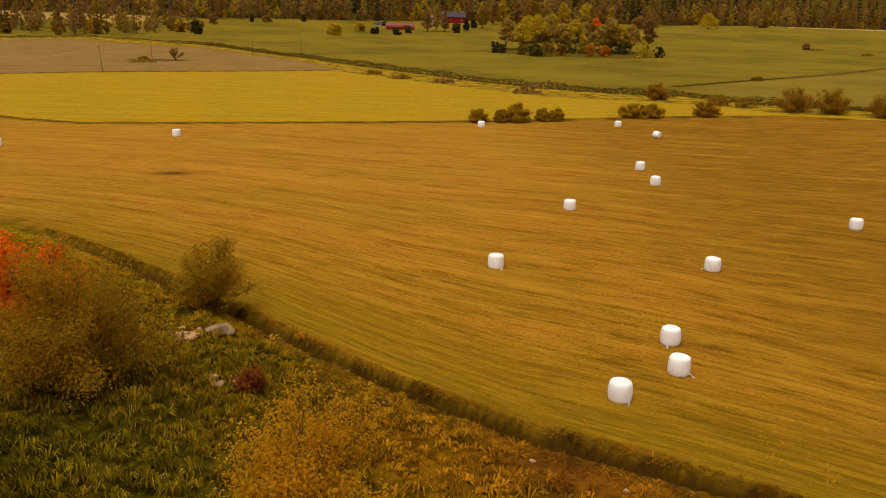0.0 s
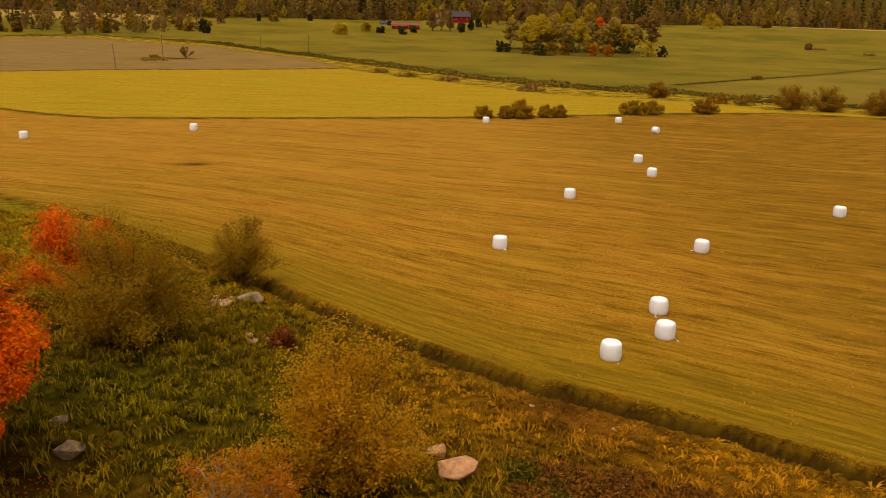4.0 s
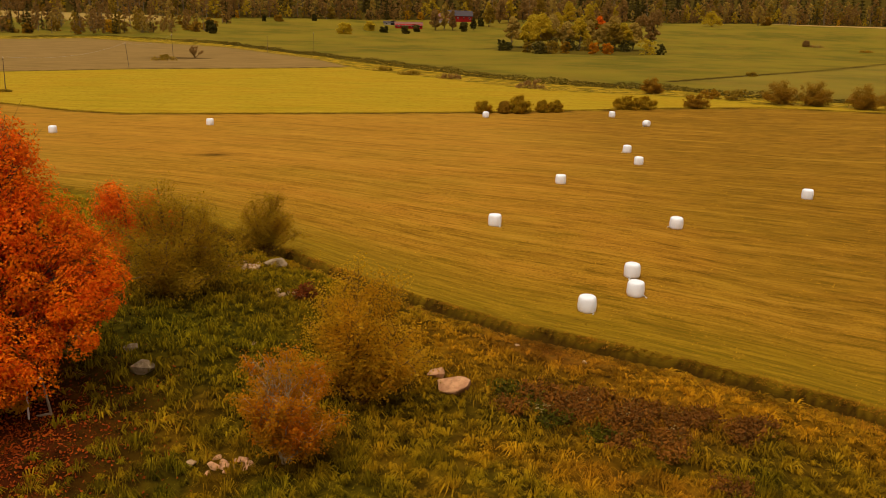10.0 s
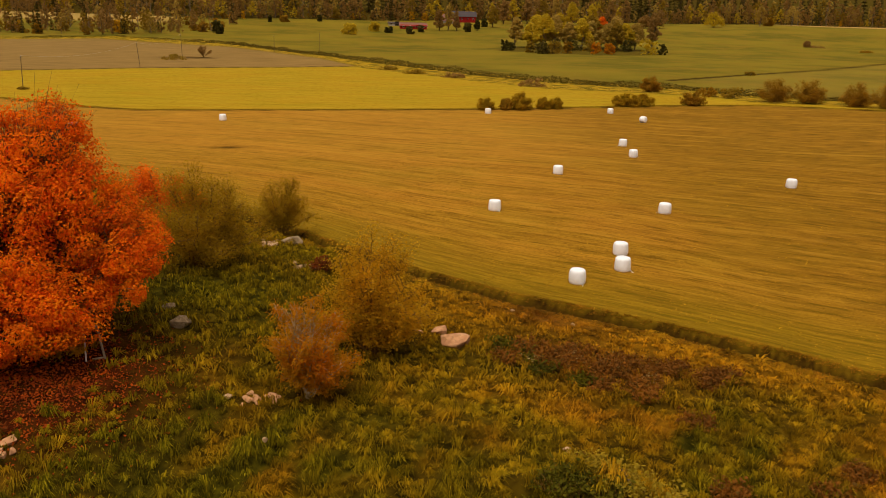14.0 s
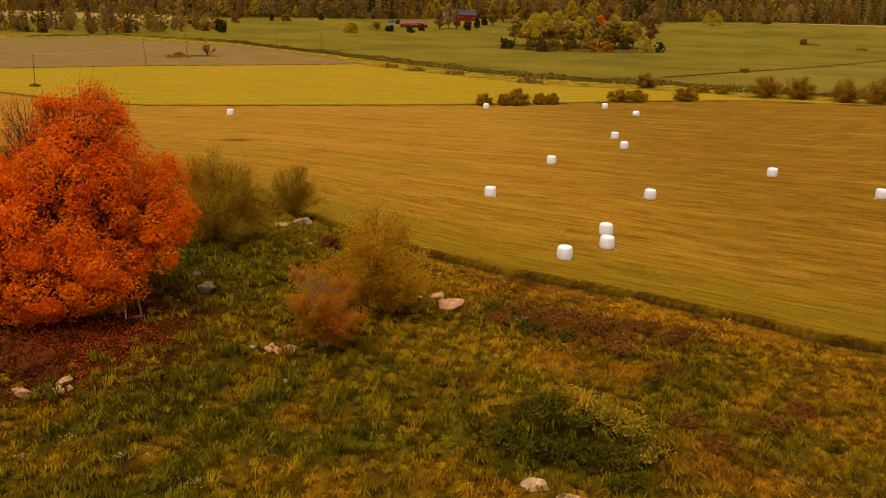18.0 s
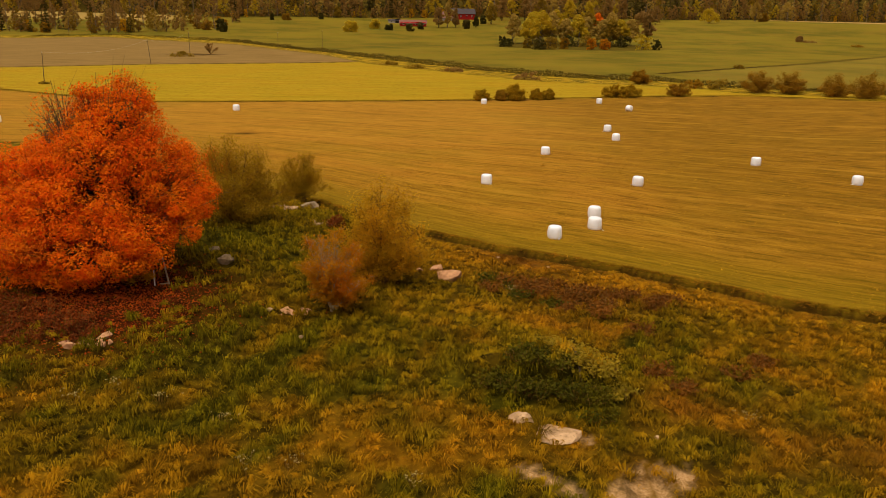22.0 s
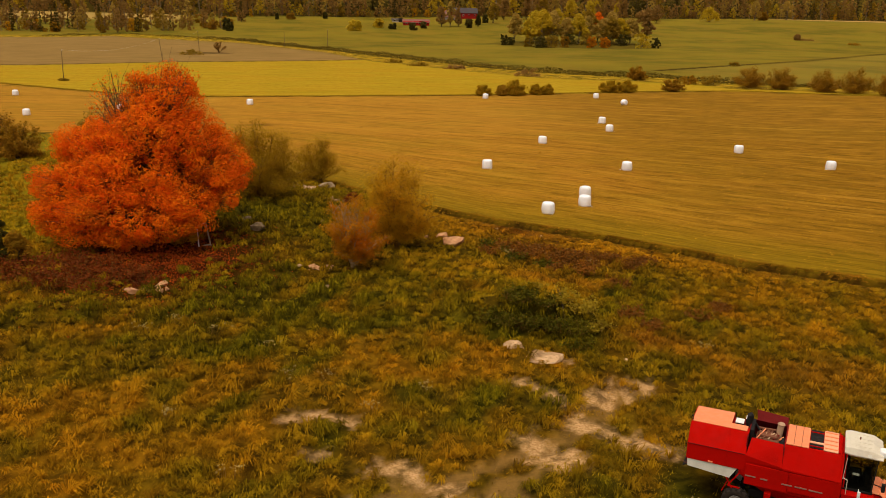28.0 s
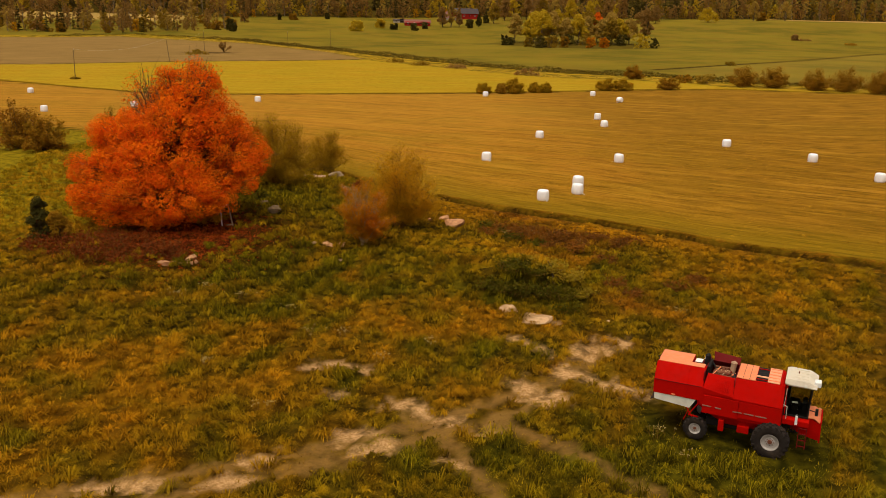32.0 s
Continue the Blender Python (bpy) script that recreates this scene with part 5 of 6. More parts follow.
# ---- trees and bushes of the near pasture ----
MAPLE = [(0.2, -1.7, 7.3, 2.7, 1.6, 1.5, 30, 330, 0.9), (-0.6, 0.0, 3.9, 5.8, 5.2, 3.2, 120, 330, 0.95), (-5.0, -1.2, 2.7, 2.6, 3.0, 2.3, 56, 320, 0.9), (4.9, 0.2, 4.9, 2.1, 2.6, 2.0, 50, 330, 0.9), (-2.8, 0.2, 5.5, 3.0, 3.0, 2.0, 52, 330, 0.9),
         (0.2, -0.6, 6.4, 4.0, 3.8, 2.1, 66, 330, 0.9), (0.9, 0.3, 8.4, 2.9, 2.8, 1.8, 56, 260, 0.9), (1.4, 0.4, 10.0, 2.5, 2.2, 1.4, 40, 170, 0.8), (1.4, 0.3, 10.9, 2.1, 1.8, 0.9, 20, 119, 0.7), (-2.0, 0.6, 9.6, 1.5, 1.4, 1.9, 30, 34, 0.8), (0.2, -4.6, 2.3, 4.2, 2.0, 1.8, 56, 330, 0.9), (-0.4, -3.6, 4.6, 3.4, 1.8, 1.6, 36, 330, 0.9),
         (-5.4, -1.6, 1.3, 2.0, 2.4, 1.3, 30, 300, 0.8), (-3.0, -4.0, 1.6, 3.0, 1.6, 1.3, 30, 260, 0.85), (2.8, -3.2, 2.6, 2.4, 1.8, 1.7, 30, 320, 0.9),
         (-3.4, -0.4, 6.6, 2.4, 2.4, 1.7, 34, 320, 0.9), (3.4, 0.0, 7.2, 2.0, 2.2, 1.6, 30, 300, 0.9), (5.6, -0.6, 3.6, 1.7, 2.0, 1.3, 18, 300, 0.8), (-5.6, -0.6, 3.6, 2.0, 2.4, 1.6, 26, 320, 0.85)]
tree("maple_tree", -22.1, 17.4, lobed(11, MAPLE, 0.072, [(1.0, 0.4, 11.6), (-2.2, 0.6, 11.2), (0.6, -0.5, 9.4), (3.0, 0.5, 6.6), (-3.0, 0, 6.2)], 11.9), LEAF["maple"], BARK,
     "large orange-leaved maple tree with a dense crown to the ground", "tree")
tree("dogwood", -19.0, 15.2, shrub(20, 3.2, 3.0, 12, 16, 40, 0.07, low=0.1), LEAF["golden"], TWIG, "yellow-brown shrub at the foot of the maple", "bush")
tree("rowan_tree", -21.4, 34.3, shrub(12, 6.3, 7.4, 17, 22, 52, 0.085, low=0.3, loose=0.085, least=0.4), LEAF["rowan"], BARK, "small red-leaved tree behind the olive bush", "tree")
tree("olive_tree", -16.6, 29.2, shrub(13, 6.9, 8.6, 33, 30, 42, 0.062, low=0.12, loose=0.085, top_bare=0.0, least=0.26), LEAF["olive_gold"], TWIG, "half-bare olive-brown broadleaved tree with many stems", "tree")
tree("yellow_tree", -27.5, 33.5, shrub(19, 5.4, 6.5, 17, 24, 40, 0.10, low=0.15, loose=0.08), LEAF["golden"], BARK, "yellow-leaved bushy tree between the maple and the field", "tree")
tree("field_edge_bush", -13.9, 42.2, shrub(14, 5.1, 5.2, 23, 26, 26, 0.065, low=0.18, loose=0.085, top_bare=0.0, least=0.3), LEAF["olive_gold"], TWIG, "multi-stemmed olive bush at the edge of the field", "bush")
tree("golden_tree", -3.6, 18.0, shrub(15, 6.9, 7.0, 29, 30, 42, 0.06, low=0.03, loose=0.06, top_bare=0.45, least=0.28), LEAF["golden"], TWIG, "half-bare young tree with golden leaves and a thin top", "tree")
tree("amber_bush", -6.1, 12.9, shrub(16, 5.0, 4.5, 36, 22, 46, 0.055, low=0.02, loose=0.05, gap=(0.36, 0.80), thick=1.2, least=0.4), LEAF["amber"], GREY_TWIG, "rounded amber bush with bare grey twigs in its middle", "bush")
tree("juniper", -30.6, 12.2, grow(17, 3.4, 1.6, 46, 120, 0.07, egg, stems=2, low=0.02, clump=0.2), LEAF["juniper"], BARK, "dark green narrow juniper in the pasture", "bush")
tree("juniper", -29.2, 12.0, grow(18, 2.4, 1.7, 40, 90, 0.08, egg, stems=2, low=0.05, clump=0.2), LEAF["olive"], BARK, "small dull green sapling beside a juniper", "bush")
for x, y, h, w, s, kind, lab in ((-54.5, 50, 6.0, 8, 21, "russet", "orange-tipped bush at the far end of the pasture"), (-49.3, 46.5, 4.4, 6.5, 22, "olive", "olive bush in the rough pasture"),
                                 (-43.3, 52.5, 5.0, 6.0, 23, "dull", "half-bare bush beside the mown field"), (-41.0, 54, 3.4, 3.6, 24, "olive", "dense low bush beside the mown field"), (-42.5, 49, 2.4, 2.8, 25, "olive", "small low bush in the pasture")):
    tree("bush", x, y, shrub(s, h * 0.95, w, 16, 24, 22, 0.12, low=0.08, loose=0.09, top_bare=0.7 if kind == "dull" else 0.25), LEAF[kind], BARK, lab, "bush", "bushes along the pasture")


# dry red-brown brush under the maple and in the hollow
def brush(name, x, y, h, w, n, leaf, label, seed):
    r = np.random.default_rng(seed)
    wood = []
    tips = []
    for _ in range(n):
        a, d = r.uniform(0, 6.3), r.uniform(0, 1) ** 0.5 * w / 2
        base = np.array([math.cos(a) * d, math.sin(a) * d, -0.05])
        tip = base + [r.normal() * 0.25, r.normal() * 0.25, h * r.uniform(0.5, 1.1)]
        wood.append(tube(np.stack([base, (base + tip) / 2 + r.normal(size=3) * 0.06, tip]), [0.014, 0.01, 0.005], 3))
        tips.append(base + (tip - base) * r.uniform(0.35, 1.05, (9, 1)) + r.normal(size=(9, 3)) * 0.10)
    tree(name, x, y, (join(wood), leaves(r, np.concatenate(tips), 0.09)), LEAF[leaf], TWIG, label, "bush", crown="foliage", wood_name="stem")


for k, (x, y, h, w) in enumerate(((-29.5, 10.6, 1.0, 2.6), (-27.0, 9.6, 1.1, 3.0), (-24.6, 8.8, 1.2, 3.2), (-22.4, 8.6, 1.1, 3.0), (-26.0, 11.6, 1.2, 3.0), (-20.6, 9.6, 0.9, 2.4), (-23.5, 11.0, 1.0, 3.0), (-19.5, 8.8, 1.0, 1.8))):
    brush("brush", x, y, h * 0.8, w * 1.1, 90, "brush", "dry red-brown brush under the maple", 300 + k)
brush("brush", -8.5, 30.6, 0.9, 1.1, 90, "brush", "small rust-red bush beside pale stones", 320)
for k, (x, y, h, w) in enumerate(((5.6, 19.6, 0.7, 2.0), (7.4, 18.6, 0.8, 2.4), (9.6, 17.6, 0.7, 2.2), (4.0, 18.4, 0.5, 1.4), (12.4, 7.2, 0.6, 1.5), (13.2, 5.6, 0.5, 1.2), (17.0, 7.4, 0.5, 1.2), (8.4, 19.8, 0.6, 1.8), (11.6, 16.4, 0.5, 1.6), (10.8, 18.7, 0.6, 2.0), (12.7, 17.5, 0.55, 1.8), (13.8, 18.4, 0.5, 1.8), (15.0, 16.7, 0.5, 1.7), (9.2, 16.3, 0.5, 1.6), (11.2, 15.2, 0.45, 1.5), (16.2, 17.4, 0.45, 1.6), (6.4, 18.6, 0.6, 1.8), (12.9, 12.6, 0.4, 1.3), (18.7, 8.7, 0.5, 1.1))):
    brush("weeds", x, y, h, w, 110, "weed", "clump of dry brown weeds in rough grass", 330 + k)


for k, (x, y, h, w, leaf) in enumerate(((3.4, 4.6, 0.5, 1.7, "nettle"), (4.5, 4.1, 0.6, 1.8, "nettle"), (5.6, 3.9, 0.65, 1.9, "nettle"), (6.8, 3.7, 0.6, 1.8, "nettle"), (7.9, 3.5, 0.5, 1.6, "nettle"), (5.0, 4.9, 0.5, 1.7, "nettle"), (6.2, 4.6, 0.55, 1.7, "nettle"), (8.2, 2.7, 0.4, 1.3, "nettle"),
                                        (4.8, 18.8, 0.5, 1.7, "nettle"), (6.0, 17.8, 0.5, 1.6, "nettle"), (8.2, 16.9, 0.4, 1.5, "nettle"), (3.9, 19.9, 0.4, 1.3, "nettle"))):
    brush("nettles", x, y, h, w * 1.1, 95, leaf, "bed of dark green nettles in rough grass", 360 + k)
for k, (x, y, h, w) in enumerate(((7.4, 4.9, 0.35, 1.6), (8.5, 4.5, 0.35, 1.5), (9.3, 3.9, 0.3, 1.3), (6.2, 5.6, 0.3, 1.4))):
    brush("withered_grass", x, y, h, w * 1.15, 75, "pale", "pale withered grass on top of the mound", 380 + k)


# ---- stones, timber and small things of the pasture ----
stone("boulder", 1.25, 20.0, (1.05, 0.75, 0.62), ROCK_PINK, "large pink granite boulder in the grass", 1, 0.2, rough=0.22, sink=0.22)
stone("boulder", 0.25, 20.9, (0.50, 0.42, 0.40), ROCK_PINK, "smaller pink granite boulder beside a large one", 2, 0.6, rough=0.2, sink=0.22)
stone("boulder", -14.4, 19.0, (0.62, 0.48, 0.46), ROCK_GREY, "pale grey boulder near the maple", 3, 0.3, rough=0.2, sink=0.2)
stone("boulder", -15.8, 20.9, (0.42, 0.34, 0.26), ROCK_GREY, "low brownish stone in fallen leaves", 4, 0.9, sink=0.25)
stone("boulder", -12.0, 37.3, (0.92, 0.60, 0.50), ROCK_GREY, "rounded grey boulder beside a stone heap", 5, 0.1, rough=0.15, sink=0.2)
stone("boulder", 4.4, 2.2, (0.72, 0.46, 0.36), ROCK_PALE, "pale flat stone at the foot of the mound", 6, -0.2, rough=0.3, sink=0.3)
stone("rock_slab", 6.15, 1.2, (1.35, 0.95, 0.30), ROCK_PALE, "flat pale rock slab bare of grass", 7, 0.15, cuts=4, rough=0.45, sink=0.2)
rs = np.random.default_rng(77)
for cx, cy, spread_, count, big, mat, lab in ((-13.9, 37.0, 1.0, 26, 0.40, ROCK_PALE, "pale grey field stone in a low heap"), (-9.3, 31.0, 0.75, 14, 0.42, ROCK_PALE, "pale field stone beside a rust-red bush"),
                                             (-16.7, 27.6, 0.7, 8, 0.30, ROCK_GREY, "grey stone under the olive tree"), (-18.7, 41.6, 0.6, 6, 0.30, ROCK_GREY, "grey stone at the field edge"),
                                             (-8.7, 12.6, 0.75, 12, 0.42, ROCK_PINK, "pinkish stone beside the amber bush"), (-18.6, 7.9, 0.7, 12, 0.34, ROCK_PINK, "pinkish stone in an overgrown heap")):
    for _ in range(count):
        x, y = cx + rs.normal() * spread_ * 0.6, cy + rs.normal() * spread_ * 0.42
        s = big * rs.uniform(0.3, 0.95)
        stone("stone", x, y, (s, s * rs.uniform(0.6, 0.95), s * rs.uniform(0.5, 0.8)), mat, lab, int(rs.integers(1, 9999)), rs.uniform(0, 3), cuts=2, rough=0.42, sink=0.24, group="stones of the heaps")
for x, y, s in ((-9.9, 12.5, 0.28), (-7.4, 9.4, 0.22), (5.9, 9.3, 0.26), (5.3, 8.5, 0.20), (-10.0, 23.0, 0.2), (10.6, 1.3, 0.2), (-18.0, 8.5, 0.5), (-19.3, 7.4, 0.42), (8.9, 24.3, 0.18), (5.2, 26.4, 0.2), (7.0, 9.0, 0.18), (-1.0, 21.2, 0.4)):
    stone("stone", x, y, (s, s * 0.75, s * 0.6), ROCK_PALE if s < 0.3 else ROCK_PINK, "single pale stone lying in the grass", int(100 * s + abs(x) * 10), x, cuts=2, rough=0.4, sink=0.22)

# fallen leaves under the maple
rf = np.random.default_rng(88)
fx, fy = -20.3 + rf.normal(size=9000) * 3.6, 12.6 + rf.normal(size=9000) * 2.8
fz = ground(fx, fy) + pasture_relief(fx, fy) * smooth(1.0, 4.0, field_edge(fx) - fy) + rf.uniform(0.01, 0.12, 9000)
FALLEN = leaf_material("fallen_maple_leaves", tone_of(136, 52, 12), tone_of(170, 72, 14), tone_of(96, 44, 14), 0.1)
tagged(new("fallen_leaves", mesh_from("fallen_leaves", *leaves(rf, np.stack([*site(fx, fy), fz], -1), 0.07), FALLEN, False)), "rust-red fallen leaves under the maple", "leaf litter", kind="stuff")

# a broken tree stem that leans on the mound
bm = bmesh.new()
v, f = tube([(7.05, 5.6, 0), (7.15, 5.2, 0.2), (7.28, 4.7, 0.26), (7.42, 4.2, 0.18), (7.5, 3.8, 0.0)], [0.04, 0.05, 0.06, 0.06, 0.07], 9)
v[:, 2] += np.array([lay(7.05, 5.6), lay(7.15, 5.2), lay(7.28, 4.7), lay(7.42, 4.2), lay(7.5, 3.8)]).repeat(9) + 0.06
v[:, 0], v[:, 1] = site(v[:, 0], v[:, 1])
tagged(new("log", mesh_from("log", v, f, bark_material("weathered_wood", rgb(112, 92, 62), rgb(70, 56, 38)))), "weathered grey tree stem lying over the green mound", "log")

# a small leaning frame of old timber
OLD_WHITE = paint_material("old_white_paint", rgb(206, 194, 176), rgb(140, 120, 96), 0.7, 0.5)
OLD_WOOD = paint_material("old_grey_timber", rgb(150, 128, 100), rgb(96, 78, 58), 0.8, 0.5)
gz = lay(-17.2, 14.9)
goal = thing("goal_frame", (-17.2, 14.9, gz), "small leaning white-painted goal frame beside the maple", "goal")
for nm, a, b, m in (("post", (-0.42, -0.42, -0.08), (-0.62, 0.05, 1.62), OLD_WHITE), ("crossbar", (-0.62, 0.05, 1.62), (-0.05, 0.45, 1.84), OLD_WHITE), ("post", (0.34, 0.30, -0.05), (-0.05, 0.45, 1.84), OLD_WOOD), ("ground_bar", (-0.45, -0.2, 0.06), (0.34, 0.30, 0.05), OLD_WOOD)):
    bm = bmesh.new()
    beam(bm, [0.85 * q for q in a], [0.85 * q for q in b], 0.075)
    part(nm, bm, m, goal)


# ---- bushes, woods and buildings far off ----
def lay_far(x, y):
    return float(ground(x, y))


far_bushes = [(9.4, 129.0, 2.0, 3.2, "olive_gold"), (13.9, 129.6, 2.0, 2.2, "olive"), (17.0, 130.4, 3.0, 4.0, "olive_gold"), (22.2, 132.4, 2.0, 2.6, "olive_gold"), (25.0, 133.2, 2.0, 2.8, "olive_gold"), (41.8, 140.4, 2.3, 5.6, "olive_gold"), (46.0, 141.6, 2.3, 6.0, "olive_gold"), (59.0, 145.0, 2.6, 5.6, "olive"),
              (57.4, 173.5, 3.4, 5, "russet"), (83.6, 156.2, 4.8, 7.0, "russet"), (91.8, 154.8, 4.8, 7.2, "russet"), (100.6, 149.5, 4.6, 7.4, "russet"), (107.5, 147.0, 5.2, 8, "russet"), (114, 142.5, 5.0, 7, "russet")]
for k, (x, y, h, w, kind) in enumerate(far_bushes):
    tree("bush", x, y, shrub(40 + k, h * 1.15, w * 1.2, 23, 12, 24, 0.15, low=0.02, loose=0.15, splay=1.0, least=0.2), LEAF["olive" if kind == "russet" else kind], TWIG, "wide golden-green bush at the end of the mown field" if w > 5.5 and kind == "olive_gold" else "rounded brown-green bush at the end of the mown field", "bush", "bushes at the field's end")


def conifer(seed, height, width):
    """A spruce: a thin trunk and tiers of drooping needle sprays."""
    r = np.random.default_rng(seed)
    pts = []
    for k in range(11):
        h = 0.10 + 0.88 * k / 10
        rad = 0.5 * width * (1.02 - h) ** 0.85
        n = int(7 + 30 * (1 - h))
        an, rr = r.uniform(0, 6.3, n), rad * r.uniform(0.3, 1.05, n)
        pts.append(np.stack([np.cos(an) * rr, np.sin(an) * rr, h * height - 0.25 * rr + r.normal(size=n) * 0.15], -1))
    wood = tube([(0, 0, 0), (0, 0, height * 0.5), (0, 0, height)], [0.02 * height, 0.012 * height, 0.02], 5)
    return wood, leaves(r, np.concatenate(pts), 0.10 * width + 0.2, 0.15)


def wild(seed, h, w, form, low, bare=0.0):
    return grow(seed, h, w, 26, 14, 0.72, form, low=low, clump=0.14, bare=bare, limb_every=5, limb_sides=3)


ARCH = [
    ("spruce", BARK, conifer(61, 22, 6)), ("spruce", BARK, conifer(62, 26, 6.5)), ("spruce", BARK, conifer(63, 17, 5)),
    ("birch", BIRCH_BARK, wild(64, 19, 7.5, egg, 0.16)), ("birch", BIRCH_BARK, wild(65, 15, 6, egg, 0.14)),
    ("brown", BARK, wild(66, 18, 8, egg, 0.12)), ("brown", BARK, wild(67, 13, 8, dome, 0.12)),
    ("dull", BARK, wild(68, 16, 8, egg, 0.18)), ("lime", BARK, wild(69, 16, 8.5, egg, 0.18)),
    ("golden", BARK, wild(70, 10, 6, dome, 0.1)), ("rowan", BARK, wild(71, 9, 6, dome, 0.12)), ("olive", BARK, wild(72, 7, 7, dome, 0.05)),
    ("brown", BIRCH_BARK, wild(73, 21, 6, egg, 0.3, 0.35)),
]


def spread(name, places, label):
    """Joins many far trees, (x, y, kind, scale), into one mesh for what nobody could count."""
    mats, vs, fs, ms, at = [BARK, BIRCH_BARK] + list(LEAF.values()), [], [], [], 0
    keys = list(LEAF)
    r = np.random.default_rng(5)
    for x, y, kind, s in places:
        leaf, bark, (wood, green_) = ARCH[kind]
        an = r.uniform(0, 6.3)
        rot = np.array([[math.cos(an), -math.sin(an), 0], [math.sin(an), math.cos(an), 0], [0, 0, r.uniform(0.88, 1.12)]]) * s
        base = np.array([*site(x, y), lay_far(x, y) - 0.3])
        for (v, f), slot in ((wood, 1 if bark == BIRCH_BARK else 0), (green_, 2 + keys.index(leaf))):
            vs.append(v @ rot.T + base)
            fs.append(f + at)
            ms.append(np.full(len(f), slot))
            at += len(v)
    me = mesh_from(name, np.concatenate(vs), np.concatenate(fs), mats, False, np.concatenate(ms))
    return tagged(new(name, me), label, "woods", kind="stuff")


r = np.random.default_rng(31)
wood_places = []
for x in np.arange(-440, 560, 7.2):
    edge = float(wood_edge(x))
    for row in range(3):
        xx, yy = x + r.uniform(-3.4, 3.4), edge + 3 + row * 13 + r.uniform(-5, 5)
        if x < -135:
            kind = r.choice([3, 3, 5, 6, 7, 12, 5, 8, 0])
        elif row == 0:
            kind = r.choice([3, 4, 5, 12, 7, 8, 5, 12, 2, 6])
        else:
            kind = r.choice([0, 1, 1, 7, 0, 5, 0] if row > 1 else [0, 7, 5, 3, 1, 0, 5])
        wood_places.append((xx, yy, int(kind), r.uniform(0.8, 1.2) * (1.0 if row < 2 else 1.25)))
for x in np.arange(-440, 560, 6.5):
    wood_places.append((x + r.uniform(-3, 3), float(wood_edge(x)) + r.uniform(-5, 3), int(r.choice([3, 5, 6, 6, 7, 8, 12, 5, 9, 11])), r.uniform(0.4, 0.75)))
spread("woods", wood_places, "mixed autumn woods of dark spruce and pale birch")
# looser groves on the near side of the woods
grove = []
for _ in range(170):
    x = r.uniform(-330, -150)
    y = np.interp(x, [-330, -257, -213, -165, -150], [395, 412, 410, 446, 462]) + r.uniform(0, 1) ** 1.6 * 75
    grove.append((x, y, int(r.choice([3, 4, 5, 6, 7, 7, 9, 11, 11, 11, 5, 2, 2, 6, 12])), r.uniform(0.35, 0.9)))
for _ in range(30):
    x = r.uniform(40, 165)
    grove.append((x, 600 + r.uniform(0, 35), int(r.choice([3, 5, 6, 7, 8, 12, 0])), r.uniform(0.7, 1.0)))
spread("grove", grove, "loose grove of autumn birches, willows and small spruces")


# ---- copse in the green field, single trees, farm, poles ----
def far_tree(x, y, h, w, leaf, seed, label, form=egg, bark=BARK, low=0.12, name="tree", clumps=60, per=44, size=0.6, group=""):
    grown = grow(seed, h, w, clumps, per, size, form, stems=1 if h > 8 else 3, low=low, clump=0.15, limb_every=2, limb_sides=3)
    wood, green_ = grown
    ob = thing(name, (x, y, lay_far(x, y) - 0.1), label, "bush" if name == "bush" else "tree", group)
    part("trunk", mesh_from("trunk", *wood, bark), None, ob)
    part("crown", mesh_from("crown", *green_, LEAF[leaf], False), None, ob)


COPSE = [(44, 408, 16, 8, "birch", egg), (52, 402, 13, 9, "lime", egg), (59, 398, 17.5, 14, "lime", egg), (66, 402, 17, 12, "birch", egg), (74, 400, 14, 9, "birch", egg), (81, 398, 16, 11, "lime", egg), (88, 404, 15, 9, "birch", egg),
         (97, 419, 16.5, 8, "rowan", egg), (97, 402, 13.5, 9, "birch", egg), (101, 396, 14, 9, "dull", egg), (107, 402, 14, 10, "lime", egg), (114, 404, 14, 9, "birch", egg), (123, 400, 20, 7, "brown", egg), (70, 412, 18, 11, "lime", egg), (90, 414, 17, 12, "dull", egg), (104, 414, 17, 12, "birch", egg), (56, 412, 17, 11, "lime", egg)]
for k, (x, y, h, w, leaf, form) in enumerate(COPSE):
    far_tree(x, y, h, w, leaf, 400 + k, {"birch": "yellow-green birch in a field copse", "lime": "broad yellow-green tree in a field copse", "rowan": "orange-red tree in a field copse"}.get(leaf, "brownish half-bare tree in a field copse"), form, BIRCH_BARK if leaf in ("birch", "lime") else BARK, 0.3, group="copse trees")
for k, (x, y, h, w, leaf) in enumerate(((34, 374, 5.5, 4, "juniper"), (38.5, 378, 4, 4, "juniper"), (47, 362, 5, 5, "dull"), (52, 352, 5.5, 7, "spruce"), (58, 354, 6, 8, "dull"), (66.8, 362, 5.6, 4.6, "olive"), (82, 361, 5.6, 5, "amber"), (89.5, 363, 5.4, 5, "amber"),
                                             (112, 368, 7.5, 8, "lime"), (119.5, 369, 5.4, 4.5, "juniper"), (64, 390, 6, 7, "spruce"), (75, 388, 6, 8, "juniper"), (86, 388, 6.5, 8, "dull"), (106, 390, 6, 8, "juniper"), (96, 388, 5, 7, "spruce"))):
    far_tree(x, y, h, w, leaf, 430 + k, "orange-brown rounded bush by a copse" if leaf == "amber" else "dark rounded bush at the edge of a copse", dome, name="bush", low=0.03, clumps=34, per=34, size=0.34, group="copse bushes")
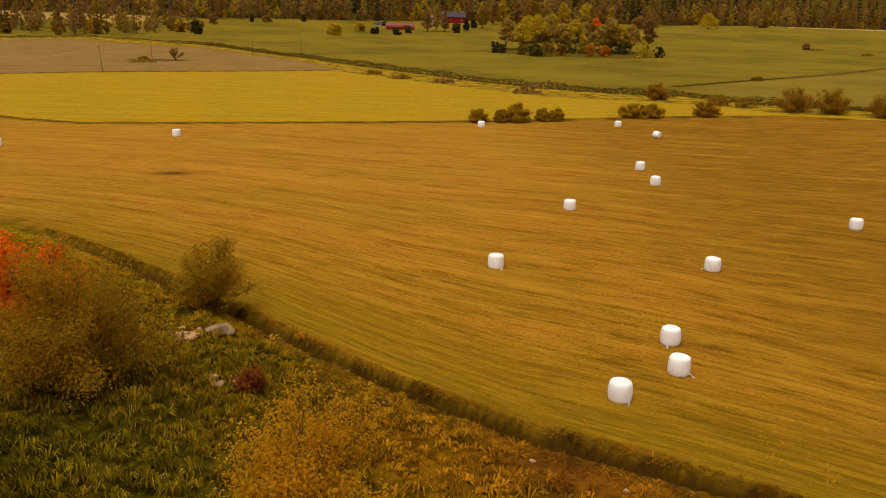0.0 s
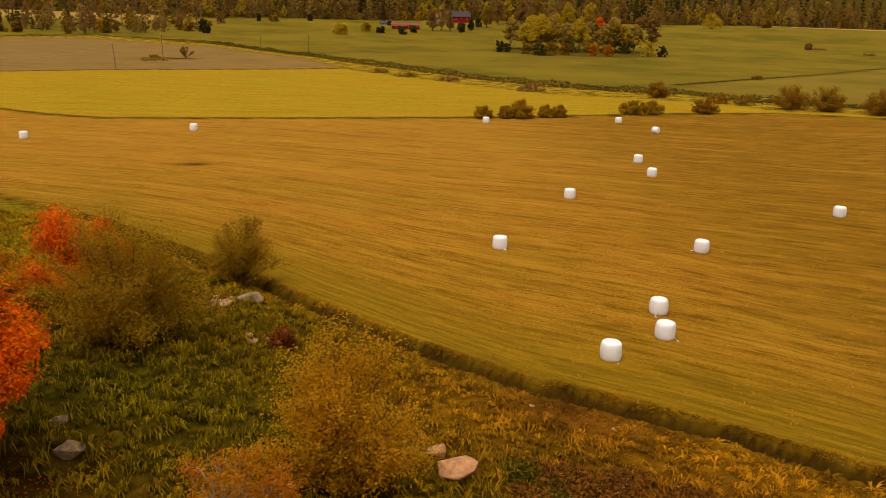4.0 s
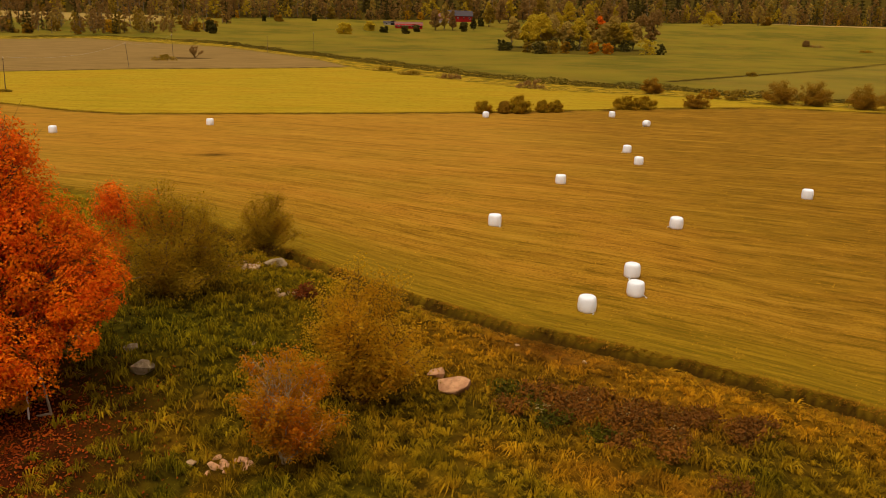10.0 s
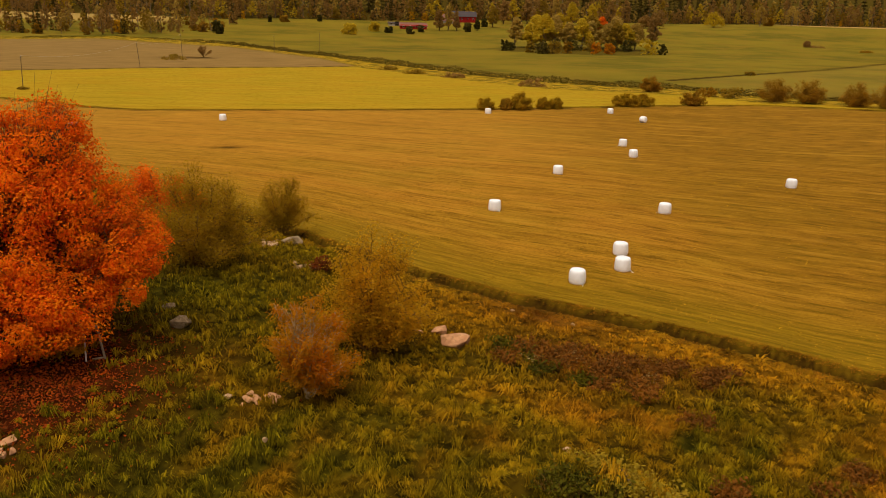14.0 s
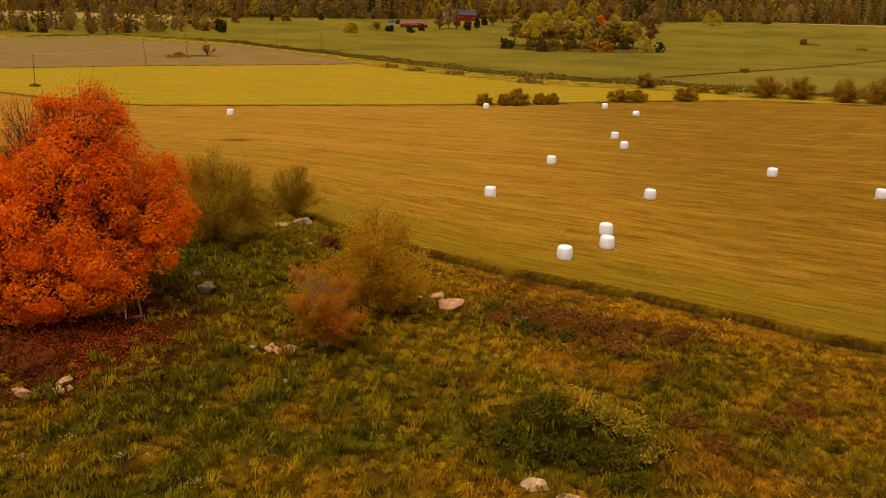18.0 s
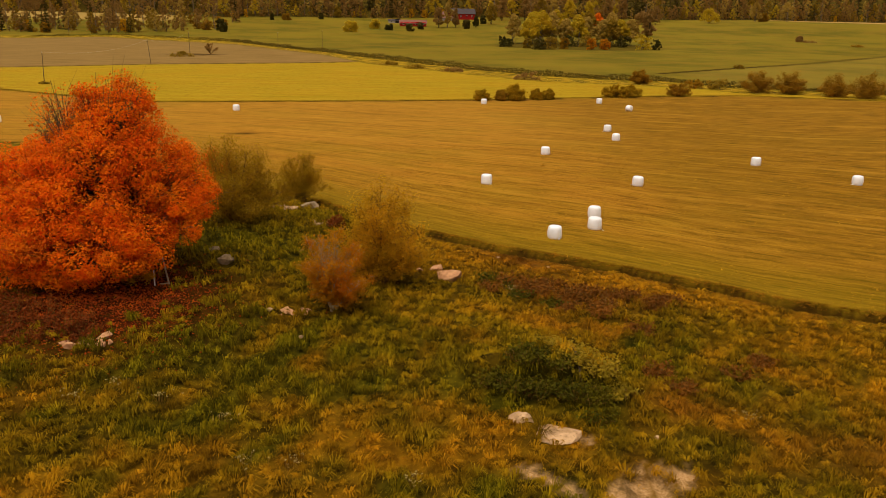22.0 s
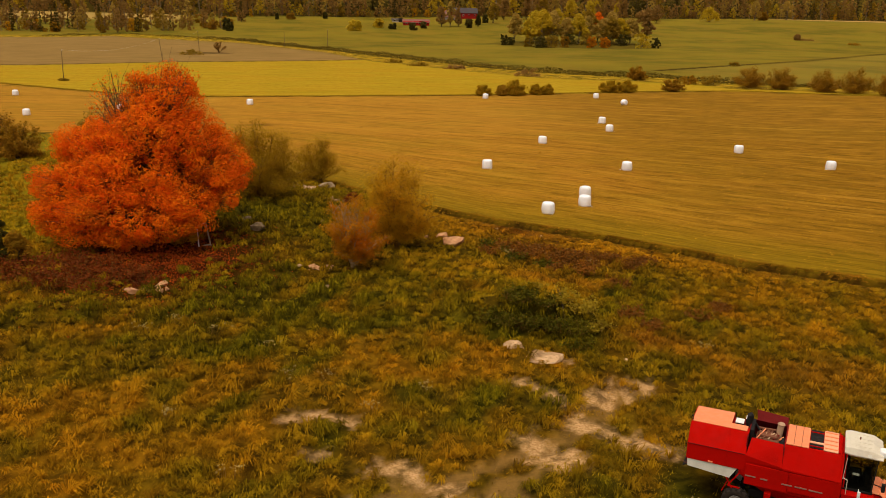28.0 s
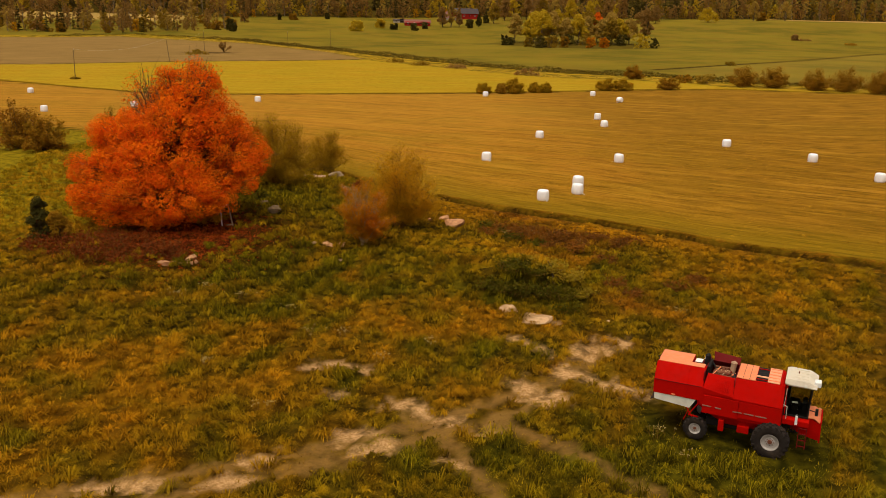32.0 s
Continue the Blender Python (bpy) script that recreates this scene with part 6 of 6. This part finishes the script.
# single trees round the far field
for k, (x, y, h, w, leaf) in enumerate(((-62, 474, 6.4, 8, "lime"), (-47.5, 501, 6, 6, "lime"), (-38.5, 492, 3.4, 2.4, "juniper"), (-35.8, 492, 4.0, 2.4, "juniper"), (-22.5, 488, 4.6, 4.4, "spruce"), (-15, 505, 4.4, 4, "spruce"), (19, 516, 6, 5, "spruce"), (26.5, 527, 8, 3.6, "juniper"), (34, 560, 6, 4, "juniper"),
                                             (-2, 520, 14, 6, "brown"), (5, 525, 17, 6, "birch"), (11, 522, 13, 5, "brown"), (40, 556, 15, 8, "dull"), (-132, 547, 4.4, 2.4, "juniper"), (-122, 551, 4.5, 6, "olive"), (-97, 566, 4.5, 3, "juniper"), (-88, 588, 9, 8, "dull"), (231, 597, 11, 14, "lime"), (285, 632, 16, 9, "birch"),
                                             (296, 640, 7, 7, "olive"), (178, 574, 13, 9, "brown"), (165, 570, 9, 12, "brown"), (343, 694, 17, 12, "birch"), (-146, 456, 7, 5, "juniper"), (-142, 448, 5, 4, "juniper"), (239, 449, 3.6, 3.6, "brown"), (52, 590, 17, 9, "brown"), (60, 600, 18, 9, "lime"), (72, 600, 18, 10, "brown"), (84, 590, 18, 10, "dull"), (96, 600, 20, 8, "birch"), (108, 590, 17, 10, "lime"), (140, 590, 18, 10, "brown"), (125, 590, 16, 9, "lime"), (152, 585, 20, 8, "brown"))):
    far_tree(x, y, h, w, leaf, 460 + k, {"juniper": "small dark conifer in the far meadow", "spruce": "dark rounded conifer by the farm", "birch": "pale-stemmed yellowing birch at the far field"}.get(leaf, "brownish broadleaved tree at the far field"), dome if h < 8 else egg, BIRCH_BARK if leaf == "birch" else BARK, 0.04 if h < 8 else 0.2, size=0.55, per=26, group="trees of the far field")

tree("small_tree", -93.5, 265, shrub(498, 4.4, 7.0, 11, 20, 12, 0.16, low=0.35, loose=0.08, least=0.45), LEAF["brown"], TWIG, "small half-bare tree on a grassy hump in ploughland", "tree")
# hedge of rank growth along the stream, and rough grass along the field borders
r = np.random.default_rng(91)
pts, pale = [], []
for x in np.arange(-230, 125, 0.32):
    a, b = float(stream_near(x)), float(stream_far(x))
    for _ in range(22):
        s = r.uniform(0.4, 1.0) ** 0.6
        xx = x + r.uniform(-0.3, 0.3)
        hgt = 0.9 * (0.4 + 0.6 * abs(math.sin(x * 0.31) * math.sin(x * 0.113 + 1))) * (1.5 if s > 0.8 else 0.5)
        pts.append((xx, a + (b - a) * s, lay_far(xx, a) + r.uniform(0.05, 1.0) * hgt))
    pale.append((x, a + (b - a) * r.uniform(0.0, 0.2), lay_far(x, a) + r.uniform(0.0, 0.35)))
pts, pale = np.array(pts), np.array(pale)
for cloud in (pts, pale):
    cloud[:, 0], cloud[:, 1] = site(cloud[:, 0], cloud[:, 1])
tagged(new("stream_growth", mesh_from("stream_growth", *leaves(r, pts, 0.26), LEAF["moss"], False)), "rank brown-green growth along a stream", "reeds", kind="stuff")
tagged(new("stream_grass", mesh_from("stream_grass", *leaves(r, pale, 0.25), LEAF["birch"], False)), "pale yellow rough grass along a stream", "grass", kind="stuff")
edge_pts = np.array([(x, float(far_edge(x)) + r.normal() * 0.3, r.uniform(0.0, 0.2) + lay_far(x, 120)) for x in np.arange(-115, 125, 0.035)])
edge_pts[:, 0], edge_pts[:, 1] = site(edge_pts[:, 0], edge_pts[:, 1])
tagged(new("border_grass", mesh_from("border_grass", *leaves(r, edge_pts, 0.12), LEAF["dull"], False)), "strip of long brown grass between two fields", "grass", kind="stuff")

# farm buildings
BARN_RED = paint_material("barn_red_boards", rgb(150, 26, 18), rgb(104, 30, 20), 0.8, 0.4)
SLATE = paint_material("grey_barn_roof", rgb(74, 64, 62), rgb(56, 48, 46), 0.7, 0.4)
RUSTY_ROOF = paint_material("rusty_pink_roof", rgb(128, 86, 70), rgb(104, 66, 50), 0.7, 0.5)
PALE_WALL = paint_material("pale_grey_wall", rgb(186, 176, 164), rgb(150, 136, 120), 0.8, 0.4)
DARK_PANE = paint_material("dark_window_pane", rgb(40, 36, 34), rgb(60, 54, 48), 0.2, 0.2)


def farmhouse(name, x, y, long, deep, wall_h, roof_h, turn, wall, roof, label, windows):
    ob = thing(name, (x, y, lay_far(x, y) - 0.2), label, "building", turn=turn)
    bm = bmesh.new()
    d = deep / 2
    loft(bm, [(-long / 2, [(-d, 0), (-d, wall_h), (0, wall_h + roof_h), (d, wall_h), (d, 0)]), (long / 2, [(-d, 0), (-d, wall_h), (0, wall_h + roof_h), (d, wall_h), (d, 0)])])
    body = part("wall", bm, wall, ob)
    for s in (-1, 1):
        bm = bmesh.new()
        shell(bm, [[(-long / 2 - 0.6, s * (d + 0.5), wall_h - 0.3), (long / 2 + 0.6, s * (d + 0.5), wall_h - 0.3)], [(-long / 2 - 0.6, 0, wall_h + roof_h + 0.12), (long / 2 + 0.6, 0, wall_h + roof_h + 0.12)]], 0.2)
        part("roof", bm, roof, ob)
    for k in range(windows):
        wx = -long / 2 + long * (k + 0.5) / windows
        bm = bmesh.new()
        box(bm, wx - 0.6, wx + 0.6, -d - 0.06, -d + 0.05, wall_h * 0.45, wall_h * 0.45 + 1.3)
        win = part("window", bm, PALE_WALL, ob)
        bm = bmesh.new()
        box(bm, wx - 0.45, wx + 0.45, -d - 0.09, -d - 0.05, wall_h * 0.45 + 0.15, wall_h * 0.45 + 1.15)
        part("pane", bm, DARK_PANE, win)
    bm = bmesh.new()
    box(bm, long * 0.1, long * 0.1 + 3.0, -d - 0.08, -d + 0.05, 0.2, 3.0)
    part("door", bm, DARK_PANE if wall == PALE_WALL else wall, ob)


farmhouse("barn", 16.5, 604, 22, 9, 4.4, 3.6, radians(8), BARN_RED, SLATE, "large red wooden barn with a grey roof", 5)
farmhouse("barn", 4.5, 598, 8, 7, 3.8, 2.6, radians(-60), BARN_RED, RUSTY_ROOF, "red barn wing with a rust-pink roof", 2)
farmhouse("shed", 4, 590, 11, 5, 2.0, 1.0, radians(4), PALE_WALL, RUSTY_ROOF, "low pale shed before a red barn", 3)
farmhouse("farm_cottage", -21.5, 530, 18, 8, 2.3, 1.7, radians(5), BARN_RED, RUSTY_ROOF, "low red farm building with a rusty roof", 4)
farmhouse("shed", -37, 552, 8, 4, 1.8, 0.7, radians(2), PALE_WALL, SLATE, "pale low shed in the meadow", 2)

# wooden poles with one line
POLE = bark_material("tarred_pole_wood", rgb(124, 102, 72), rgb(96, 78, 54))
POLES = [(-96.2, 146.5, 6.8, 0.02), (-96.9, 213, 6.9, -0.10), (-99.0, 257.1, 8.0, -0.03), (-75.7, 307.9, 6.7, 0.0), (-57.9, 324.3, 7.6, 0.0)]
tops = []
for x, y, h, lean_ in POLES:
    z = lay_far(x, y)
    pole = thing("utility_pole", (x, y, z), "tarred wooden line pole standing in a field", "pole", "line poles")
    v, f = tube([(0, 0, -0.2), (lean_ * h / 2, 0, h / 2), (lean_ * h, 0, h)], [0.10, 0.085, 0.07], 8)
    part("shaft", mesh_from("shaft", v, f, POLE), None, pole)
    bm = bmesh.new()
    rod(bm, (lean_ * h, 0, h), (lean_ * h, 0, h + 0.25), 0.06, 0.04, 8)
    part("insulator", bm, PALE_WALL, pole)
    bm = bmesh.new()
    beam(bm, (lean_ * h - 0.3, 0, h - 0.3), (lean_ * h + 0.3, 0, h - 0.3), 0.07)
    part("cross_arm", bm, POLE, pole)
    px, py = site(x, y)
    tops.append(Vector((px + lean_ * h, py, z + h + 0.2)))
for a, b in zip(tops[:3], tops[1:3]):
    ts = np.linspace(0, 1, 14)
    line = np.array([a.lerp(b, t) for t in ts]) - np.stack([0 * ts, 0 * ts, 1.6 * 4 * ts * (1 - ts)], -1)
    v, f = tube(line, np.full(14, 0.014), 4)
    tagged(new("cable", mesh_from("cable", v, f, PALE_WALL)), "thin pale cable sagging between line poles", "cable")
for x, y, h, w, leaf in ((-96.2, 146.5, 0.5, 2.4, "dull"), (-104, 262, 1.2, 3, "dull"), (-100, 250, 0.7, 10, "dull"), (245, 446, 1.2, 9, "brown"), (262, 420, 1.0, 8, "olive"), (113, 239, 1.5, 3, "dull"), (-18, 226, 1.2, 6, "dull"), (-8, 213, 1.2, 6, "dull"), (4, 203, 1.2, 6, "brown"), (26, 181, 2.0, 6, "brown"), (70, 165, 2.0, 5, "olive"), (76, 163, 2.4, 6, "dull")):
    far_tree(x, y, h, w, leaf, int(abs(x) * 7 + y), "low brown scrub in a field", dome, name="bush", low=0.02, clumps=22, per=20, size=0.3, group="field scrub")


# ---- long grass of the pasture and stubble of the field ----
def grass_material(name, stubble=False):
    m = Mat(name, rough=0.9, spec=0.05)
    at = m.add("Attribute")
    at.attribute_name = "zone_c"
    sc = m.add("SeparateColor", Color=at.outputs["Color"]).outputs
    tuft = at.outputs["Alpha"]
    each = m.add("NewGeometry").outputs["Random Per Island"]
    mid, wide = m.noise(1.3, 5.0, 0.6), m.noise(0.16, 4.0)
    if stubble:
        tone = m.mix(each, tone_of(116, 84, 20), tone_of(184, 130, 50))
    else:
        tone = m.mix(m.step(mid, 0.35, 0.65), tone_of(106, 86, 12), tone_of(158, 122, 22))
        tone = m.mix(m.step(wide, 0.42, 0.62), tone, m.mix(mid, tone_of(126, 92, 16), tone_of(166, 116, 24)))
        tone = m.mix(sc[1], tone, m.mix(each, tone_of(146, 94, 14), tone_of(178, 122, 24)))
        tone = m.mix(sc[2], tone, m.mix(each, tone_of(76, 70, 8), tone_of(130, 110, 18)))
        tone = m.mix(sc[0], tone, m.mix(each, tone_of(112, 64, 16), tone_of(160, 100, 34)))
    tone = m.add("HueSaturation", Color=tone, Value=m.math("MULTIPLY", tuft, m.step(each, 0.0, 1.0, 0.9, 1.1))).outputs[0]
    m.colour(tone)
    return m.m


def blades(r, x, y, length, width, count, lean, mat, name, label, cat, rank=0.0):
    """Tufts of bent blades at x, y; all blades of a tuft lean much the same way."""
    n = len(x)
    z = ground(x, y) + np.where((np.abs(x) < 46) & (y < 62), pasture_relief(x, y) * smooth(1.0, 4.0, field_edge(x) - y) * smooth(60, 40, np.abs(x)), 0)
    kin, way = r.uniform(0, 1, n), 2.2 * waves(x, y, 7.0, 41)
    base = np.repeat(np.stack([*site(x, y), z - 0.02], -1), count, 0)
    ln = np.repeat(length, count) * r.uniform(0.6, 1.25, n * count)
    an = np.repeat(way, count) + r.normal(size=n * count) * 0.8
    tilt = lean * r.uniform(0.4, 1.2, n * count)
    base[:, :2] += r.normal(size=(n * count, 2)) * 0.10
    d = np.stack([np.cos(an) * np.sin(tilt), np.sin(an) * np.sin(tilt), np.cos(tilt)], -1)
    side = np.stack([-np.sin(an), np.cos(an), 0 * an], -1) * (width * r.uniform(0.6, 1.3, n * count))[:, None]
    tip = base + d * ln[:, None] - np.stack([0 * ln, 0 * ln, 0.25 * ln * np.sin(tilt)], -1)
    v = np.stack([base - side, base + side, tip], 1).reshape(-1, 3)
    me = mesh_from(name, v, np.arange(len(v)).reshape(-1, 3), mat, False)
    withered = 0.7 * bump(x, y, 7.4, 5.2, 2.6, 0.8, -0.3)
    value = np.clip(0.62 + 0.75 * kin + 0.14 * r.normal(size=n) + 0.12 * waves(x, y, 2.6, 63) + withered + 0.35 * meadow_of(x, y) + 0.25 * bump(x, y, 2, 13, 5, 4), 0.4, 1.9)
    zones = np.stack([np.maximum(fdry(x, y), rank), fgold(x, y), np.maximum(flush_shade(x, y) * (1 - withered), 0.3 * meadow_of(x, y)), value], -1)
    layer = me.color_attributes.new("zone_c", "FLOAT_COLOR", "POINT")
    layer.data.foreach_set("color", np.repeat(zones, count * 3, 0).astype(np.float32).ravel())
    return tagged(new(name, me), label, cat, kind="stuff")


def bare_ground(x, y):
    """How bare the ground is of grass, from 0 to 1: sand, worn tracks, leaf litter."""
    out = np.zeros(len(x))
    for ax, ay, bx, by, half in SAND:
        out = np.maximum(out, 0.9 * smooth(1.5, 0.3, near_line(x, y, [(ax, ay), (bx, by)]) / half + 0.45 * waves(x, y, 0.7, 11) + 0.35 * waves(x, y, 2.2, 12)))
    for line in TRACK:
        out = np.maximum(out, 0.85 * smooth(0.75, 0.2, near_line(x, y, line) + 0.2 * waves(x, y, 1.2, 13)))
    out = np.maximum(out, 0.7 * np.clip(bump(x, y, -20.5, 12.8, 6.6, 4.8) * 1.3 + 0.3 * bump(x, y, -18, 24, 4, 6), 0, 1))
    under = smooth(1.25, 0.85, np.maximum(np.abs((x - 13.6) * 0.88 + (y + 10.3) * -0.48) / 4.0, np.abs((x - 13.6) * 0.48 + (y + 10.3) * 0.88) / 1.5))
    return np.maximum(np.maximum(out, 0.9 * under), 0.75 * bump(x, y, 7, 25.5, 3.6, 1.6, -0.5))


def tussocks(r, x, y, radius, height, count, width, mat, name, label):
    """Tussocks of long grass at x, y: blades arch up and out of one foot and hang over at the tips."""
    n, k = len(x), len(x) * count
    z = ground(x, y) + np.where((np.abs(x) < 46) & (y < 62), pasture_relief(x, y) * smooth(1.0, 4.0, field_edge(x) - y) * smooth(60, 40, np.abs(x)), 0)
    foot = np.repeat(np.stack([*site(x, y), z - 0.03], -1), count, 0)
    rad, hgt = np.repeat(radius, count), np.repeat(height, count)
    lay_way = np.repeat(2.2 * waves(x, y, 7.0, 41) + 0.9 * waves(x, y, 2.0, 42), count)
    an = r.uniform(0, 2 * np.pi, k)
    out = np.stack([np.cos(an), np.sin(an), 0 * an], -1)
    comb = np.stack([np.cos(lay_way), np.sin(lay_way), 0 * an], -1) * (0.35 * rad)[:, None]
    far_out = (rad * r.uniform(0.35, 1.15, k))[:, None]
    high = (hgt * r.uniform(0.65, 1.15, k))[:, None]
    up = np.array([0, 0, 1.0])
    foot = foot + out * (rad * r.uniform(0.0, 0.35, k))[:, None]
    mid = foot + out * far_out * 0.5 + comb * 0.5 + up * high
    tip = foot + out * far_out + comb * 1.2 + up * high * r.uniform(0.05, 0.6, (k, 1))
    side = np.stack([-np.sin(an), np.cos(an), 0 * an], -1) * (np.repeat(width, count) * r.uniform(0.6, 1.3, k))[:, None]
    v = np.stack([foot - side * 0.7, foot + side * 0.7, mid - side, mid + side, tip], 1).reshape(-1, 3)
    f = (np.arange(k)[:, None] * 5 + np.array([0, 1, 3, 0, 3, 2, 2, 3, 4])).reshape(-1, 3)
    me = mesh_from(name, v, f, mat, False)
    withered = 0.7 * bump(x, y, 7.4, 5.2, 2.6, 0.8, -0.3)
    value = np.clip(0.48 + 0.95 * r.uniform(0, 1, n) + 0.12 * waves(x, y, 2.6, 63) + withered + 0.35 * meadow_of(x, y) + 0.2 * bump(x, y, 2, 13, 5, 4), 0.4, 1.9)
    zones = np.stack([fdry(x, y), fgold(x, y), np.maximum(flush_shade(x, y) * (1 - withered), 0.3 * meadow_of(x, y)), value], -1)
    layer = me.color_attributes.new("zone_c", "FLOAT_COLOR", "POINT")
    layer.data.foreach_set("color", np.repeat(zones, count * 5, 0).astype(np.float32).ravel())
    return tagged(new(name, me), label, "grass", kind="stuff")


r = np.random.default_rng(55)
PASTURE = grass_material("pasture_grass_blades")
gap = 0.62
x, y = (q.ravel() for q in np.meshgrid(np.arange(-48, 50, gap), np.arange(-19.5, 58, gap * 0.86)))
x, y = x + r.uniform(-0.5, 0.5, len(x)) * gap, y + r.uniform(-0.5, 0.5, len(x)) * gap
keep = (field_edge(x) - y > 1.7) & (np.abs(x) < 0.6 * (y + 40) + 3) & (bare_ground(x, y) < r.uniform(0.05, 0.7, len(x)))
x, y = x[keep], y[keep]
size = r.uniform(0.6, 1.35, len(x)) * (1 + 0.25 * waves(x, y, 1.9, 51))
rank = 1 + 0.45 * flush_shade(x, y) - 0.2 * fgold(x, y) + 0.3 * bump(x, y, 6, 4, 4, 2)
near = y < 14
for some, count, wide_ in ((near, 36, 0.0165), (~near, 21, 0.026)):
    a, b = x[some], y[some]
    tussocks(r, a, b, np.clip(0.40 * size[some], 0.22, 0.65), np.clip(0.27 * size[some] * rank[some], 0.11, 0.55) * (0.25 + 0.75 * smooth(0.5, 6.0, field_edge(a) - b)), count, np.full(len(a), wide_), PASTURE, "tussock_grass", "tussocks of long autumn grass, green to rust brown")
n = 50000
y = -19 + 66 * r.uniform(0, 1, n) ** 1.25
x = r.uniform(-1, 1, n) * (0.6 * (y + 40) + 3)
keep = (field_edge(x) - y > 1.9) & (np.abs(x) < 50) & (bare_ground(x, y) < r.uniform(0, 1, n))
x, y = x[keep], y[keep]
length = 0.16 * (1 + 0.3 * waves(x, y, 1.6, 51)) * (1 + 0.3 * fgold(x, y))
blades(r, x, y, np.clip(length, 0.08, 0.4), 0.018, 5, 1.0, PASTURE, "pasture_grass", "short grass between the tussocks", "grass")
# yarrow that has gone to seed, in small stands
SEED_HEAD = paint_material("pale_seed_heads", rgb(176, 152, 88), rgb(140, 118, 62), 0.9, 0.4)
for k, (cx, cy, wide_) in enumerate(((10.3, -10.7, 0.5), (11.0, -12.2, 0.4), (-13.0, 3.4, 0.6), (-15.4, 4.2, 0.5), (-17.0, 3.0, 0.5), (-9.6, 2.0, 0.5), (-7.8, -1.2, 0.6), (-5.8, -1.0, 0.5), (-3.2, -4.0, 0.4), (-0.6, -2.2, 0.4), (-8.4, -8.6, 0.5), (-12.6, -4.6, 0.4), (7.6, 19.2, 0.8), (9.8, 18.2, 0.8), (5.4, 18.0, 0.6), (11.8, 16.6, 0.6), (15.6, 3.0, 0.5))):
    ob = thing("yarrow", (cx, cy, lay(cx, cy)), "stand of pale seed heads in long grass", "wildflower", "yarrow stands")
    stalks, heads = [], []
    for _ in range(18):
        px, py, h = r.normal() * wide_ * 0.5, r.normal() * wide_ * 0.5, r.uniform(0.3, 0.5)
        stalks.append(tube([(px, py, -0.05), (px * 1.05, py * 1.05, h)], [0.008, 0.006], 3))
        for _ in range(5):
            heads.append((px * 1.05 + r.normal() * 0.03, py * 1.05 + r.normal() * 0.03, h + r.uniform(-0.01, 0.03)))
    tagged(part("stalk", mesh_from("stalk", *join(stalks), TWIG), None, ob), kind="stuff")
    tagged(part("seed_head", mesh_from("seed_head", *leaves(r, np.array(heads), 0.028), SEED_HEAD, False), None, ob), kind="stuff")
# rank growth on the bank of the ditch
n = 11000
x = r.uniform(-34, 44, n)
y = field_edge(x) - np.where(r.uniform(0, 1, n) < 0.25, r.uniform(-0.5, -0.05, n), r.uniform(1.7, 3.0, n))
blades(r, x, y, r.uniform(0.1, 0.22, n), 0.018, 5, 1.1, grass_material("ditch_grass_blades"), "ditch_grass", "rank brown grass along the field ditch", "grass", 0.75)
n = 70000
y = 10 + 65 * r.uniform(0, 1, n) ** 1.3
x = r.uniform(-40, 56, n)
keep = (y - field_edge(x) > 0.2) & (np.abs(x) < 0.66 * (y + 40))
x, y = x[keep], y[keep]
blades(r, x, y, r.uniform(0.05, 0.13, len(x)), 0.03, 3, 0.9, grass_material("field_stubble", True), "field_stubble", "short straw-coloured stubble of the mown field", "stubble")
